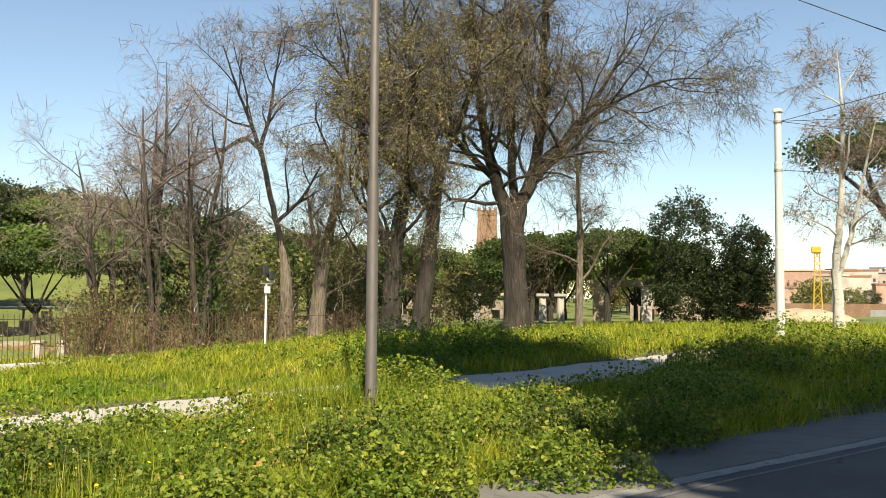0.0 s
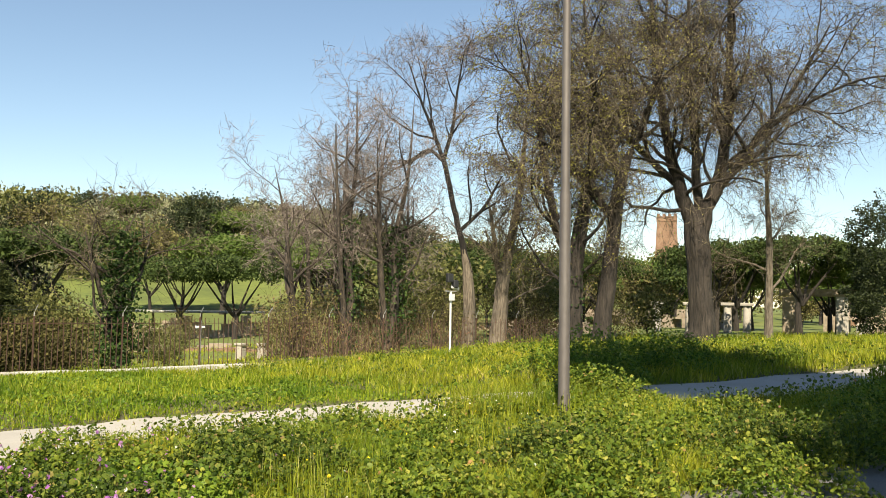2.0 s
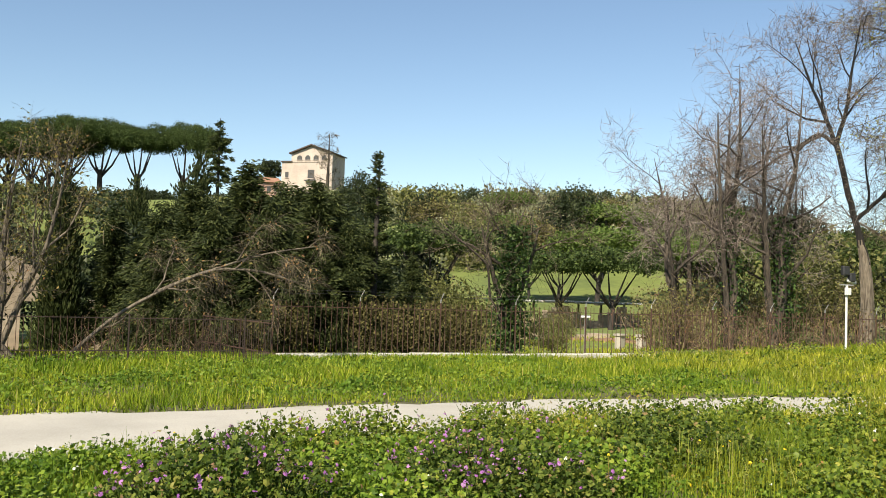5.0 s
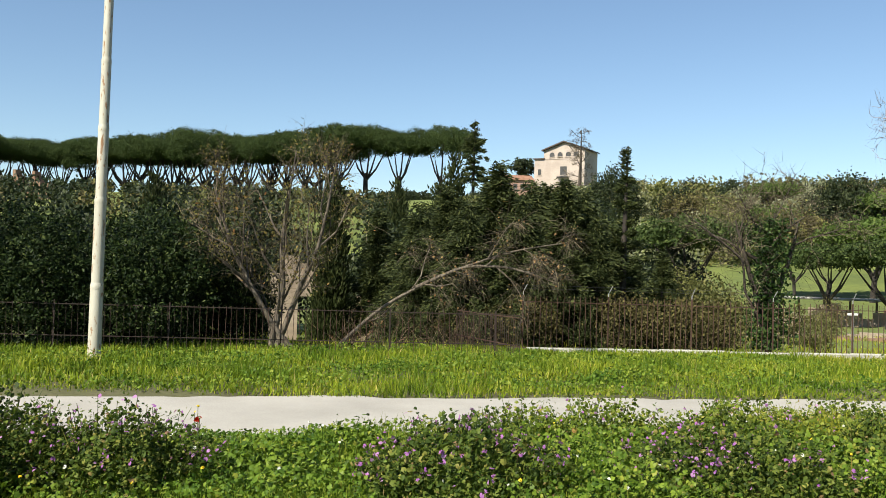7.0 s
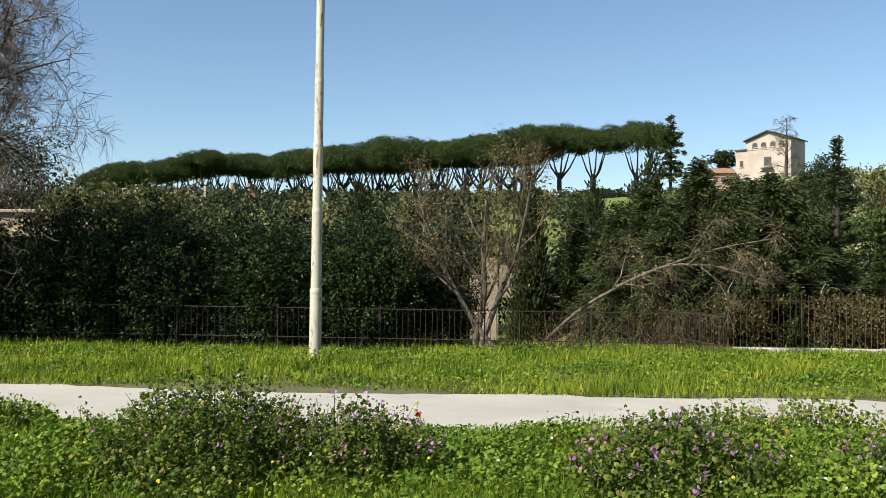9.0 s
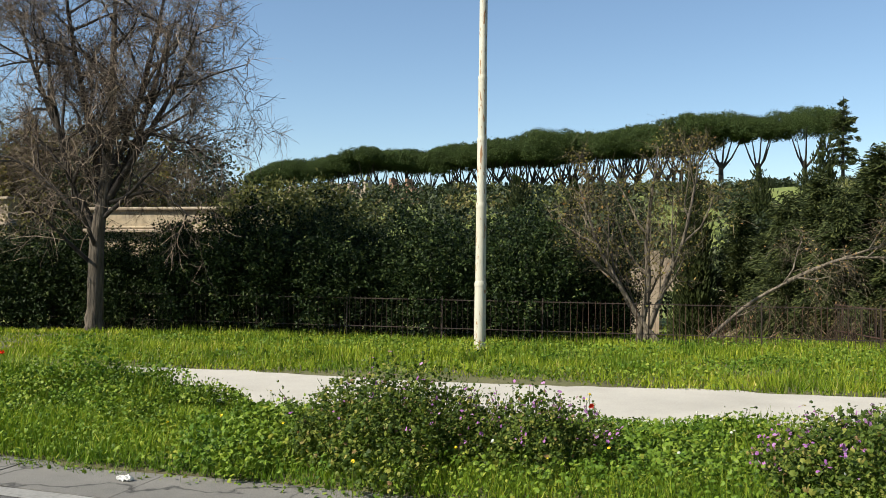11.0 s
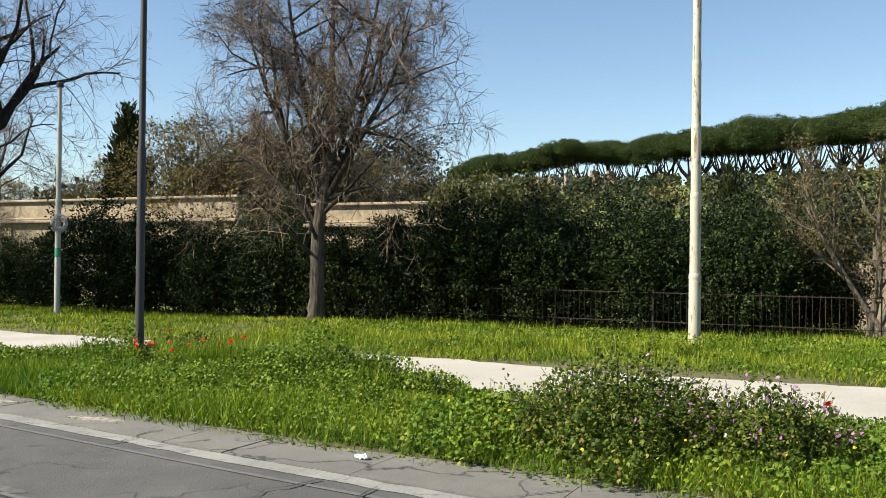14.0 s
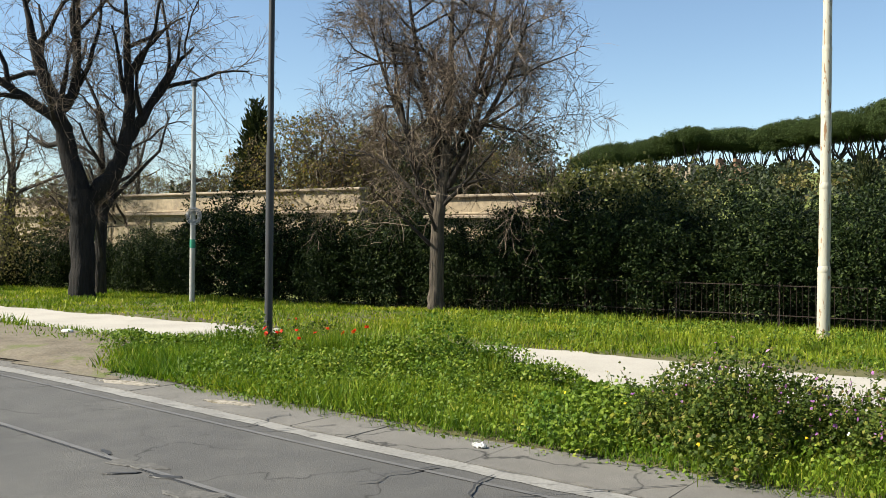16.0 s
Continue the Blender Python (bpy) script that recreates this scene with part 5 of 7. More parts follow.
for i, (x, y, s) in enumerate([(-24.6, -22.6, 1.15), (-24.2, -27.5, .9), (-23.6, -33.0, .9), (-24.8, -18.0, .9), (-14.6, -33.8, 1.0), (-16.6, -33.0, .9), (-13.2, -35.6, 1.1), (-19.0, -37, 1.3), (-25.6, -14.0, 1.2)]):
    repeat(thick, [(x, y, -.1, s)], rep)

# olive-brown trees rising behind the boundary wall
brown_tree = bare_tree("wall_tree", "olive-brown half-bare tree behind the ochre wall", (-29.8, -26.4, 0), [
    ([(0, 0, 0), (.1, .0, 2.2), (0, .1, 4.2), (.1, .2, 6.6)], [.14, .11, .08, .02], .3),
    ([(0, 0, 1.6), (.4, -.8, 3.4), (.6, -1.3, 5.6)], [.09, .06, .02], .3),
    ([(0, 0, 1.8), (-.4, .8, 3.6), (-.5, 1.4, 5.8)], [.09, .06, .02], .3),
    ([(0, 0, 2.0), (-.7, -.4, 3.8), (-1.2, -.6, 5.6)], [.08, .06, .02], .3)], ROUND, 110, M_BARK, M_TWIG, M_BROWNLEAF, 5000, .085, fine=(6000, .5, .02, .008), group="trees behind the wall")
repeat(brown_tree, [(-28.9, -28.4, 0, .95), (-31.8, -24.6, 0, 1.05), (-33, -30, 0, 1.0), (-30.5, -33.6, 0, .8), (-32, -39, 0, .82), (-31, -21.6, 0, .75), (-33.5, -45, 0, .9)], rep)
dark_tree = leafy_tree("wall_tree", "dark green tree behind the ochre wall", (-33.5, -27.2, 0), M_OAK, ball(2.0, 2.2, 2.1, 5.0, .3, .2), 420, 18, .26, .09, limbs_to(5.6, .14, 6, 1.6, 92, .5), M_BARK, 111, "trees behind the wall")
repeat(dark_tree, [(-35.5, -22.6, 0, 1.0), (-29.6, -23.0, 0, .82)], rep)

# joined wood that covers the rest of the hill
wood_rng = np.random.default_rng(131)
wood_v, wood_f, wood_m, base_ = [], [], [], 0
for i in range(540):
    az = wood_rng.uniform(84, 119) if i % 4 == 2 else wood_rng.uniform(40, 76) if i % 2 else wood_rng.uniform(14, 128)
    r_ = 125 + 115 * math.sqrt(wood_rng.uniform(0, 1))
    x, y = polar(az, r_)
    z = gz(x, y) - .2
    room = 1.75 + r_ * float(np.interp(az, [14, 22, 40, 56, 62, 70, 80, 100, 126], [.035, .045, .082, .110, .112, .111, .095, .089, .086])) - z
    if room < 3:
        continue
    s_ = min(wood_rng.uniform(.75, 1.35), room / 8.0)
    q = ball(3.8 * s_, 3.8 * s_, 3.3 * s_, 4.4 * s_, .5, .2, i)(wood_rng, 70)
    q = np.repeat(q, 6, 0) + wood_rng.normal(size=(420, 3)) * .55 * s_ + np.array([x, y, z])
    lv_, lf_ = leaves(q, .40, wood_rng)
    wood_v.append(lv_)
    wood_f.append(lf_ + base_)
    base_ += len(lv_)
    wood_m.append(np.full(len(lf_), int(wood_rng.choice(4, p=[.34, .2, .14, .32] if az < 80 else [.0, .06, .80, .14]))))
wood_me = big_mesh("hill_wood", np.concatenate(wood_v), np.concatenate(wood_f), M_OLIVE)
for m_ in (M_SHRUB, M_OAK, M_BROWNSHRUB):
    wood_me.materials.append(m_)
wood_me.polygons.foreach_set("material_index", np.concatenate(wood_m).astype(np.int32))
whole("hill_wood", wood_me, None, "mixed olive and brown wood covering the hillside", "trees", kind="stuff")

# unseen trees behind the eye and across the road, whose shade falls on the verge
# the last four are added only to block sky light and deepen that shade
for k, (x, y, s) in enumerate([(7.1, 5.4, 1.0), (11.1, 9.6, 1.05), (15.1, 16.1, 1.05), (9.7, 2.1, .9), (18, 23.5, 1.1), (11.5, 1.2, 1.1), (15.2, 5.4, 1.1), (19.5, 11.8, 1.1), (14.5, -2.4, 1.0)]):
    leafy_tree("shade_tree", "unseen tall evergreen across the road that shades the verge", (x, y, -.05), M_OAK, ball(4.6 * s, 4.6 * s, 4.8, 13.6, .1), 900, 10, .55, .55, [([(0, 0, 0), (0, .1, 6), (.1, 0, 12)], [.4, .3, .2])], M_BARKDK, 98 + k, "street trees across the road")
# out-of-view crown added at the height that throws its shadow onto the path
leafy_tree("shade_tree", "unseen high crown added to cast shade on the footpath", (6.0, 1.2, -.05), M_OAK, ball(3.4, 2.6, 3.4, 23.5, .1), 700, 10, .5, .5, [([(0, 0, 0), (0, .1, 12), (.1, 0, 22)], [.4, .3, .15])], M_BARKDK, 120, "street trees across the road")

# ---- posts and poles ----
def lamp_post(label, x, y, material, r, lean):
    ob = thing("lamp_post", label, "lamp post", (x, y, gz(x, y) - .05))
    ob.rotation_euler = (0, radians(lean), 0)
    part("shaft", lathe([(r * 1.05, 0), (r * 1.05, .5), (r, .52), (r, 3.4), (r * .78, 3.5), (r * .7, 9.2)], 24), material, ob, smooth=True)
    part("inspection_door", boxes((r * .55, -.045, .28, r * 1.06, .045, .52), bevel=.006), material, ob)
    part("base_collar", lathe([(r * 1.45, 0), (r * 1.45, .05), (r * 1.12, .10)], 24), material, ob)
    arm = big_mesh("arm", *tubes([(np.array([(0, 0, 9.1), (.2, 0, 9.5), (.9, 0, 9.65), (1.5, 0, 9.65)]), np.array([r * .6, r * .5, r * .45, r * .4]))], 8), material, True)
    part("arm", arm, material, ob)
    part("lantern", boxes((1.4, -.12, 9.58, 2.1, .12, 9.72), bevel=.03), M_LAMPDARK, ob)
    return ob


lamp_a = lamp_post("grey painted steel lamp post standing in the weeds", -8.15, 10.45, M_LAMP, .083, 0)
lamp_b = lamp_post("dark grey steel lamp post among poppies", -9.5, -12.38, M_LAMPDARK, .066, 0)
for dz in (.36, .46):
    part("bolt", boxes((.03, -.105, dz, .06, -.08, dz + .03)), M_BLACK, lamp_a)


def line_pole(label, x, y, material, radii, heights, z):
    """A stepped steel pole: each length narrower than the one below, with a collar between."""
    ob = thing("tram_line_pole", label, "pole", (x, y, z), 0)
    for k in range(len(radii)):
        part("tube", lathe([(radii[k], heights[k]), (radii[k] * .985, heights[k + 1])], 24), material, ob, smooth=True)
        if k:
            part("collar", lathe([(radii[k - 1] * .99, heights[k] - .06), (radii[k - 1] * 1.025, heights[k] - .04), (radii[k - 1] * 1.025, heights[k] + .02), (radii[k] * 1.01, heights[k] + .07)], 24), material, ob, smooth=True)
    return ob


pole_a = line_pole("cream tram-line pole with flaking rusty paint", -17.85, -5.4, M_POLE, [.125, .112, .102, .094, .086], [0, 1.44, 3.1, 4.5, 5.82, 8.6], gz(-17.85, -5.4) - .02)
pole_b = line_pole("white tram-line pole carrying overhead wires", -7.0, 29.15, M_POLEW, [.132, .116, .104], [0, 3.2, 5.8, 7.4], gz(-7, 29.15) - .1)
part("cap", boxes((-.13, -.13, 7.38, .13, .13, 7.5), bevel=.02), M_POLEW, pole_b)
for z in (5.6, 7.1):
    part("band", lathe([(.122, z - .05), (.132, z - .03), (.132, z + .03), (.122, z + .05)], 16), M_GALV, pole_b)
pole_c = line_pole("thin grey pole with a coil of cable", -16.52, -22.43, M_POLEG, [.078, .066, .052], [0, 3.2, 5.2, 6.35], gz(-16.52, -22.43) - .02)
part("cap", lathe([(.09, 6.3), (.1, 6.33), (.1, 6.42), (.05, 6.45)], 12), M_LAMPDARK, pole_c)
part("green_band", lathe([(.0785, 1.62), (.0805, 1.63), (.0805, 1.86), (.0785, 1.87)], 16), M_GREEN, pole_c, "green painted band")
coil = []
crng = np.random.default_rng(3)
for k in range(9):
    a = np.linspace(0, 2 * np.pi, 25)
    rr = .155 + .02 * crng.normal()
    cvec = np.array([.78, .62, 0])
    pv = np.array([-.62, .78, 0])
    c0 = cvec * (.11 + .012 * crng.normal()) + np.array([0, 0, 2.55 + .02 * crng.normal()]) + pv * .05
    coil.append((c0 + rr * (np.outer(np.cos(a), pv) + np.outer(np.sin(a), (0, 0, 1.15))), np.full(25, .011)))
part("cable_coil", big_mesh("cable_coil", *tubes(coil, 5), M_CABLE, True), M_CABLE, pole_c, "coil of pale grey cable")


def wire(a, b, sag, r=.011):
    t = np.linspace(0, 1, 25)[:, None]
    p = np.array(a) * (1 - t) + np.array(b) * t
    p[:, 2] -= sag * 4 * (t * (1 - t))[:, 0]
    ob = whole("overhead_wire", big_mesh("overhead_wire", *tubes([(p, np.full(25, r))], 5), M_WIRE), M_WIRE, "thin dark overhead tram wire", "wire", "overhead wires")
    return ob


pz = gz(-7, 29.15) - .1
wire((-6.9, 29.1, pz + 7.1), (9.5, 24.0, 9.3), .05)
wire((-6.9, 29.1, pz + 7.1), (9.0, 40.0, 8.9), .15)
wire((-6.9, 29.15, pz + 5.6), (12.0, 60.0, 7.6), .3)
wire((-6.9, 29.15, pz + 7.1), (14.0, 70.0, 9.4), .3)
wire((-8.17, 21.23, 10.54), (3.20, 14.09, 2.71), .0, .009)

# ---- iron fences ----
XF = -24.5
fence = thing("iron_fence", "rusty iron bar fence with barbed-wire arms", "fence", (XF, 4.45, -.40))
bar_me = big_mesh("bar", *tubes([(np.array([(0, 0, .1), (0, 0, .9), (0, 0, 1.72)]), np.array([.0125, .0125, .0095]))], 4), M_RUST)
n_bar = 174
bar_rng = np.random.default_rng(4)
for k in range(n_bar):
    b = part("bar", bar_me, M_RUST, fence)
    b.matrix_basis = pose(0, .1633 * k, 0, bar_rng.normal() * .5, bar_rng.normal() * .5, 0)
for z in (.28, 1.55):
    part("rail", boxes((-.010, -.05, z, .010, 28.6, z + .020)), M_RUST, fence)
post_me = boxes((-.016, -.016, 0, .016, .016, 1.75))
pm = bpy.data.meshes.new("post")
post_me.to_mesh(pm)
pm.materials.append(M_RUST)
am = big_mesh("barb_arm", *tubes([(np.array([(0, 0, 1.70), (0, 0, 1.84), (.02, .02, 1.9), (.09, .07, 2.05)]), np.array([.016, .016, .015, .012]))], 6), M_GALV)
for k in range(11):
    p = part("post", pm, M_RUST, fence)
    p.matrix_basis = pose(0, 2.45 * k, 0)
    a = part("barb_arm", am, M_GALV, fence, "pale steel arm")
    a.matrix_basis = pose(0, 2.45 * k, 0, 0, 0, bar_rng.normal() * 15)
for z, dx in ((1.93, .03), (2.02, .07)):
    y = np.linspace(0, 24.5, 90)
    part("barbed_wire", big_mesh("barbed_wire", *tubes([(np.stack([0 * y + dx, y, z - .02 * np.sin(y * 2.4) ** 2], 1), np.full(90, .0035))], 3), M_WIRE), M_WIRE, fence)
slab = thing("kerb_wall", "low pale stone kerb under the fence", "kerb", (XF + .05, 4.55, -.40), kind="structure")
for k in range(9):
    s = part("kerb_stone", boxes((-.02 + .01 * (k % 2), 0, 0, .34, 1.88, .30 + .012 * (k % 3)), bevel=.015), M_SLAB, slab)
    s.matrix_basis = pose(0, 1.92 * k, 0)

XL = -20.85
low = thing("iron_fence", "low dark rusty fence in front of the laurel hedge", "fence", (XL, -37, -.1))
bl = big_mesh("bar", *tubes([(np.array([(0, 0, 0), (0, 0, .6), (0, 0, 1.05)]), np.array([.0065, .0065, .0055]))], 4), M_DARKIRON)
bl_rusty = bl.copy()
bl_rusty.materials.clear()
bl_rusty.materials.append(M_RUST)
for k in range(290):
    b = part("bar", bl_rusty if k > 236 else bl, M_RUST, low)
    b.matrix_basis = pose(0, .14 * k, 0, bar_rng.normal() * .6, bar_rng.normal() * .6, 0)
for z in (.3, 1.0):
    part("rail", boxes((-.008, 0, z, .008, 40.6, z + .018)), M_DARKIRON, low)
for k in range(17):
    p = part("post", boxes((-.014, -.014, 0, .014, .014, 1.1)), M_DARKIRON, low)
    p.matrix_basis = pose(0, 2.5 * k, 0)
turnf = thing("iron_fence", "short rusty fence stepping back to the taller one", "fence", (XL, 3.6, -.15), 90 + 11.8)
for k in range(33):
    b = part("bar", bl, M_RUST, turnf)
    b.matrix_basis = pose(0, .135 * k, 0)
for z in (.3, .98):
    part("rail", boxes((-.01, 0, z, .01, 4.4, z + .022)), M_RUST, turnf)

# surveillance post behind the verge, and a smaller one inside
cc = thing("camera_post", "white post with a security camera and floodlights", "security camera", (-23.6, 24.1, .05))
part("pole", lathe([(.04, 0), (.04, 2.3)], 12), M_WHITE, cc, smooth=True)
part("junction_box", boxes((.0, -.1, 1.95, .12, .1, 2.2), bevel=.01), M_WHITE, cc)
cb = part("camera_housing", boxes((-.05, -.42, 2.38, .1, .05, 2.52), bevel=.02), M_WHITE, cc, "white camera housing")
cb.matrix_basis = pose(0, 0, 0, -12, 0, 20)
part("bracket", boxes((-.03, -.3, 2.28, .03, .3, 2.32)), M_GALV, cc)
part("floodlight", boxes((-.08, -.22, 2.62, .08, .08, 2.95), bevel=.03), M_BLACK, cc, "black floodlight")
part("floodlight", boxes((-.08, .1, 2.42, .08, .36, 2.72), bevel=.03), M_BLACK, cc, "black floodlight")
c2 = thing("camera_post", "small grey post with two white lamps behind the fence", "security camera", (-25.2, 14.68, -.52))
part("pole", lathe([(.035, 0), (.035, 1.75)], 10), M_GALV, c2)
part("lamp_head", boxes((-.05, -.17, 1.50, .05, -.03, 1.58), bevel=.02), M_WHITE, c2)
part("lamp_head", boxes((-.05, .03, 1.50, .05, .17, 1.58), bevel=.02), M_WHITE, c2)

# ---- ruins, villa and walls ----
def rough_wall(name, label, at, turn, length, height, thick, material, seed, openings=0, category="ruin"):
    """A broken wall with an uneven top; openings: arched gaps cut through it."""
    rng = np.random.default_rng(seed)
    n = max(8, int(length / .6))
    ob = thing(name, label, category, at, turn)
    bm = bmesh.new()
    gaps = set()
    for k in range(openings):
        c = int((k + .5) * n / openings)
        gaps |= {c, c - 1}
    for k in range(n):
        x0, x1 = length * k / n, length * (k + 1) / n
        h = height * (0.72 + 0.28 * math.sin(k * .9 + seed) * rng.uniform(.3, 1)) + rng.uniform(-.08, .08) * height
        z0 = height * .55 if k in gaps else 0
        box(bm, x0 - .01, -thick / 2 + rng.uniform(-.05, .05), z0, x1 + .01, thick / 2 + rng.uniform(-.05, .05), max(h, z0 + .1))
    part("masonry", bm, material, ob)
    return ob


rough_wall("ruin_wall", "long low ruined brick wall in the grass", (-56.6, 26.4, -.9), 58, 13, 1.9, .9, M_RUIN, 1)
rough_wall("ruin_wall", "low rubble footing in the excavation", (-47.5, 19.5, -1.0), 62, 9, .7, .8, M_RUIN, 21)
rough_wall("ruin_wall", "low brick footing in the excavation", (-44.0, 24.5, -1.0), 30, 6, .6, .7, M_BRICK, 22)
tr = thing("ruin_roof", "flat shelter roof over the excavation", "shelter", (-57.4, 30.2, .55), 58)
part("roof", boxes((-3.3, -1.5, .55, 7.6, 1.5, .70), bevel=.05), M_SLAB, tr)
for k in range(5):
    part("post", boxes((k * 1.6, 1.2, -1.5, k * 1.6 + .15, 1.35, .55)), M_RUIN, tr)
rough_wall("ruin_wall", "crumbling brick ruin with rubble", (-74.5, 57.5, -.6), 130, 11, 1.5, 1.2, M_RUIN, 2)
rough_wall("ruin_wall", "reddish ruin on the slope", (-97, 75, 3.2), 140, 10, 4.0, 1.5, M_BRICK, 3)
rough_wall("ruin_wall", "pale ruined arches behind the cypresses", (-38.2, -5.0, -1.0), 92, 4.6, 3.3, 1.0, M_RUIN, 4, 2)
rough_wall("ruin_wall", "broken brick pier behind the fence", (-38.0, .3, -1.0), 88, 3.2, 3.5, 1.0, M_RUIN, 5, 1)
rough_wall("ruin_wall", "pale broken wall among the park trees", (-40, 78, -.2), 175, 18, 2.2, 1.5, M_RUIN, 14, 5)
rough_wall("ruin_wall", "low rubble wall beyond the willows", (-24, 82, -.2), 180, 9, 2.6, 1.4, M_RUIN, 15, 2)
rough_wall("ruin_wall", "low stone heap beyond the willows", (-36, 51, -.1), 200, 9, 1.1, 1.5, M_RUIN, 6)
rough_wall("ruin_wall", "palace ruin with arches on the ridge", (-186, -84, 12), 70, 22, 7.5, 2, M_RUIN, 7, 4)
rough_wall("ruin_wall", "brick gable of a ruined palace on the ridge", (-190, -62, 12), 70, 8, 9.0, 2, M_BRICK, 8)
rough_wall("ruin_wall", "ochre ruined terrace wall on the slope", (-112, 62, 8.5), 150, 15, 5.0, 2, M_RUIN, 9)
for k, (x, y) in enumerate([(-37.1, 24.0), (-36.5, 24.8)]):
    pl = thing("stone_pillar", "short white stone pillar in the excavation", "pillar", (x, y, -1.0), 20, "stone pillars")
    part("shaft", boxes((-.18, -.18, 0, .18, .18, .8), bevel=.02), M_TRAV, pl)
    part("capital", boxes((-.23, -.23, .802, .23, .23, .92), bevel=.02), M_TRAV, pl)
for k in range(4):
    x, y = polar((31.5, 29.6, 27.4, 26.3)[k], 74)
    cl = thing("stone_column", "pale standing column among the ruins", "column", (x, y, -.2), 0, "standing columns")
    cl.scale = (.75, .75, .62)
    part("shaft", lathe([(.42, .3), (.38, 3.9)], 14), M_TRAV, cl, smooth=True)
    part("base", boxes((-.55, -.55, 0, .55, .55, .3)), M_TRAV, cl)
    part("capital", boxes((-.52, -.52, 3.9, .52, .52, 4.3), bevel=.06), M_TRAV, cl)
arch_r = thing("ruin_arch", "white ruined archway between the trees", "ruin", (*polar(22.2, 70), -.1), 22)
part("pier", boxes((-2.6, -.6, 0, -1.4, .6, 3.0), bevel=.05), M_RUIN, arch_r)
part("pier", boxes((.9, -.6, 0, 1.7, .6, 3.2), bevel=.05), M_TRAV, arch_r)
part("lintel", boxes((-2.8, -.7, 3.05, 2.3, .7, 3.55), bevel=.05), M_RUIN, arch_r)
part("fragment", boxes((2.2, -.5, 0, 3.2, .5, 1.2), bevel=.1), M_TRAV, arch_r)

tw = thing("brick_tower", "square medieval brick tower with battered foot", "tower", (-92.2, 154.5, 6.0), 30)
bm = bmesh.new()
r = bmesh.ops.create_cone(bm, cap_ends=True, segments=4, radius1=3.5, radius2=2.55, depth=12.6, matrix=Matrix.Translation((0, 0, 6.3)) @ Matrix.Rotation(math.pi / 4, 4, "Z"))
part("shaft", bm, M_BRICK, tw)
part("parapet", boxes((-1.9, -1.9, 12.605, 1.9, 1.9, 13.6)), M_BRICK, tw)
for k in range(4):
    part("merlon", boxes((-1.85 + k * 1.05, -1.9, 13.602, -1.3 + k * 1.05, 1.9, 14.1)), M_BRICK, tw)
rough_wall("ruin_wall", "ochre wall beside the brick tower", (-101, 150, 5.0), 28, 18, 5.4, 2, M_RUIN, 12)
rough_wall("ruin_wall", "sunlit yellow wall behind the willows", (-84, 161, 6.0), 20, 16, 6.2, 2, M_OCHRE, 13)


def window(parent, x, y, z, w, h, arched=False):
    """A window in a wall that faces -y: recessed pane, frame and sill."""
    wn = part("window", boxes((x - w / 2, y - .06, z, x + w / 2, y + .3, z + h)), M_SHUTTER, parent, "dark window")
    part("sill", boxes((x - w / 2 - .15, y - .25, z - .18, x + w / 2 + .15, y + .1, z - .002)), M_STUCCO, wn)
    if arched:
        bm = bmesh.new()
        a = [bm.verts.new((x + w / 2 * math.cos(t), y - .06, z + h + w / 2 * math.sin(t))) for t in np.linspace(0, math.pi, 9)]
        b = [bm.verts.new((v.co.x, y + .3, v.co.z)) for v in a]
        bm.faces.new(a[::-1])
        for i in range(8):
            bm.faces.new((a[i], a[i + 1], b[i + 1], b[i]))
        part("arch", bm, M_SHUTTER, wn)
    return wn


# villa on the ridge: its gabled front looks towards the road
villa = thing("villa", "pale stucco villa with a gabled roof on the hilltop", "house", (-251.3, 64.6, 23.8), 52)
bm = bmesh.new()
pr = [(-6.2, -5), (6.2, -5), (6.2, 15.0), (0, 17.2), (-6.2, 15.0)]
fr = [bm.verts.new((x, 0, z)) for x, z in pr]
bk = [bm.verts.new((x, 9.5, z)) for x, z in pr]
bm.faces.new(fr)
bm.faces.new(bk[::-1])
for i in range(5):
    bm.faces.new((fr[i], bk[i], bk[(i + 1) % 5], fr[(i + 1) % 5]))
part("wall", bm, M_STUCCO, villa)
for sgn in (-1, 1):
    bm = bmesh.new()
    xs, zs = (6.2 if sgn > 0 else -6.2), 15.0
    xe, ze = xs + sgn * .5, zs - .18
    v = [bm.verts.new(p) for p in ((0, -.8, 17.25), (xe, -.8, ze + .05), (xe, 10, ze + .05), (0, 10, 17.25), (0, -.8, 17.6), (xe, -.8, ze + .4), (xe, 10, ze + .4), (0, 10, 17.6))]
    for f in ((0, 1, 2, 3), (4, 5, 6, 7), (0, 1, 5, 4), (1, 2, 6, 5), (2, 3, 7, 6), (3, 0, 4, 7)):
        bm.faces.new([v[i] for i in f])
    bmesh.ops.recalc_face_normals(bm, faces=bm.faces)
    part("roof", bm, M_DARKROOF, villa)
for x in (-3.7, -1.25, 1.25, 3.7):
    window(villa, x, 0, 13.2, 1.5, .55, True)
window(villa, -.1, 0, 8.0, 2.0, 2.4)
part("balcony", boxes((-1.7, -1.0, 7.2, 1.5, 0, 7.5)), M_SHUTTER, villa)
window(villa, .2, 0, 2.2, 1.6, 2.4)
part("string_course", boxes((-6.25, -.12, 12.5, 6.25, .02, 12.75)), M_STUCCO, villa)
wing = thing("villa_wing", "lower stucco wing with sloping roof beside the villa", "house", (-255.1, 59.8, 23.8), 56)
part("wall", boxes((-2.9, 0, -5, .25, 8, 12.6)), M_STUCCO, wing)
part("roof", boxes((-3.2, -.4, 12.602, .28, 8.2, 12.95)), M_DARKROOF, wing)
for z in (3.4, 8.2):
    window(wing, -1.3, 0, z, 1.0, 1.6)
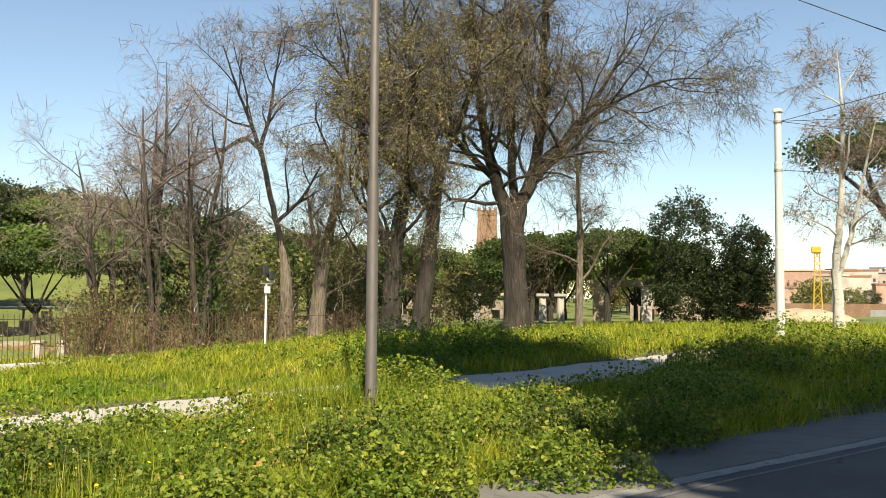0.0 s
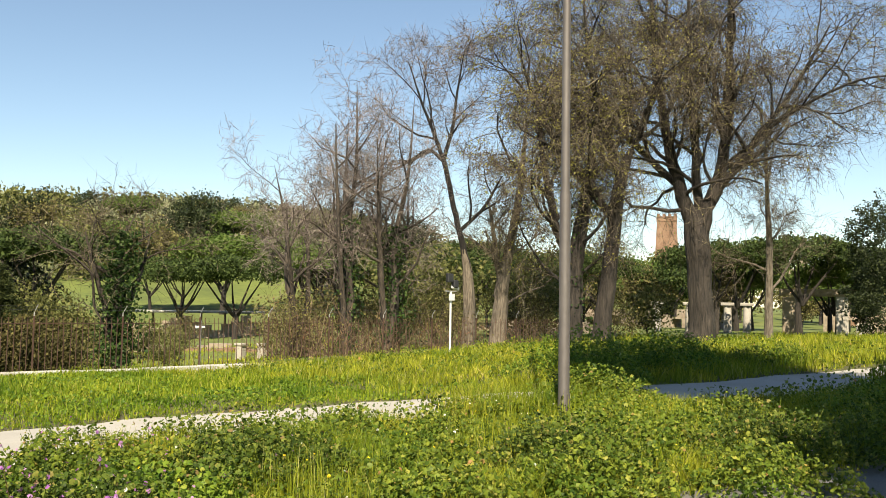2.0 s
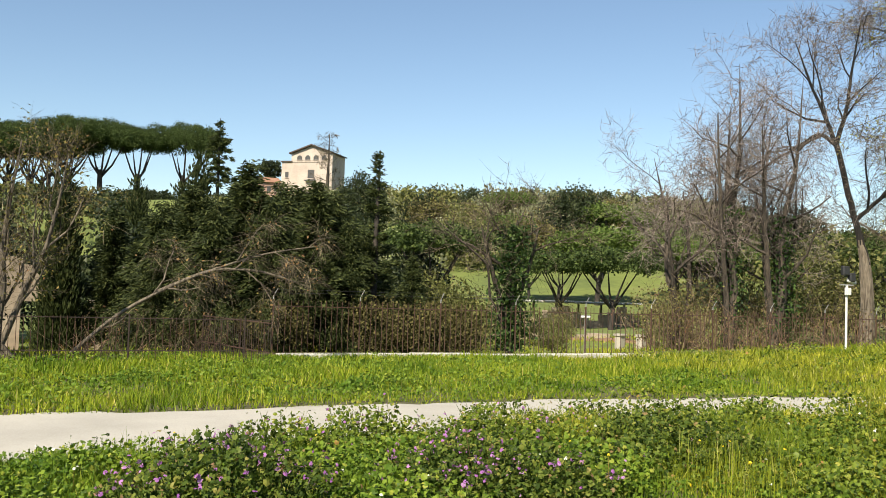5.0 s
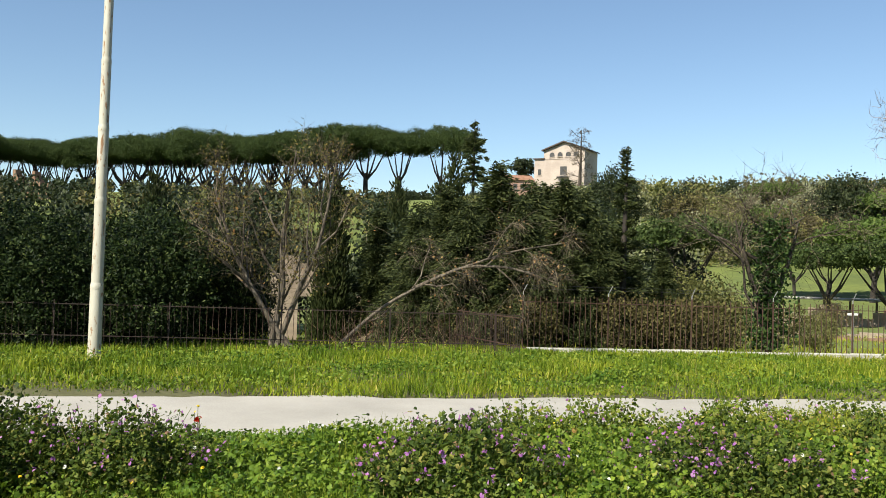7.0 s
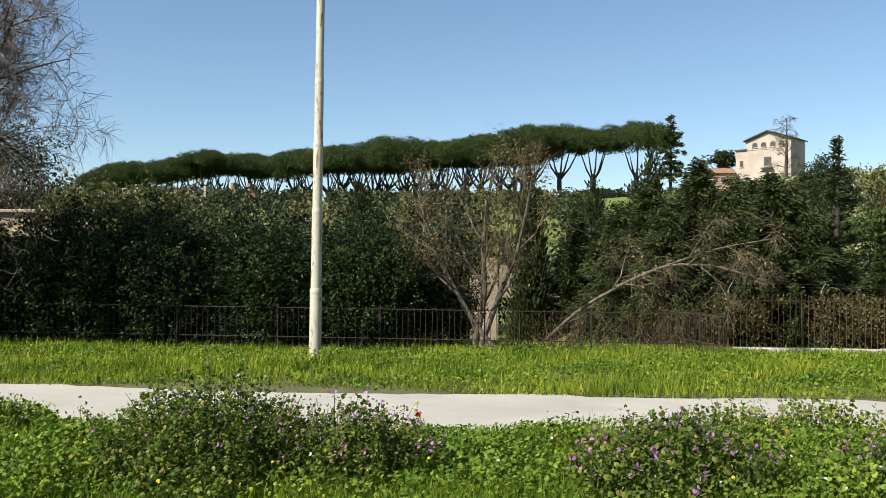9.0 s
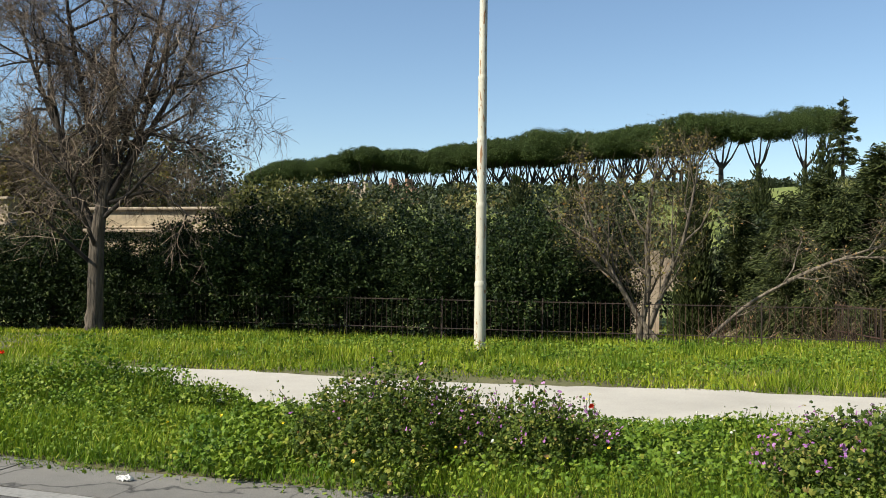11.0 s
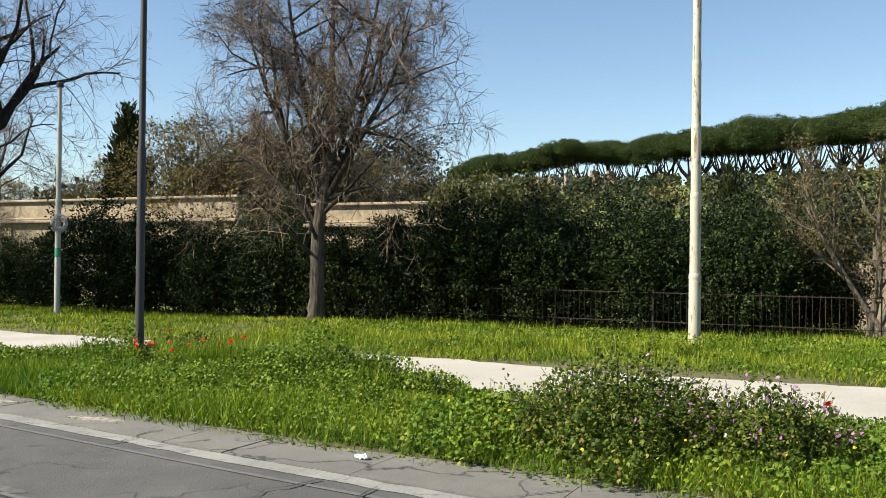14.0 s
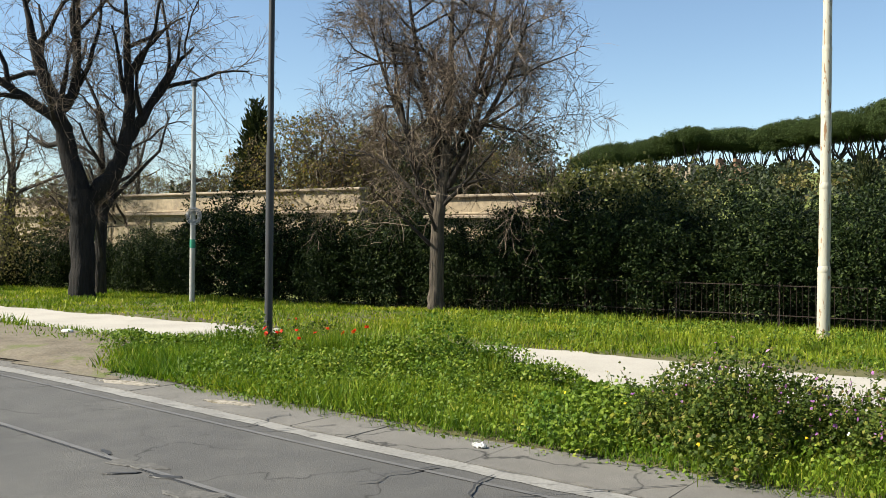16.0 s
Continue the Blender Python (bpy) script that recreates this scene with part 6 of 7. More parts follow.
pink = thing("outbuilding", "low pink building with a tiled roof below the villa", "house", (-254.8, 53.4, 22.8), 90)
part("wall", boxes((-5.0, 0, -5, 3.6, 7, 7.4)), M_PINKWALL, pink)
bm = bmesh.new()
v = [bm.verts.new(p) for p in ((-5.3, -.6, 7.405), (3.7, -.6, 7.405), (3.7, 4, 9.2), (-5.3, 4, 9.2), (-5.3, 7.4, 7.405), (3.7, 7.4, 7.405))]
for f in ((0, 1, 2, 3), (3, 2, 5, 4), (0, 3, 4), (1, 5, 2), (0, 4, 5, 1)):
    bm.faces.new([v[i] for i in f])
part("roof", bm, M_ROOF, pink)
for x in (-3.8, -1.8, .2, 2.2):
    window(pink, x, 0, 4.9, 1.1, 1.4)

# ochre boundary walls behind the hedge, parallel to the road
def cornice_wall(label, y0, y1, top, ledge, x=-27.0):
    ob = thing("boundary_wall", label, "wall", (x, y0, -.1))
    n = y1 - y0
    part("wall", boxes((-.6, 0, 0, 0, n, ledge)), M_OCHRE, ob)
    part("cornice", boxes((-.7, -.12, ledge + .003, .24, n + .12, ledge + .14), bevel=.03), M_RUIN, ob)
    part("moulding", boxes((-.65, -.06, ledge + .143, .13, n + .06, ledge + .24), bevel=.03), M_OCHRE, ob)
    part("attic", boxes((-.55, 0, ledge + .243, -.03, n, top - .12)), M_OCHRE, ob)
    part("coping", boxes((-.68, -.08, top - .117, .1, n + .08, top), bevel=.03), M_RUIN, ob)
    for k in range(int(n / 3) + 1):
        part("pilaster", boxes((0.002, k * 3.0, 0, .07, k * 3.0 + .45, ledge - .003)), M_OCHRE, ob)
    return ob


cornice_wall("long ochre boundary wall with a stone cornice", -62, -24.8, 4.15, 3.1)
cornice_wall("short ochre wall with a projecting cornice", -21.4, -14.6, 3.75, 2.85)

# building site and city beyond the road's end
site = thing("site_wall", "low red-brown site wall with metal hoarding", "wall", (-14, 118, -.3), 4, kind="structure")
part("wall", boxes((-30, 0, 0, 60, .5, 2.2)), M_BRICK, site)
part("hoarding", boxes((-4, -1.2, 0, 50, -1.1, 1.5)), M_GALV, site)
bank = thing("earth_bank", "pale heap of excavated earth", "mound", (*polar(12.2, 80), -.3), 0)
bm = bmesh.new()
bmesh.ops.create_icosphere(bm, subdivisions=4, radius=1, matrix=Matrix.Diagonal((4.6, 2.6, 1.7, 1)))
for v in bm.verts:
    v.co += Vector((0, 0, .25)) * noise.noise(v.co * .7)
part("heap", bm, M_SAND, bank, smooth=True)
crane = thing("crane", "yellow lattice crane mast on the building site", "crane", (-20.9, 103, -.3), 10)
crane.scale = (.8, .8, .9)
lat = []
for a, b in ((-.4, -.4), (.4, -.4), (.4, .4), (-.4, .4)):
    lat.append((np.array([(a * 1.5, b * 1.5, 0), (a * .7, b * .7, 8.5)]), np.array([.07, .06])))
for k in range(9):
    s0, s1 = 1.5 - .8 * k / 9, 1.5 - .8 * (k + 1) / 9
    for (a, b), (c, d) in (((-.4, -.4), (.4, -.4)), ((.4, -.4), (.4, .4)), ((.4, .4), (-.4, .4)), ((-.4, .4), (-.4, -.4))):
        lat.append((np.array([(a * s0, b * s0, k * 8.5 / 9), (c * s1, d * s1, (k + 1) * 8.5 / 9)]), np.array([.045, .045])))
part("mast", big_mesh("mast", *tubes(lat, 4), M_CRANE), M_CRANE, crane)
part("head", boxes((-.7, -.5, 8.3, .5, .5, 9.1), bevel=.1), M_CRANE, crane)
drill = thing("site_mast", "tall pale steel mast", "mast", (-19.4, 103.4, -.3))
part("mast", lathe([(.16, 0), (.12, 7.5)], 8), M_GALV, drill)

city_rng = np.random.default_rng(21)
for k in range(70):
    az, r = city_rng.uniform(0.5, 17), city_rng.uniform(430, 860)
    x, y = polar(az, r)
    w, d, h = city_rng.uniform(9, 18), city_rng.uniform(9, 14), r * city_rng.uniform(.022, .040)
    hb = thing("city_house", "distant pale apartment house with rows of windows", "house", (x, y, -1), az + city_rng.uniform(-25, 25), "distant houses")
    part("wall", boxes((-w / 2, -d / 2, 0, w / 2, d / 2, h)), (M_CITY, M_PINKWALL, M_STUCCO)[k % 3], hb)
    part("roof", boxes((-w / 2 - .4, -d / 2 - .4, h + .005, w / 2 + .4, d / 2 + .4, h + .7)), M_ROOF if k % 2 else M_CITY, hb)
    wm = None
    for fz in range(max(2, int(h / 3.2) - 4), int(h / 3.2)):
        for fx in range(int(w / 3)):
            if wm is None:
                wm = part("window", boxes((-.6, -.05, 0, .6, .05, 1.6)), M_SHUTTER, hb)
                o = wm
            else:
                o = part("window", wm.data, M_SHUTTER, hb)
            o.matrix_basis = pose(-w / 2 + 1.8 + 3 * fx, -d / 2 - .03, 3.2 * fz - 2)
for i in range(12):
    az = rep.uniform(1, 20)
    repeat(mixed[int(rep.choice([1, 2, 2]))], [(*polar(az, rep.uniform(150, 300)), None, rep.uniform(.6, 1.0))], rep)

# ---- grass, weeds and flowers ----
def blades(rng, x, y, h, w, bend=0.5):
    """Curved blades: five corners and three triangles each."""
    n = len(x)
    z = ground_z(x, y) - .01
    a = rng.uniform(0, 2 * np.pi, n)
    d = np.stack([np.cos(a), np.sin(a), 0 * a], 1)
    s = np.stack([-np.sin(a), np.cos(a), 0 * a], 1)
    b = np.stack([x, y, z], 1)
    k = (bend * rng.uniform(.2, 1.3, n) * h)[:, None]
    up = np.array([0, 0, 1.0])
    hh, ww = h[:, None], w[:, None]
    v = np.stack([b - s * ww / 2, b + s * ww / 2, b + d * k * .28 + up * hh * .58 - s * ww * .4, b + d * k * .28 + up * hh * .58 + s * ww * .4, b + d * k + up * hh * .95], 1).reshape(-1, 3)
    i = 5 * np.arange(n)[:, None]
    return v, [np.concatenate([i + np.array([0, 1, 3]), i + np.array([0, 3, 2]), i + np.array([2, 3, 4])])]


def verge_points(rng, n, x0, x1, y0, y1):
    x, y = rng.uniform(x0, x1, n), rng.uniform(y0, y1, n)
    keep = (x < edge_x(y) - .02 - .16 * rng.uniform(0, 1, n) ** 2) & ~((x > path_far(y) + .02 * rng.normal(size=n)) & (x < path_near(y) - .1 - .12 * np.abs(rng.normal(size=n))))
    along = np.clip(((x + 9.55) * .71 + (y + 12.3) * .70), 0, 2.4)
    keep &= np.hypot(x + 9.55 - .71 * along, y + 12.3 - .70 * along) > .14
    keep &= (bare_earth(x, y) < .12 * rng.normal(size=n)) | (x < path_near(y)) | ((rng.uniform(0, 1, n) < .05) & (x < -7.6))
    return x[keep], y[keep]


def short_blades(rng, x, y, h, w):
    """Short slanting blades of one triangle each, for the dense sward."""
    n = len(x)
    b = np.stack([x, y, ground_z(x, y) - .01], 1)
    a, g = rng.uniform(0, 2 * np.pi, n), rng.uniform(0, 2 * np.pi, n)
    s = np.stack([np.cos(g), np.sin(g), 0 * a], 1) * (w / 2)[:, None]
    lean = rng.uniform(.1, .8, n)
    tip = b + np.stack([np.cos(a) * lean * h, np.sin(a) * lean * h, h], 1)
    b[:, 2] += rng.uniform(0, .3, n) * h
    return np.stack([b - s, b + s, tip], 1).reshape(-1, 3), np.arange(3 * n).reshape(-1, 3)


grng = np.random.default_rng(101)


def low_by_path(x, y):
    """The growth beside the open stretch of the path is trodden low."""
    near = smooth01(1.6, .5, x - path_near(y)) * smooth01(-7.8, -6.4, y) * smooth01(-.2, -1.6, y)
    shaded = smooth01(3.2, 1.4, x - path_near(y)) * smooth01(13.2, 14.6, y) * smooth01(20.5, 19, y)
    rim = smooth01(1.3, .4, x - path_near(y)) * smooth01(-.4, .4, y) * smooth01(8.5, 6.5, y)
    return 1 - (.6 * near + .5 * shaded + .2 * rim) * (x > path_far(y))


def sward(zones, tall_zones):
    out = []
    for n, x0, x1, y0, y1, h0, h1 in zones:
        x, y = verge_points(grng, n, x0, x1, y0, y1)
        tall = 1 + .45 * wob(x, y, .9) + .3 * wob(x + 3, y, 2.3)
        tall = tall * low_by_path(x, y)
        far = np.hypot(x, y)
        out.append(short_blades(grng, x, y, grng.uniform(h0, h1, len(x)) * tall, np.clip(.0016 * far, .009, .05) * grng.uniform(.6, 1.4, len(x))))
    for n, x0, x1, y0, y1, h0, h1 in tall_zones:
        x, y = verge_points(grng, n, x0, x1, y0, y1)
        m = wob(x, y, 1.3) + .6 * wob(x + 7, y - 2, 3.1) > -.1
        x, y = x[m], y[m]
        v_, f_ = blades(grng, x, y, grng.uniform(h0, h1, len(x)) * low_by_path(x, y), np.clip(.0007 * np.hypot(x, y), .005, .02) * grng.uniform(.7, 1.3, len(x)), .35)
        out.append((v_, f_[0]))
    return join_np(*out)


v, f = sward([(95000, -12.5, -2.0, 4, 15, .10, .34), (42000, -13, 3, 15, 34, .2, .5), (34000, -24.3, -11.5, 12, 30, .1, .32), (18000, -26, 2, 30, 60, .2, .42), (16000, -45, -26, -6, 34, .1, .25)],
             [(16000, -9.8, -3, 4, 15, .3, .62), (7000, -12, 2, 15, 32, .35, .65), (6500, -10.2, -8.4, 8.6, 14.2, .42, .72), (5000, -8.2, -4.6, 19.5, 27, .5, .85), (5000, -24, -12, 12, 28, .2, .36)])
whole("grass", big_mesh("grass", v, f, M_GRASS), M_GRASS, "tall yellow-green spring grass beside the road", "grass", kind="stuff")
v, f = sward([(120000, -24.3, -11.5, -14, 12, .05, .16), (42000, -20.8, -11.5, -42, -14, .05, .15)], [(24000, -24, -12, -14, 12, .14, .36)])
whole("verge_grass", big_mesh("verge_grass", v, f, M_GRASSG), M_GRASSG, "fresh green grass strip behind the footpath", "grass", kind="stuff")
v, f = sward([(150000, -9.8, -4.4, -13, 4, .05, .19), (38000, -10.2, -5, -26, -13, .05, .2), (16000, -11, -5, -44, -24, .06, .22)], [(9000, -9.6, -4.6, -12, 4, .16, .34), (5000, -9.75, -7.0, -16, -12.9, .10, .2), (14000, -10.0, -8.2, -12.6, -7.2, .28, .5)])
whole("roadside_grass", big_mesh("roadside_grass", v, f, M_CLOVER), M_CLOVER, "short deep green grass at the road's edge", "grass", kind="stuff")


def weed_leaves(rng, c, size):
    """Rounded lobed leaves: a fan of five triangles, tilted towards the sky."""
    n = len(c)
    nrm = unit(rng.normal(size=(n, 3)) * .85 + np.array([.25, -.25, .9]))
    s = unit(np.cross(nrm, rng.normal(size=(n, 3))))
    t = np.cross(nrm, s)
    z = (size * rng.uniform(.6, 1.35, n))[:, None, None]
    ang = np.array([.3, 1.3, 2.3, 3.4, 4.6, 5.9])
    rad = np.array([.35, .5, .46, .5, .46, .52])
    ring_ = (s[:, None] * (np.cos(ang) * rad)[None, :, None] + t[:, None] * (np.sin(ang) * rad)[None, :, None]) * z
    drop = -nrm[:, None] * (rng.uniform(.02, .2, n)[:, None, None]) * z
    v = np.concatenate([c[:, None] * 1.0, c[:, None] + ring_ + drop], 1).reshape(-1, 3)
    i = 7 * np.arange(n)[:, None]
    f = np.concatenate([i + np.array([0, k, k + 1]) for k in range(1, 6)])
    return v, f


# low leafy weeds among the grass
def weed_bed(name, label, material, zones):
    wv = []
    for n, x0, x1, y0, y1, zt, sz in zones:
        x, y = verge_points(grng, n, x0, x1, y0, y1)
        m = wob(x, y, 1.1) + .6 * wob(x, y + 5, 2.7) > -.25
        x, y = x[m], y[m]
        zt_ = zt * (1 + .55 * wob(x, y, .8)) * (1 + .3 * wob(x, y + 2, 2.2)) * low_by_path(x, y)
        c = np.stack([x, y, ground_z(x, y) + grng.uniform(.15, 1.05, len(x)) * zt_], 1)
        wv.append(weed_leaves(grng, c, sz * 1.05))
    v, f = join_np(*wv)
    whole(name, big_mesh(name, v, f, material), material, label, "weeds", kind="stuff")


weed_bed("weeds", "tangled yellow-green weeds beside the road", M_WEED, [(38000, -9.9, -2, 4, 15, .46, .040), (26000, -9.8, 3, 15, 34, .6, .058), (12000, -24, -12, 14, 32, .34, .07), (9000, -10.2, -8.4, 8.6, 14.2, .62, .06), (13000, -8.4, -4.4, 19.5, 28, .8, .062)])
weed_bed("low_weeds", "low leafy green weeds mixed into the grass", M_WEEDG, [(56000, -10, -4, -12, 5, .22, .036), (36000, -24, -12.3, -14, 14, .17, .05), (9000, -11, -5.5, -24, -10, .2, .04), (12000, -9.6, -6.9, -16, -12.8, .17, .04), (11000, -10.0, -8.2, -12.4, -7.2, .44, .045)])


def mallow(label, x, y, rx_, ry_, h, n, seed, flowers, stalks=40, green=None, leaf=.046):
    """A mallow bush: stalks, broad leaves, and mauve flowers towards the top."""
    rng = np.random.default_rng(seed)
    ob = thing("mallow_bush", label, "bush", (x, y, gz(x, y)), 0, "mallow bushes")
    st = []
    for k in range(stalks):
        a, q = rng.uniform(0, 6.28), math.sqrt(rng.uniform(0, 1))
        bx_, by_ = rx_ * q * math.cos(a), ry_ * q * math.sin(a)
        top_ = h * (1.1 - .5 * q * q) * rng.uniform(.65, 1.15)
        st.append((np.array([(bx_ * .7, by_ * .7, 0), (bx_ * .9, by_ * .9, top_ * .5), (bx_ * 1.1 + .05 * rng.normal(), by_ * 1.1 + .05 * rng.normal(), top_)]), np.array([.006, .004, .0025])))
    tagged(part("stalk_tangle", big_mesh("stalks", *tubes(st, 3), green or M_MALLOW), green or M_MALLOW, ob), kind="stuff")
    a, q = rng.uniform(0, 6.28, n), np.sqrt(rng.uniform(0, 1, n))
    lump = 1 + .2 * np.sin(3 * a + seed) + .15 * np.sin(5 * a)
    zz = h * (1 - .75 * q * q) * rng.uniform(.12, 1, n) ** .7 * (1 + .2 * np.sin(7 * a + 3 * q))
    c = np.stack([rx_ * q * lump * np.cos(a), ry_ * q * lump * np.sin(a), zz], 1)
    i_, w_ = rng.integers(0, stalks, n // 3), rng.uniform(0, 1, n // 3)[:, None]
    ends = np.array([p[1:] for p, r in st])[i_]
    c = np.concatenate([c, ends[:, 0] * (1 - w_) + ends[:, 1] * w_ + rng.normal(size=(n // 3, 3)) * .035])
    part("foliage", big_mesh("foliage", *weed_leaves(rng, c, np.concatenate([np.full(n, leaf), np.full(n // 3, leaf * .7)])), green or M_MALLOW), green or M_MALLOW, ob)
    if flowers:
        k = rng.integers(0, stalks, flowers)
        u = rng.uniform(.55, 1, flowers)
        c = np.array([st[i][0][1] * (1 - w) + st[i][0][2] * w for i, w in zip(k, u)]) + rng.normal(size=(flowers, 3)) * .02
        tagged(part("blossom", big_mesh("blossom", *weed_leaves(rng, c, .034), M_MAUVE), M_MAUVE, ob, "small mauve flowers"), kind="stuff")
    return ob


mallow("large leafy mallow bush at the road's edge", -6.45, -3.75, 1.0, .95, .82, 9000, 1, 90, 90, None, .040)
mallow("smaller mallow bush with brown stalks", -6.55, -2.55, .65, .7, .62, 4200, 2, 170, 80, None, .038)
mallow("mallow bush with mauve flowers at the road's edge", -6.3, .05, .85, .8, .62, 4600, 3, 260, 80)
mallow("leafy mallow bush with pale mauve flowers", -6.6, 2.3, .9, 1.0, .52, 4200, 4, 240, 80)
mallow("leafy weed clump near the path", -7.5, 4.7, 1.1, 1.0, .55, 4200, 5, 16, 40)
mallow("leafy weed clump at the road's edge", -5.8, 7.2, .9, .9, .6, 3600, 6, 0, 40)
mallow("leafy weed clump at the road's edge", -4.8, 9.9, .9, 1.2, .62, 3600, 7, 6, 40)
mallow("leafy weed clump in the shade", -4.9, 14.5, 1.4, 2.0, .7, 4600, 8, 0, 40, M_WEEDG, .05)
mallow("tall lush green clump behind the lamp post", -12.6, 17.2, 1.5, 1.5, 1.2, 5200, 9, 0, 40, M_WEEDG, .06)
mallow("tall green clump behind the footpath", -13.2, 21.5, 2.0, 1.6, .95, 4600, 10, 0, 40, M_WEEDG, .065)
mallow("leafy clump around the dark lamp post", -9.2, -11.0, .55, .6, .46, 2600, 11, 20, 50)
mallow("low clump of brown-stalked weeds in the grass", -10.0, -9.4, .4, .5, .36, 1100, 12, 30, 50)

for k, (x, y, r_, h_, n_) in enumerate([(-8.4, 5.7, .8, .42, 1700), (-7.6, 7.4, .7, .45, 1500), (-4.9, 6.5, .8, .5, 1700), (-5.6, 9.0, .7, .5, 1500), (-6.6, 8.6, .6, .42, 1200), (-4.1, 8.4, .8, .55, 1700), (-6.4, 6.0, .7, .4, 1300), (-9.3, 7.4, .6, .4, 1100), (-4.2, 11.3, .8, .55, 1500), (-6.2, 11.6, .9, .5, 1500), (-7.2, 10.0, .6, .4, 1000), (-5.4, 5.2, .7, .4, 1300),
                                        (-11.2, 24.0, 1.2, .6, 1500), (-8.9, 12.6, .8, .55, 1400), (-6.4, 22.0, 1.4, .8, 1800), (-4.6, 25.0, 1.5, .8, 1700), (-15.3, 25.0, 1.5, .7, 1700)]):
    mallow("bright leafy weed clump in the tall grass", x, y, r_, r_ * 1.1, h_, int(n_ * 1.35), 40 + k, 0, 22, M_WEED, .05 if y < 20 else .062)
for k, (x, y, r_, h_, n_) in enumerate([(-7.2, -2.3, .5, .34, 900), (-6.7, -1.4, .6, .36, 1100), (-7.9, -.7, .45, .3, 700), (-7.6, .9, .6, .36, 1000), (-7.7, 1.8, .5, .34, 800), (-5.9, 1.2, .55, .42, 1000), (-6.9, 3.4, .7, .4, 1200), (-7.5, -5.4, .6, .34, 900), (-6.7, -5.2, .5, .4, 900), (-5.9, -4.9, .45, .36, 800), (-8.7, -9.9, .5, .32, 800), (-8.2, -13.2, .7, .2, 1200), (-15.4, -3.2, .6, .26, 600), (-16.6, .4, .5, .24, 500), (-14.8, 4.2, .7, .28, 700), (-18.5, -8.0, .6, .3, 600)]):
    mallow("low green weed clump beside the footpath", x, y, r_, r_ * 1.1, h_, n_, 60 + k, 0, 16, M_WEEDG, .05)

for k, (x, y, r_, h_, n_) in enumerate([(-8.9, 2.0, .6, .52, 1300), (-9.3, 3.7, .6, .5, 1300), (-9.6, 5.1, .5, .42, 1000), (-8.4, 1.0, .6, .46, 1300), (-8.7, 3.2, .6, .46, 1300), (-8.9, 5.6, .6, .45, 1200), (-8.1, 3.9, .7, .45, 1300)]):
    mallow("leafy weed clump leaning over the footpath with a few mauve flowers", x, y, r_, r_ * 1.1, h_, n_, 110 + k, 26, 30, M_WEED, .044)
for k, (x, y, r_, h_) in enumerate([(-9.3, -9.9, .6, .34), (-8.5, -8.9, .7, .32), (-9.1, -8.0, .6, .32), (-8.1, -7.7, .6, .3), (-7.7, -9.4, .6, .28), (-9.9, -8.7, .5, .32), (-8.8, -6.9, .5, .28), (-7.3, -7.0, .6, .28), (-7.0, -8.3, .5, .24), (-8.3, -10.6, .5, .26)]):
    mallow("low leafy green clump in the roadside grass", x, y, r_, r_ * 1.1, h_, 1500, 140 + k, 0, 14, M_WEEDG, .042)
mallow("low green weed clump behind the dark lamp post", -9.9, -12.2, .6, .7, .34, 1700, 90, 0, 20, M_WEEDG, .05)

# scattered small flowers
def scatter_flowers(name, label, material, pts, size, seed):
    rng = np.random.default_rng(seed)
    x, y = np.array([p[0] for p in pts]), np.array([p[1] for p in pts])
    z = ground_z(x, y) + np.array([p[2] for p in pts])
    c = np.stack([x, y, z], 1)
    st = [(np.array([(a, b, float(ground_z(a, b))), (a, b, h)]), np.array([.004, .003])) for a, b, h in c]
    ob = thing(name, label, "flowers", (0, 0, 0), kind="stuff")
    part("stems", big_mesh("stems", *tubes(st, 3), M_WEED), M_WEED, ob)
    part("petals", big_mesh("petals", *weed_leaves(rng, np.repeat(c, 2, 0), size), material), material, ob)


fr_ = np.random.default_rng(9)
pop = [(-8.2 + fr_.normal() * .5, -10.4 + fr_.normal() * .45, fr_.uniform(.36, .48)) for _ in range(11)] + [(-8.0, -2.15, .3), (-10.4, -12.6, .42), (-10.3, -12.7, .40)]
scatter_flowers("poppies", "red poppies in the grass", M_RED, pop, .075, 1)
scatter_flowers("yellow_flowers", "small yellow daisies among the weeds", M_YELLOW, [(fr_.uniform(-8.8, -5), fr_.uniform(-6, 13), fr_.uniform(.25, .42)) for _ in range(38)], .026, 2)
scatter_flowers("white_flowers", "small white daisies among the weeds", M_PETALW, [(fr_.uniform(-8.8, -5), fr_.uniform(-4, 12), fr_.uniform(.25, .42)) for _ in range(70)], .026, 3)

# litter at the road's edge
lit = bmesh.new()
bmesh.ops.create_icosphere(lit, subdivisions=3, radius=1, matrix=Matrix.Translation((-5.24, -5.6, .03)) @ Matrix.Diagonal((.04, .07, .016, 1)))
for v_ in lit.verts:
    v_.co += v_.normal * .03 * noise.noise(v_.co * 40) + Vector((0, 0, .02)) * noise.noise(v_.co * 70)
whole("crumpled_paper", lit, M_LITTER, "crumpled white paper lying at the verge", "litter")
for x, y in ((-8.5, -16.45),):
    s_ = bmesh.new()
    bmesh.ops.create_icosphere(s_, subdivisions=2, radius=1, matrix=Matrix.Translation((x, y, .12)) @ Matrix.Diagonal((.10, .13, .045, 1)))
    whole("stone", s_, M_LITTER, "white stone on the trodden earth", "stone")

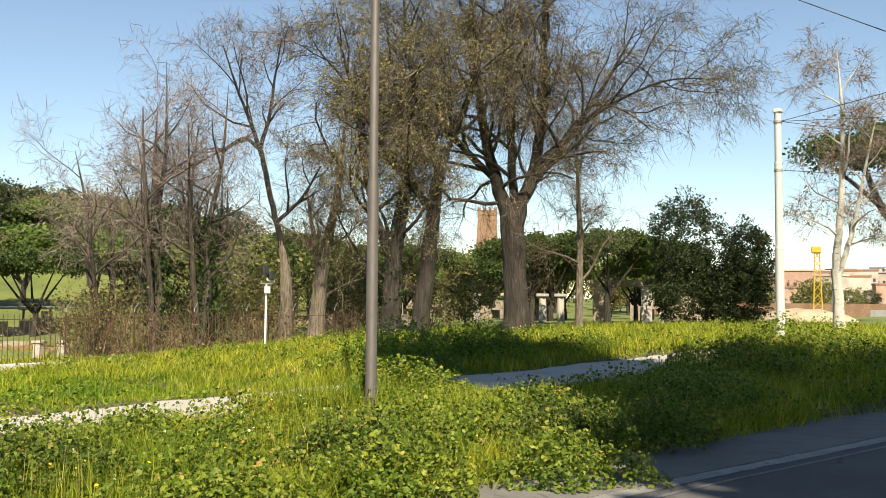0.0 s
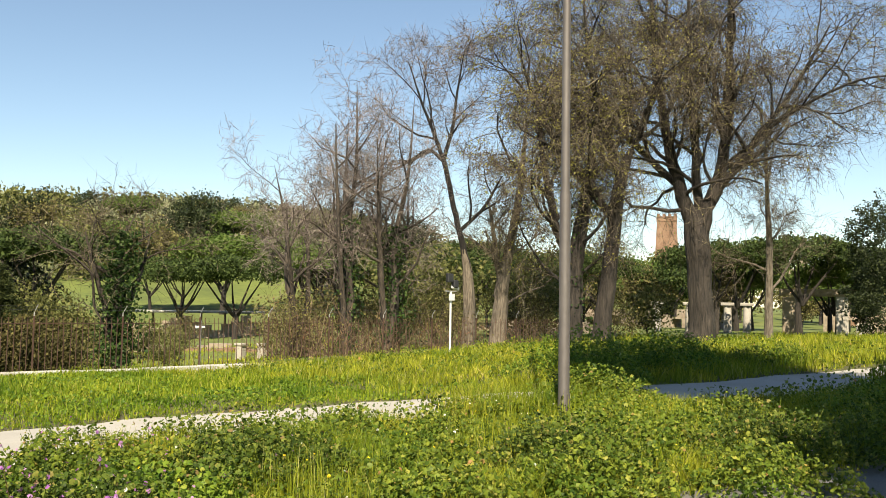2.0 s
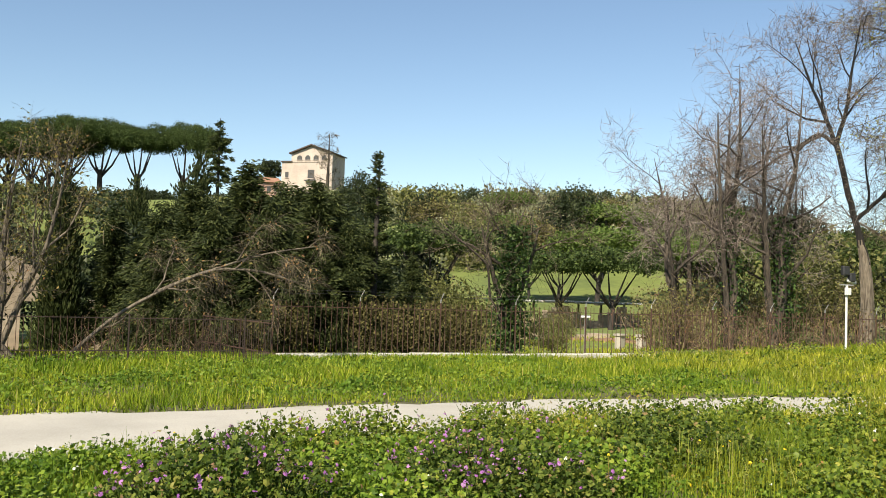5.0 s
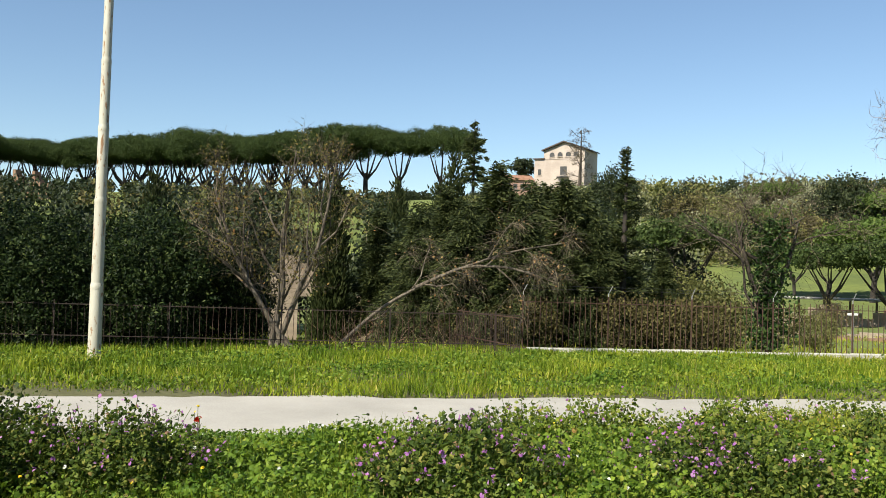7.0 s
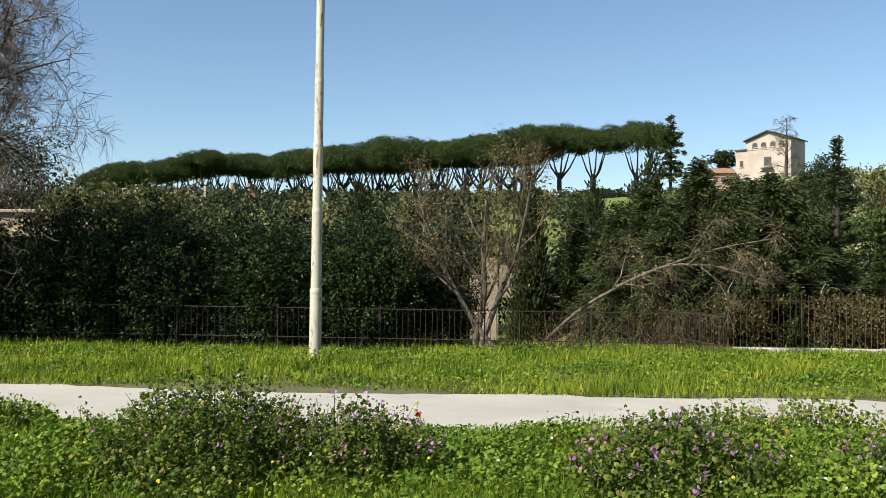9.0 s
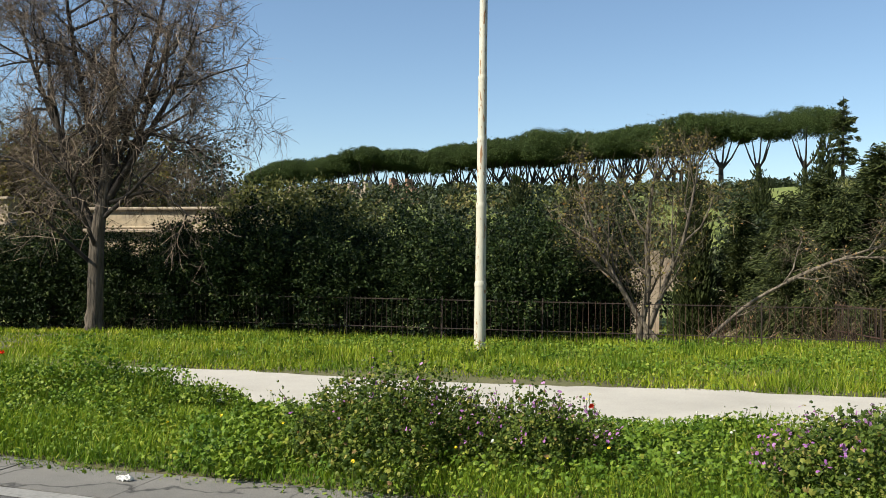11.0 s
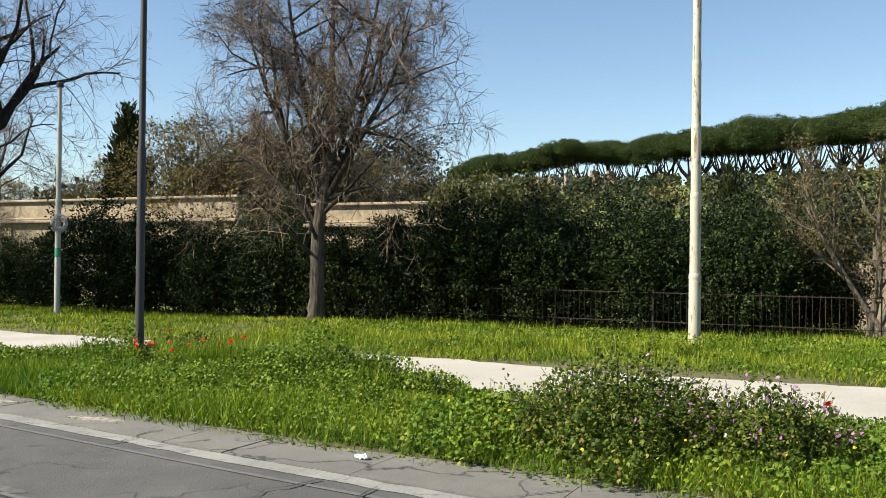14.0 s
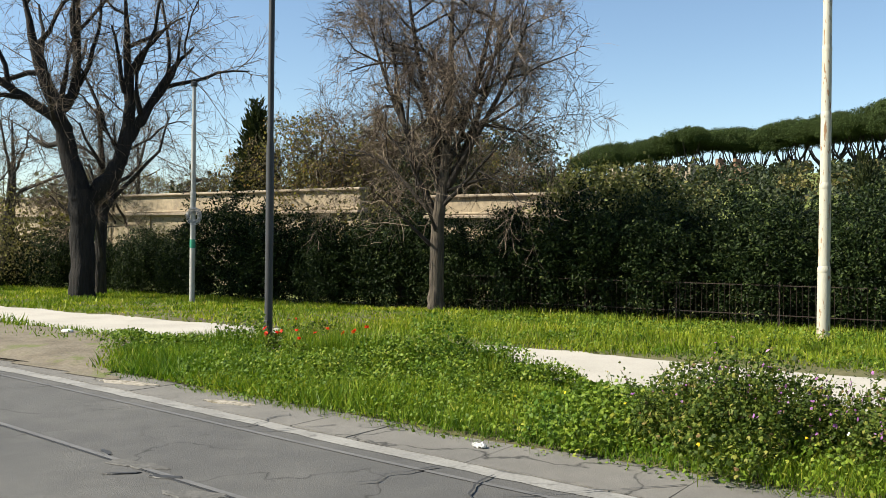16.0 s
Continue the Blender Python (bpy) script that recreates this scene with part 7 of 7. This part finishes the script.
# pale broken concrete where the verge has worn away, and along the rail
patch_rng = np.random.default_rng(33)
M_CRUMB = solid("crumbled_concrete", [(0.3, (0.30, 0.27, 0.22)), (0.6, (0.44, 0.40, 0.34)), (0.8, (0.34, 0.30, 0.24))], 6.0, 0.95, fine=60, fine_amt=0.5, bump=0.6, bump_scale=40, spots=(9.0, 0.52, 0.6, (0.16, 0.14, 0.10)))
M_BROKEN = solid("broken_rail_slab", [(0.3, (0.085, 0.083, 0.080)), (0.7, (0.145, 0.141, 0.134))], 7.0, 0.9, fine=40, fine_amt=0.5, bump=0.5, bump_scale=30)
for x, y, lx_, ly_, turn_, mat_ in [(-5.70, -11.0, .12, .46, .1, M_CRUMB), (-5.47, -8.95, .075, .38, .1, M_CRUMB), (-6.08, -14.1, .10, .4, .1, M_CRUMB), (-3.1, -7.45, .10, .26, .12, M_BROKEN), (-2.78, -6.4, .10, .24, .2, M_BROKEN), (-2.98, -6.95, .035, .16, .4, M_WIRE), (-3.22, -8.0, .03, .13, -.3, M_WIRE), (-2.86, -7.3, .025, .12, .8, M_WIRE)]:
    bm = bmesh.new()
    ph_ = patch_rng.uniform(0, 6.28, 4)
    outer = []
    for a in np.linspace(0, 2 * math.pi, 40, endpoint=False):
        w_ = 1 + .16 * math.sin(2 * a + ph_[0]) + .12 * math.sin(5 * a + ph_[1]) + .07 * math.sin(9 * a + ph_[2]) + .05 * patch_rng.normal()
        u_, v_ = lx_ * w_ * math.cos(a), ly_ * w_ * math.sin(a)
        outer.append((x + u_ * math.cos(turn_) - v_ * math.sin(turn_), y + u_ * math.sin(turn_) + v_ * math.cos(turn_)))
    top_ring = [bm.verts.new((x + (p - x) * .9, y + (q - y) * .94, .019 if mat_ is M_CRUMB else .011)) for p, q in outer]
    low_ring = [bm.verts.new((p, q, .003)) for p, q in outer]
    bm.faces.new(top_ring)
    for i in range(40):
        bm.faces.new((top_ring[i], low_ring[i], low_ring[(i + 1) % 40], top_ring[(i + 1) % 40]))
    part("worn_patch", bm, mat_, road, "dark crumbled hole" if mat_ is M_WIRE else "pale broken concrete patch")
    if mat_ is not M_CRUMB:
        continue
    bm = bmesh.new()
    for k in range(26):
        p, q = outer[patch_rng.integers(0, 40)]
        g_ = patch_rng.uniform(.75, 1.3)
        bmesh.ops.create_icosphere(bm, subdivisions=1, radius=patch_rng.uniform(.005, .014), matrix=Matrix.Translation((x + (p - x) * g_, y + (q - y) * g_, .018)) @ Matrix.Diagonal((1.2, 1, .5, 1)))
    tagged(part("crumbs", bm, mat_, road, "loose crumbs of concrete"), kind="stuff")

# concrete edging slabs of the road
slab_rng = np.random.default_rng(6)
for k in range(42):
    y0 = -30 + 1.3 * k + (.35 * math.sin(2.3 * k))
    y1 = -30 + 1.3 * (k + 1) + (.35 * math.sin(2.3 * (k + 1))) - slab_rng.uniform(.006, .016)
    bm = bmesh.new()
    e0, e1 = float(edge_x(y0)), float(edge_x(y1))
    l0, l1 = float(line_x(y0)) - .01, float(line_x(y1)) - .01
    h = .008 + slab_rng.uniform(0, .006)
    vs_ = [bm.verts.new(p) for p in ((e0 - .32, y0, h), (l0, y0 + slab_rng.uniform(-.008, .008), h), (l1, y1, h), (e1 - .32, y1, h), (e0 - .32, y0, -.05), (l0, y0, -.05), (l1, y1, -.05), (e1 - .32, y1, -.05))]
    for f_ in ((0, 1, 2, 3), (0, 4, 5, 1), (1, 5, 6, 2), (2, 6, 7, 3), (3, 7, 4, 0)):
        bm.faces.new([vs_[i] for i in f_])
    part("edging_slab", bm, M_CONC, road)
# cracks across the edging and the asphalt
for k in range(24):
    y = -15 + k * 1.15 + slab_rng.uniform(-.4, .4)
    n_ = 9
    x0 = float(edge_x(y)) + slab_rng.uniform(-.05, .9)
    dx_, dy_ = slab_rng.uniform(.06, .16), slab_rng.uniform(-.14, .05)
    xs_ = x0 + np.arange(n_) * dx_ + slab_rng.normal(size=n_) * .02
    ys_ = y + np.arange(n_) * dy_ + slab_rng.normal(size=n_) * .03
    w_ = .008 * slab_rng.uniform(.1, 1.5, n_)
    v = np.concatenate([np.stack([xs_, ys_ - w_, 0 * xs_ + .019], 1), np.stack([xs_, ys_ + w_, 0 * xs_ + .019], 1)])
    i_ = np.arange(n_ - 1)
    part("crack", big_mesh("crack", v, np.stack([i_, i_ + 1, i_ + n_ + 1, i_ + n_], 1), M_WIRE), M_WIRE, road)
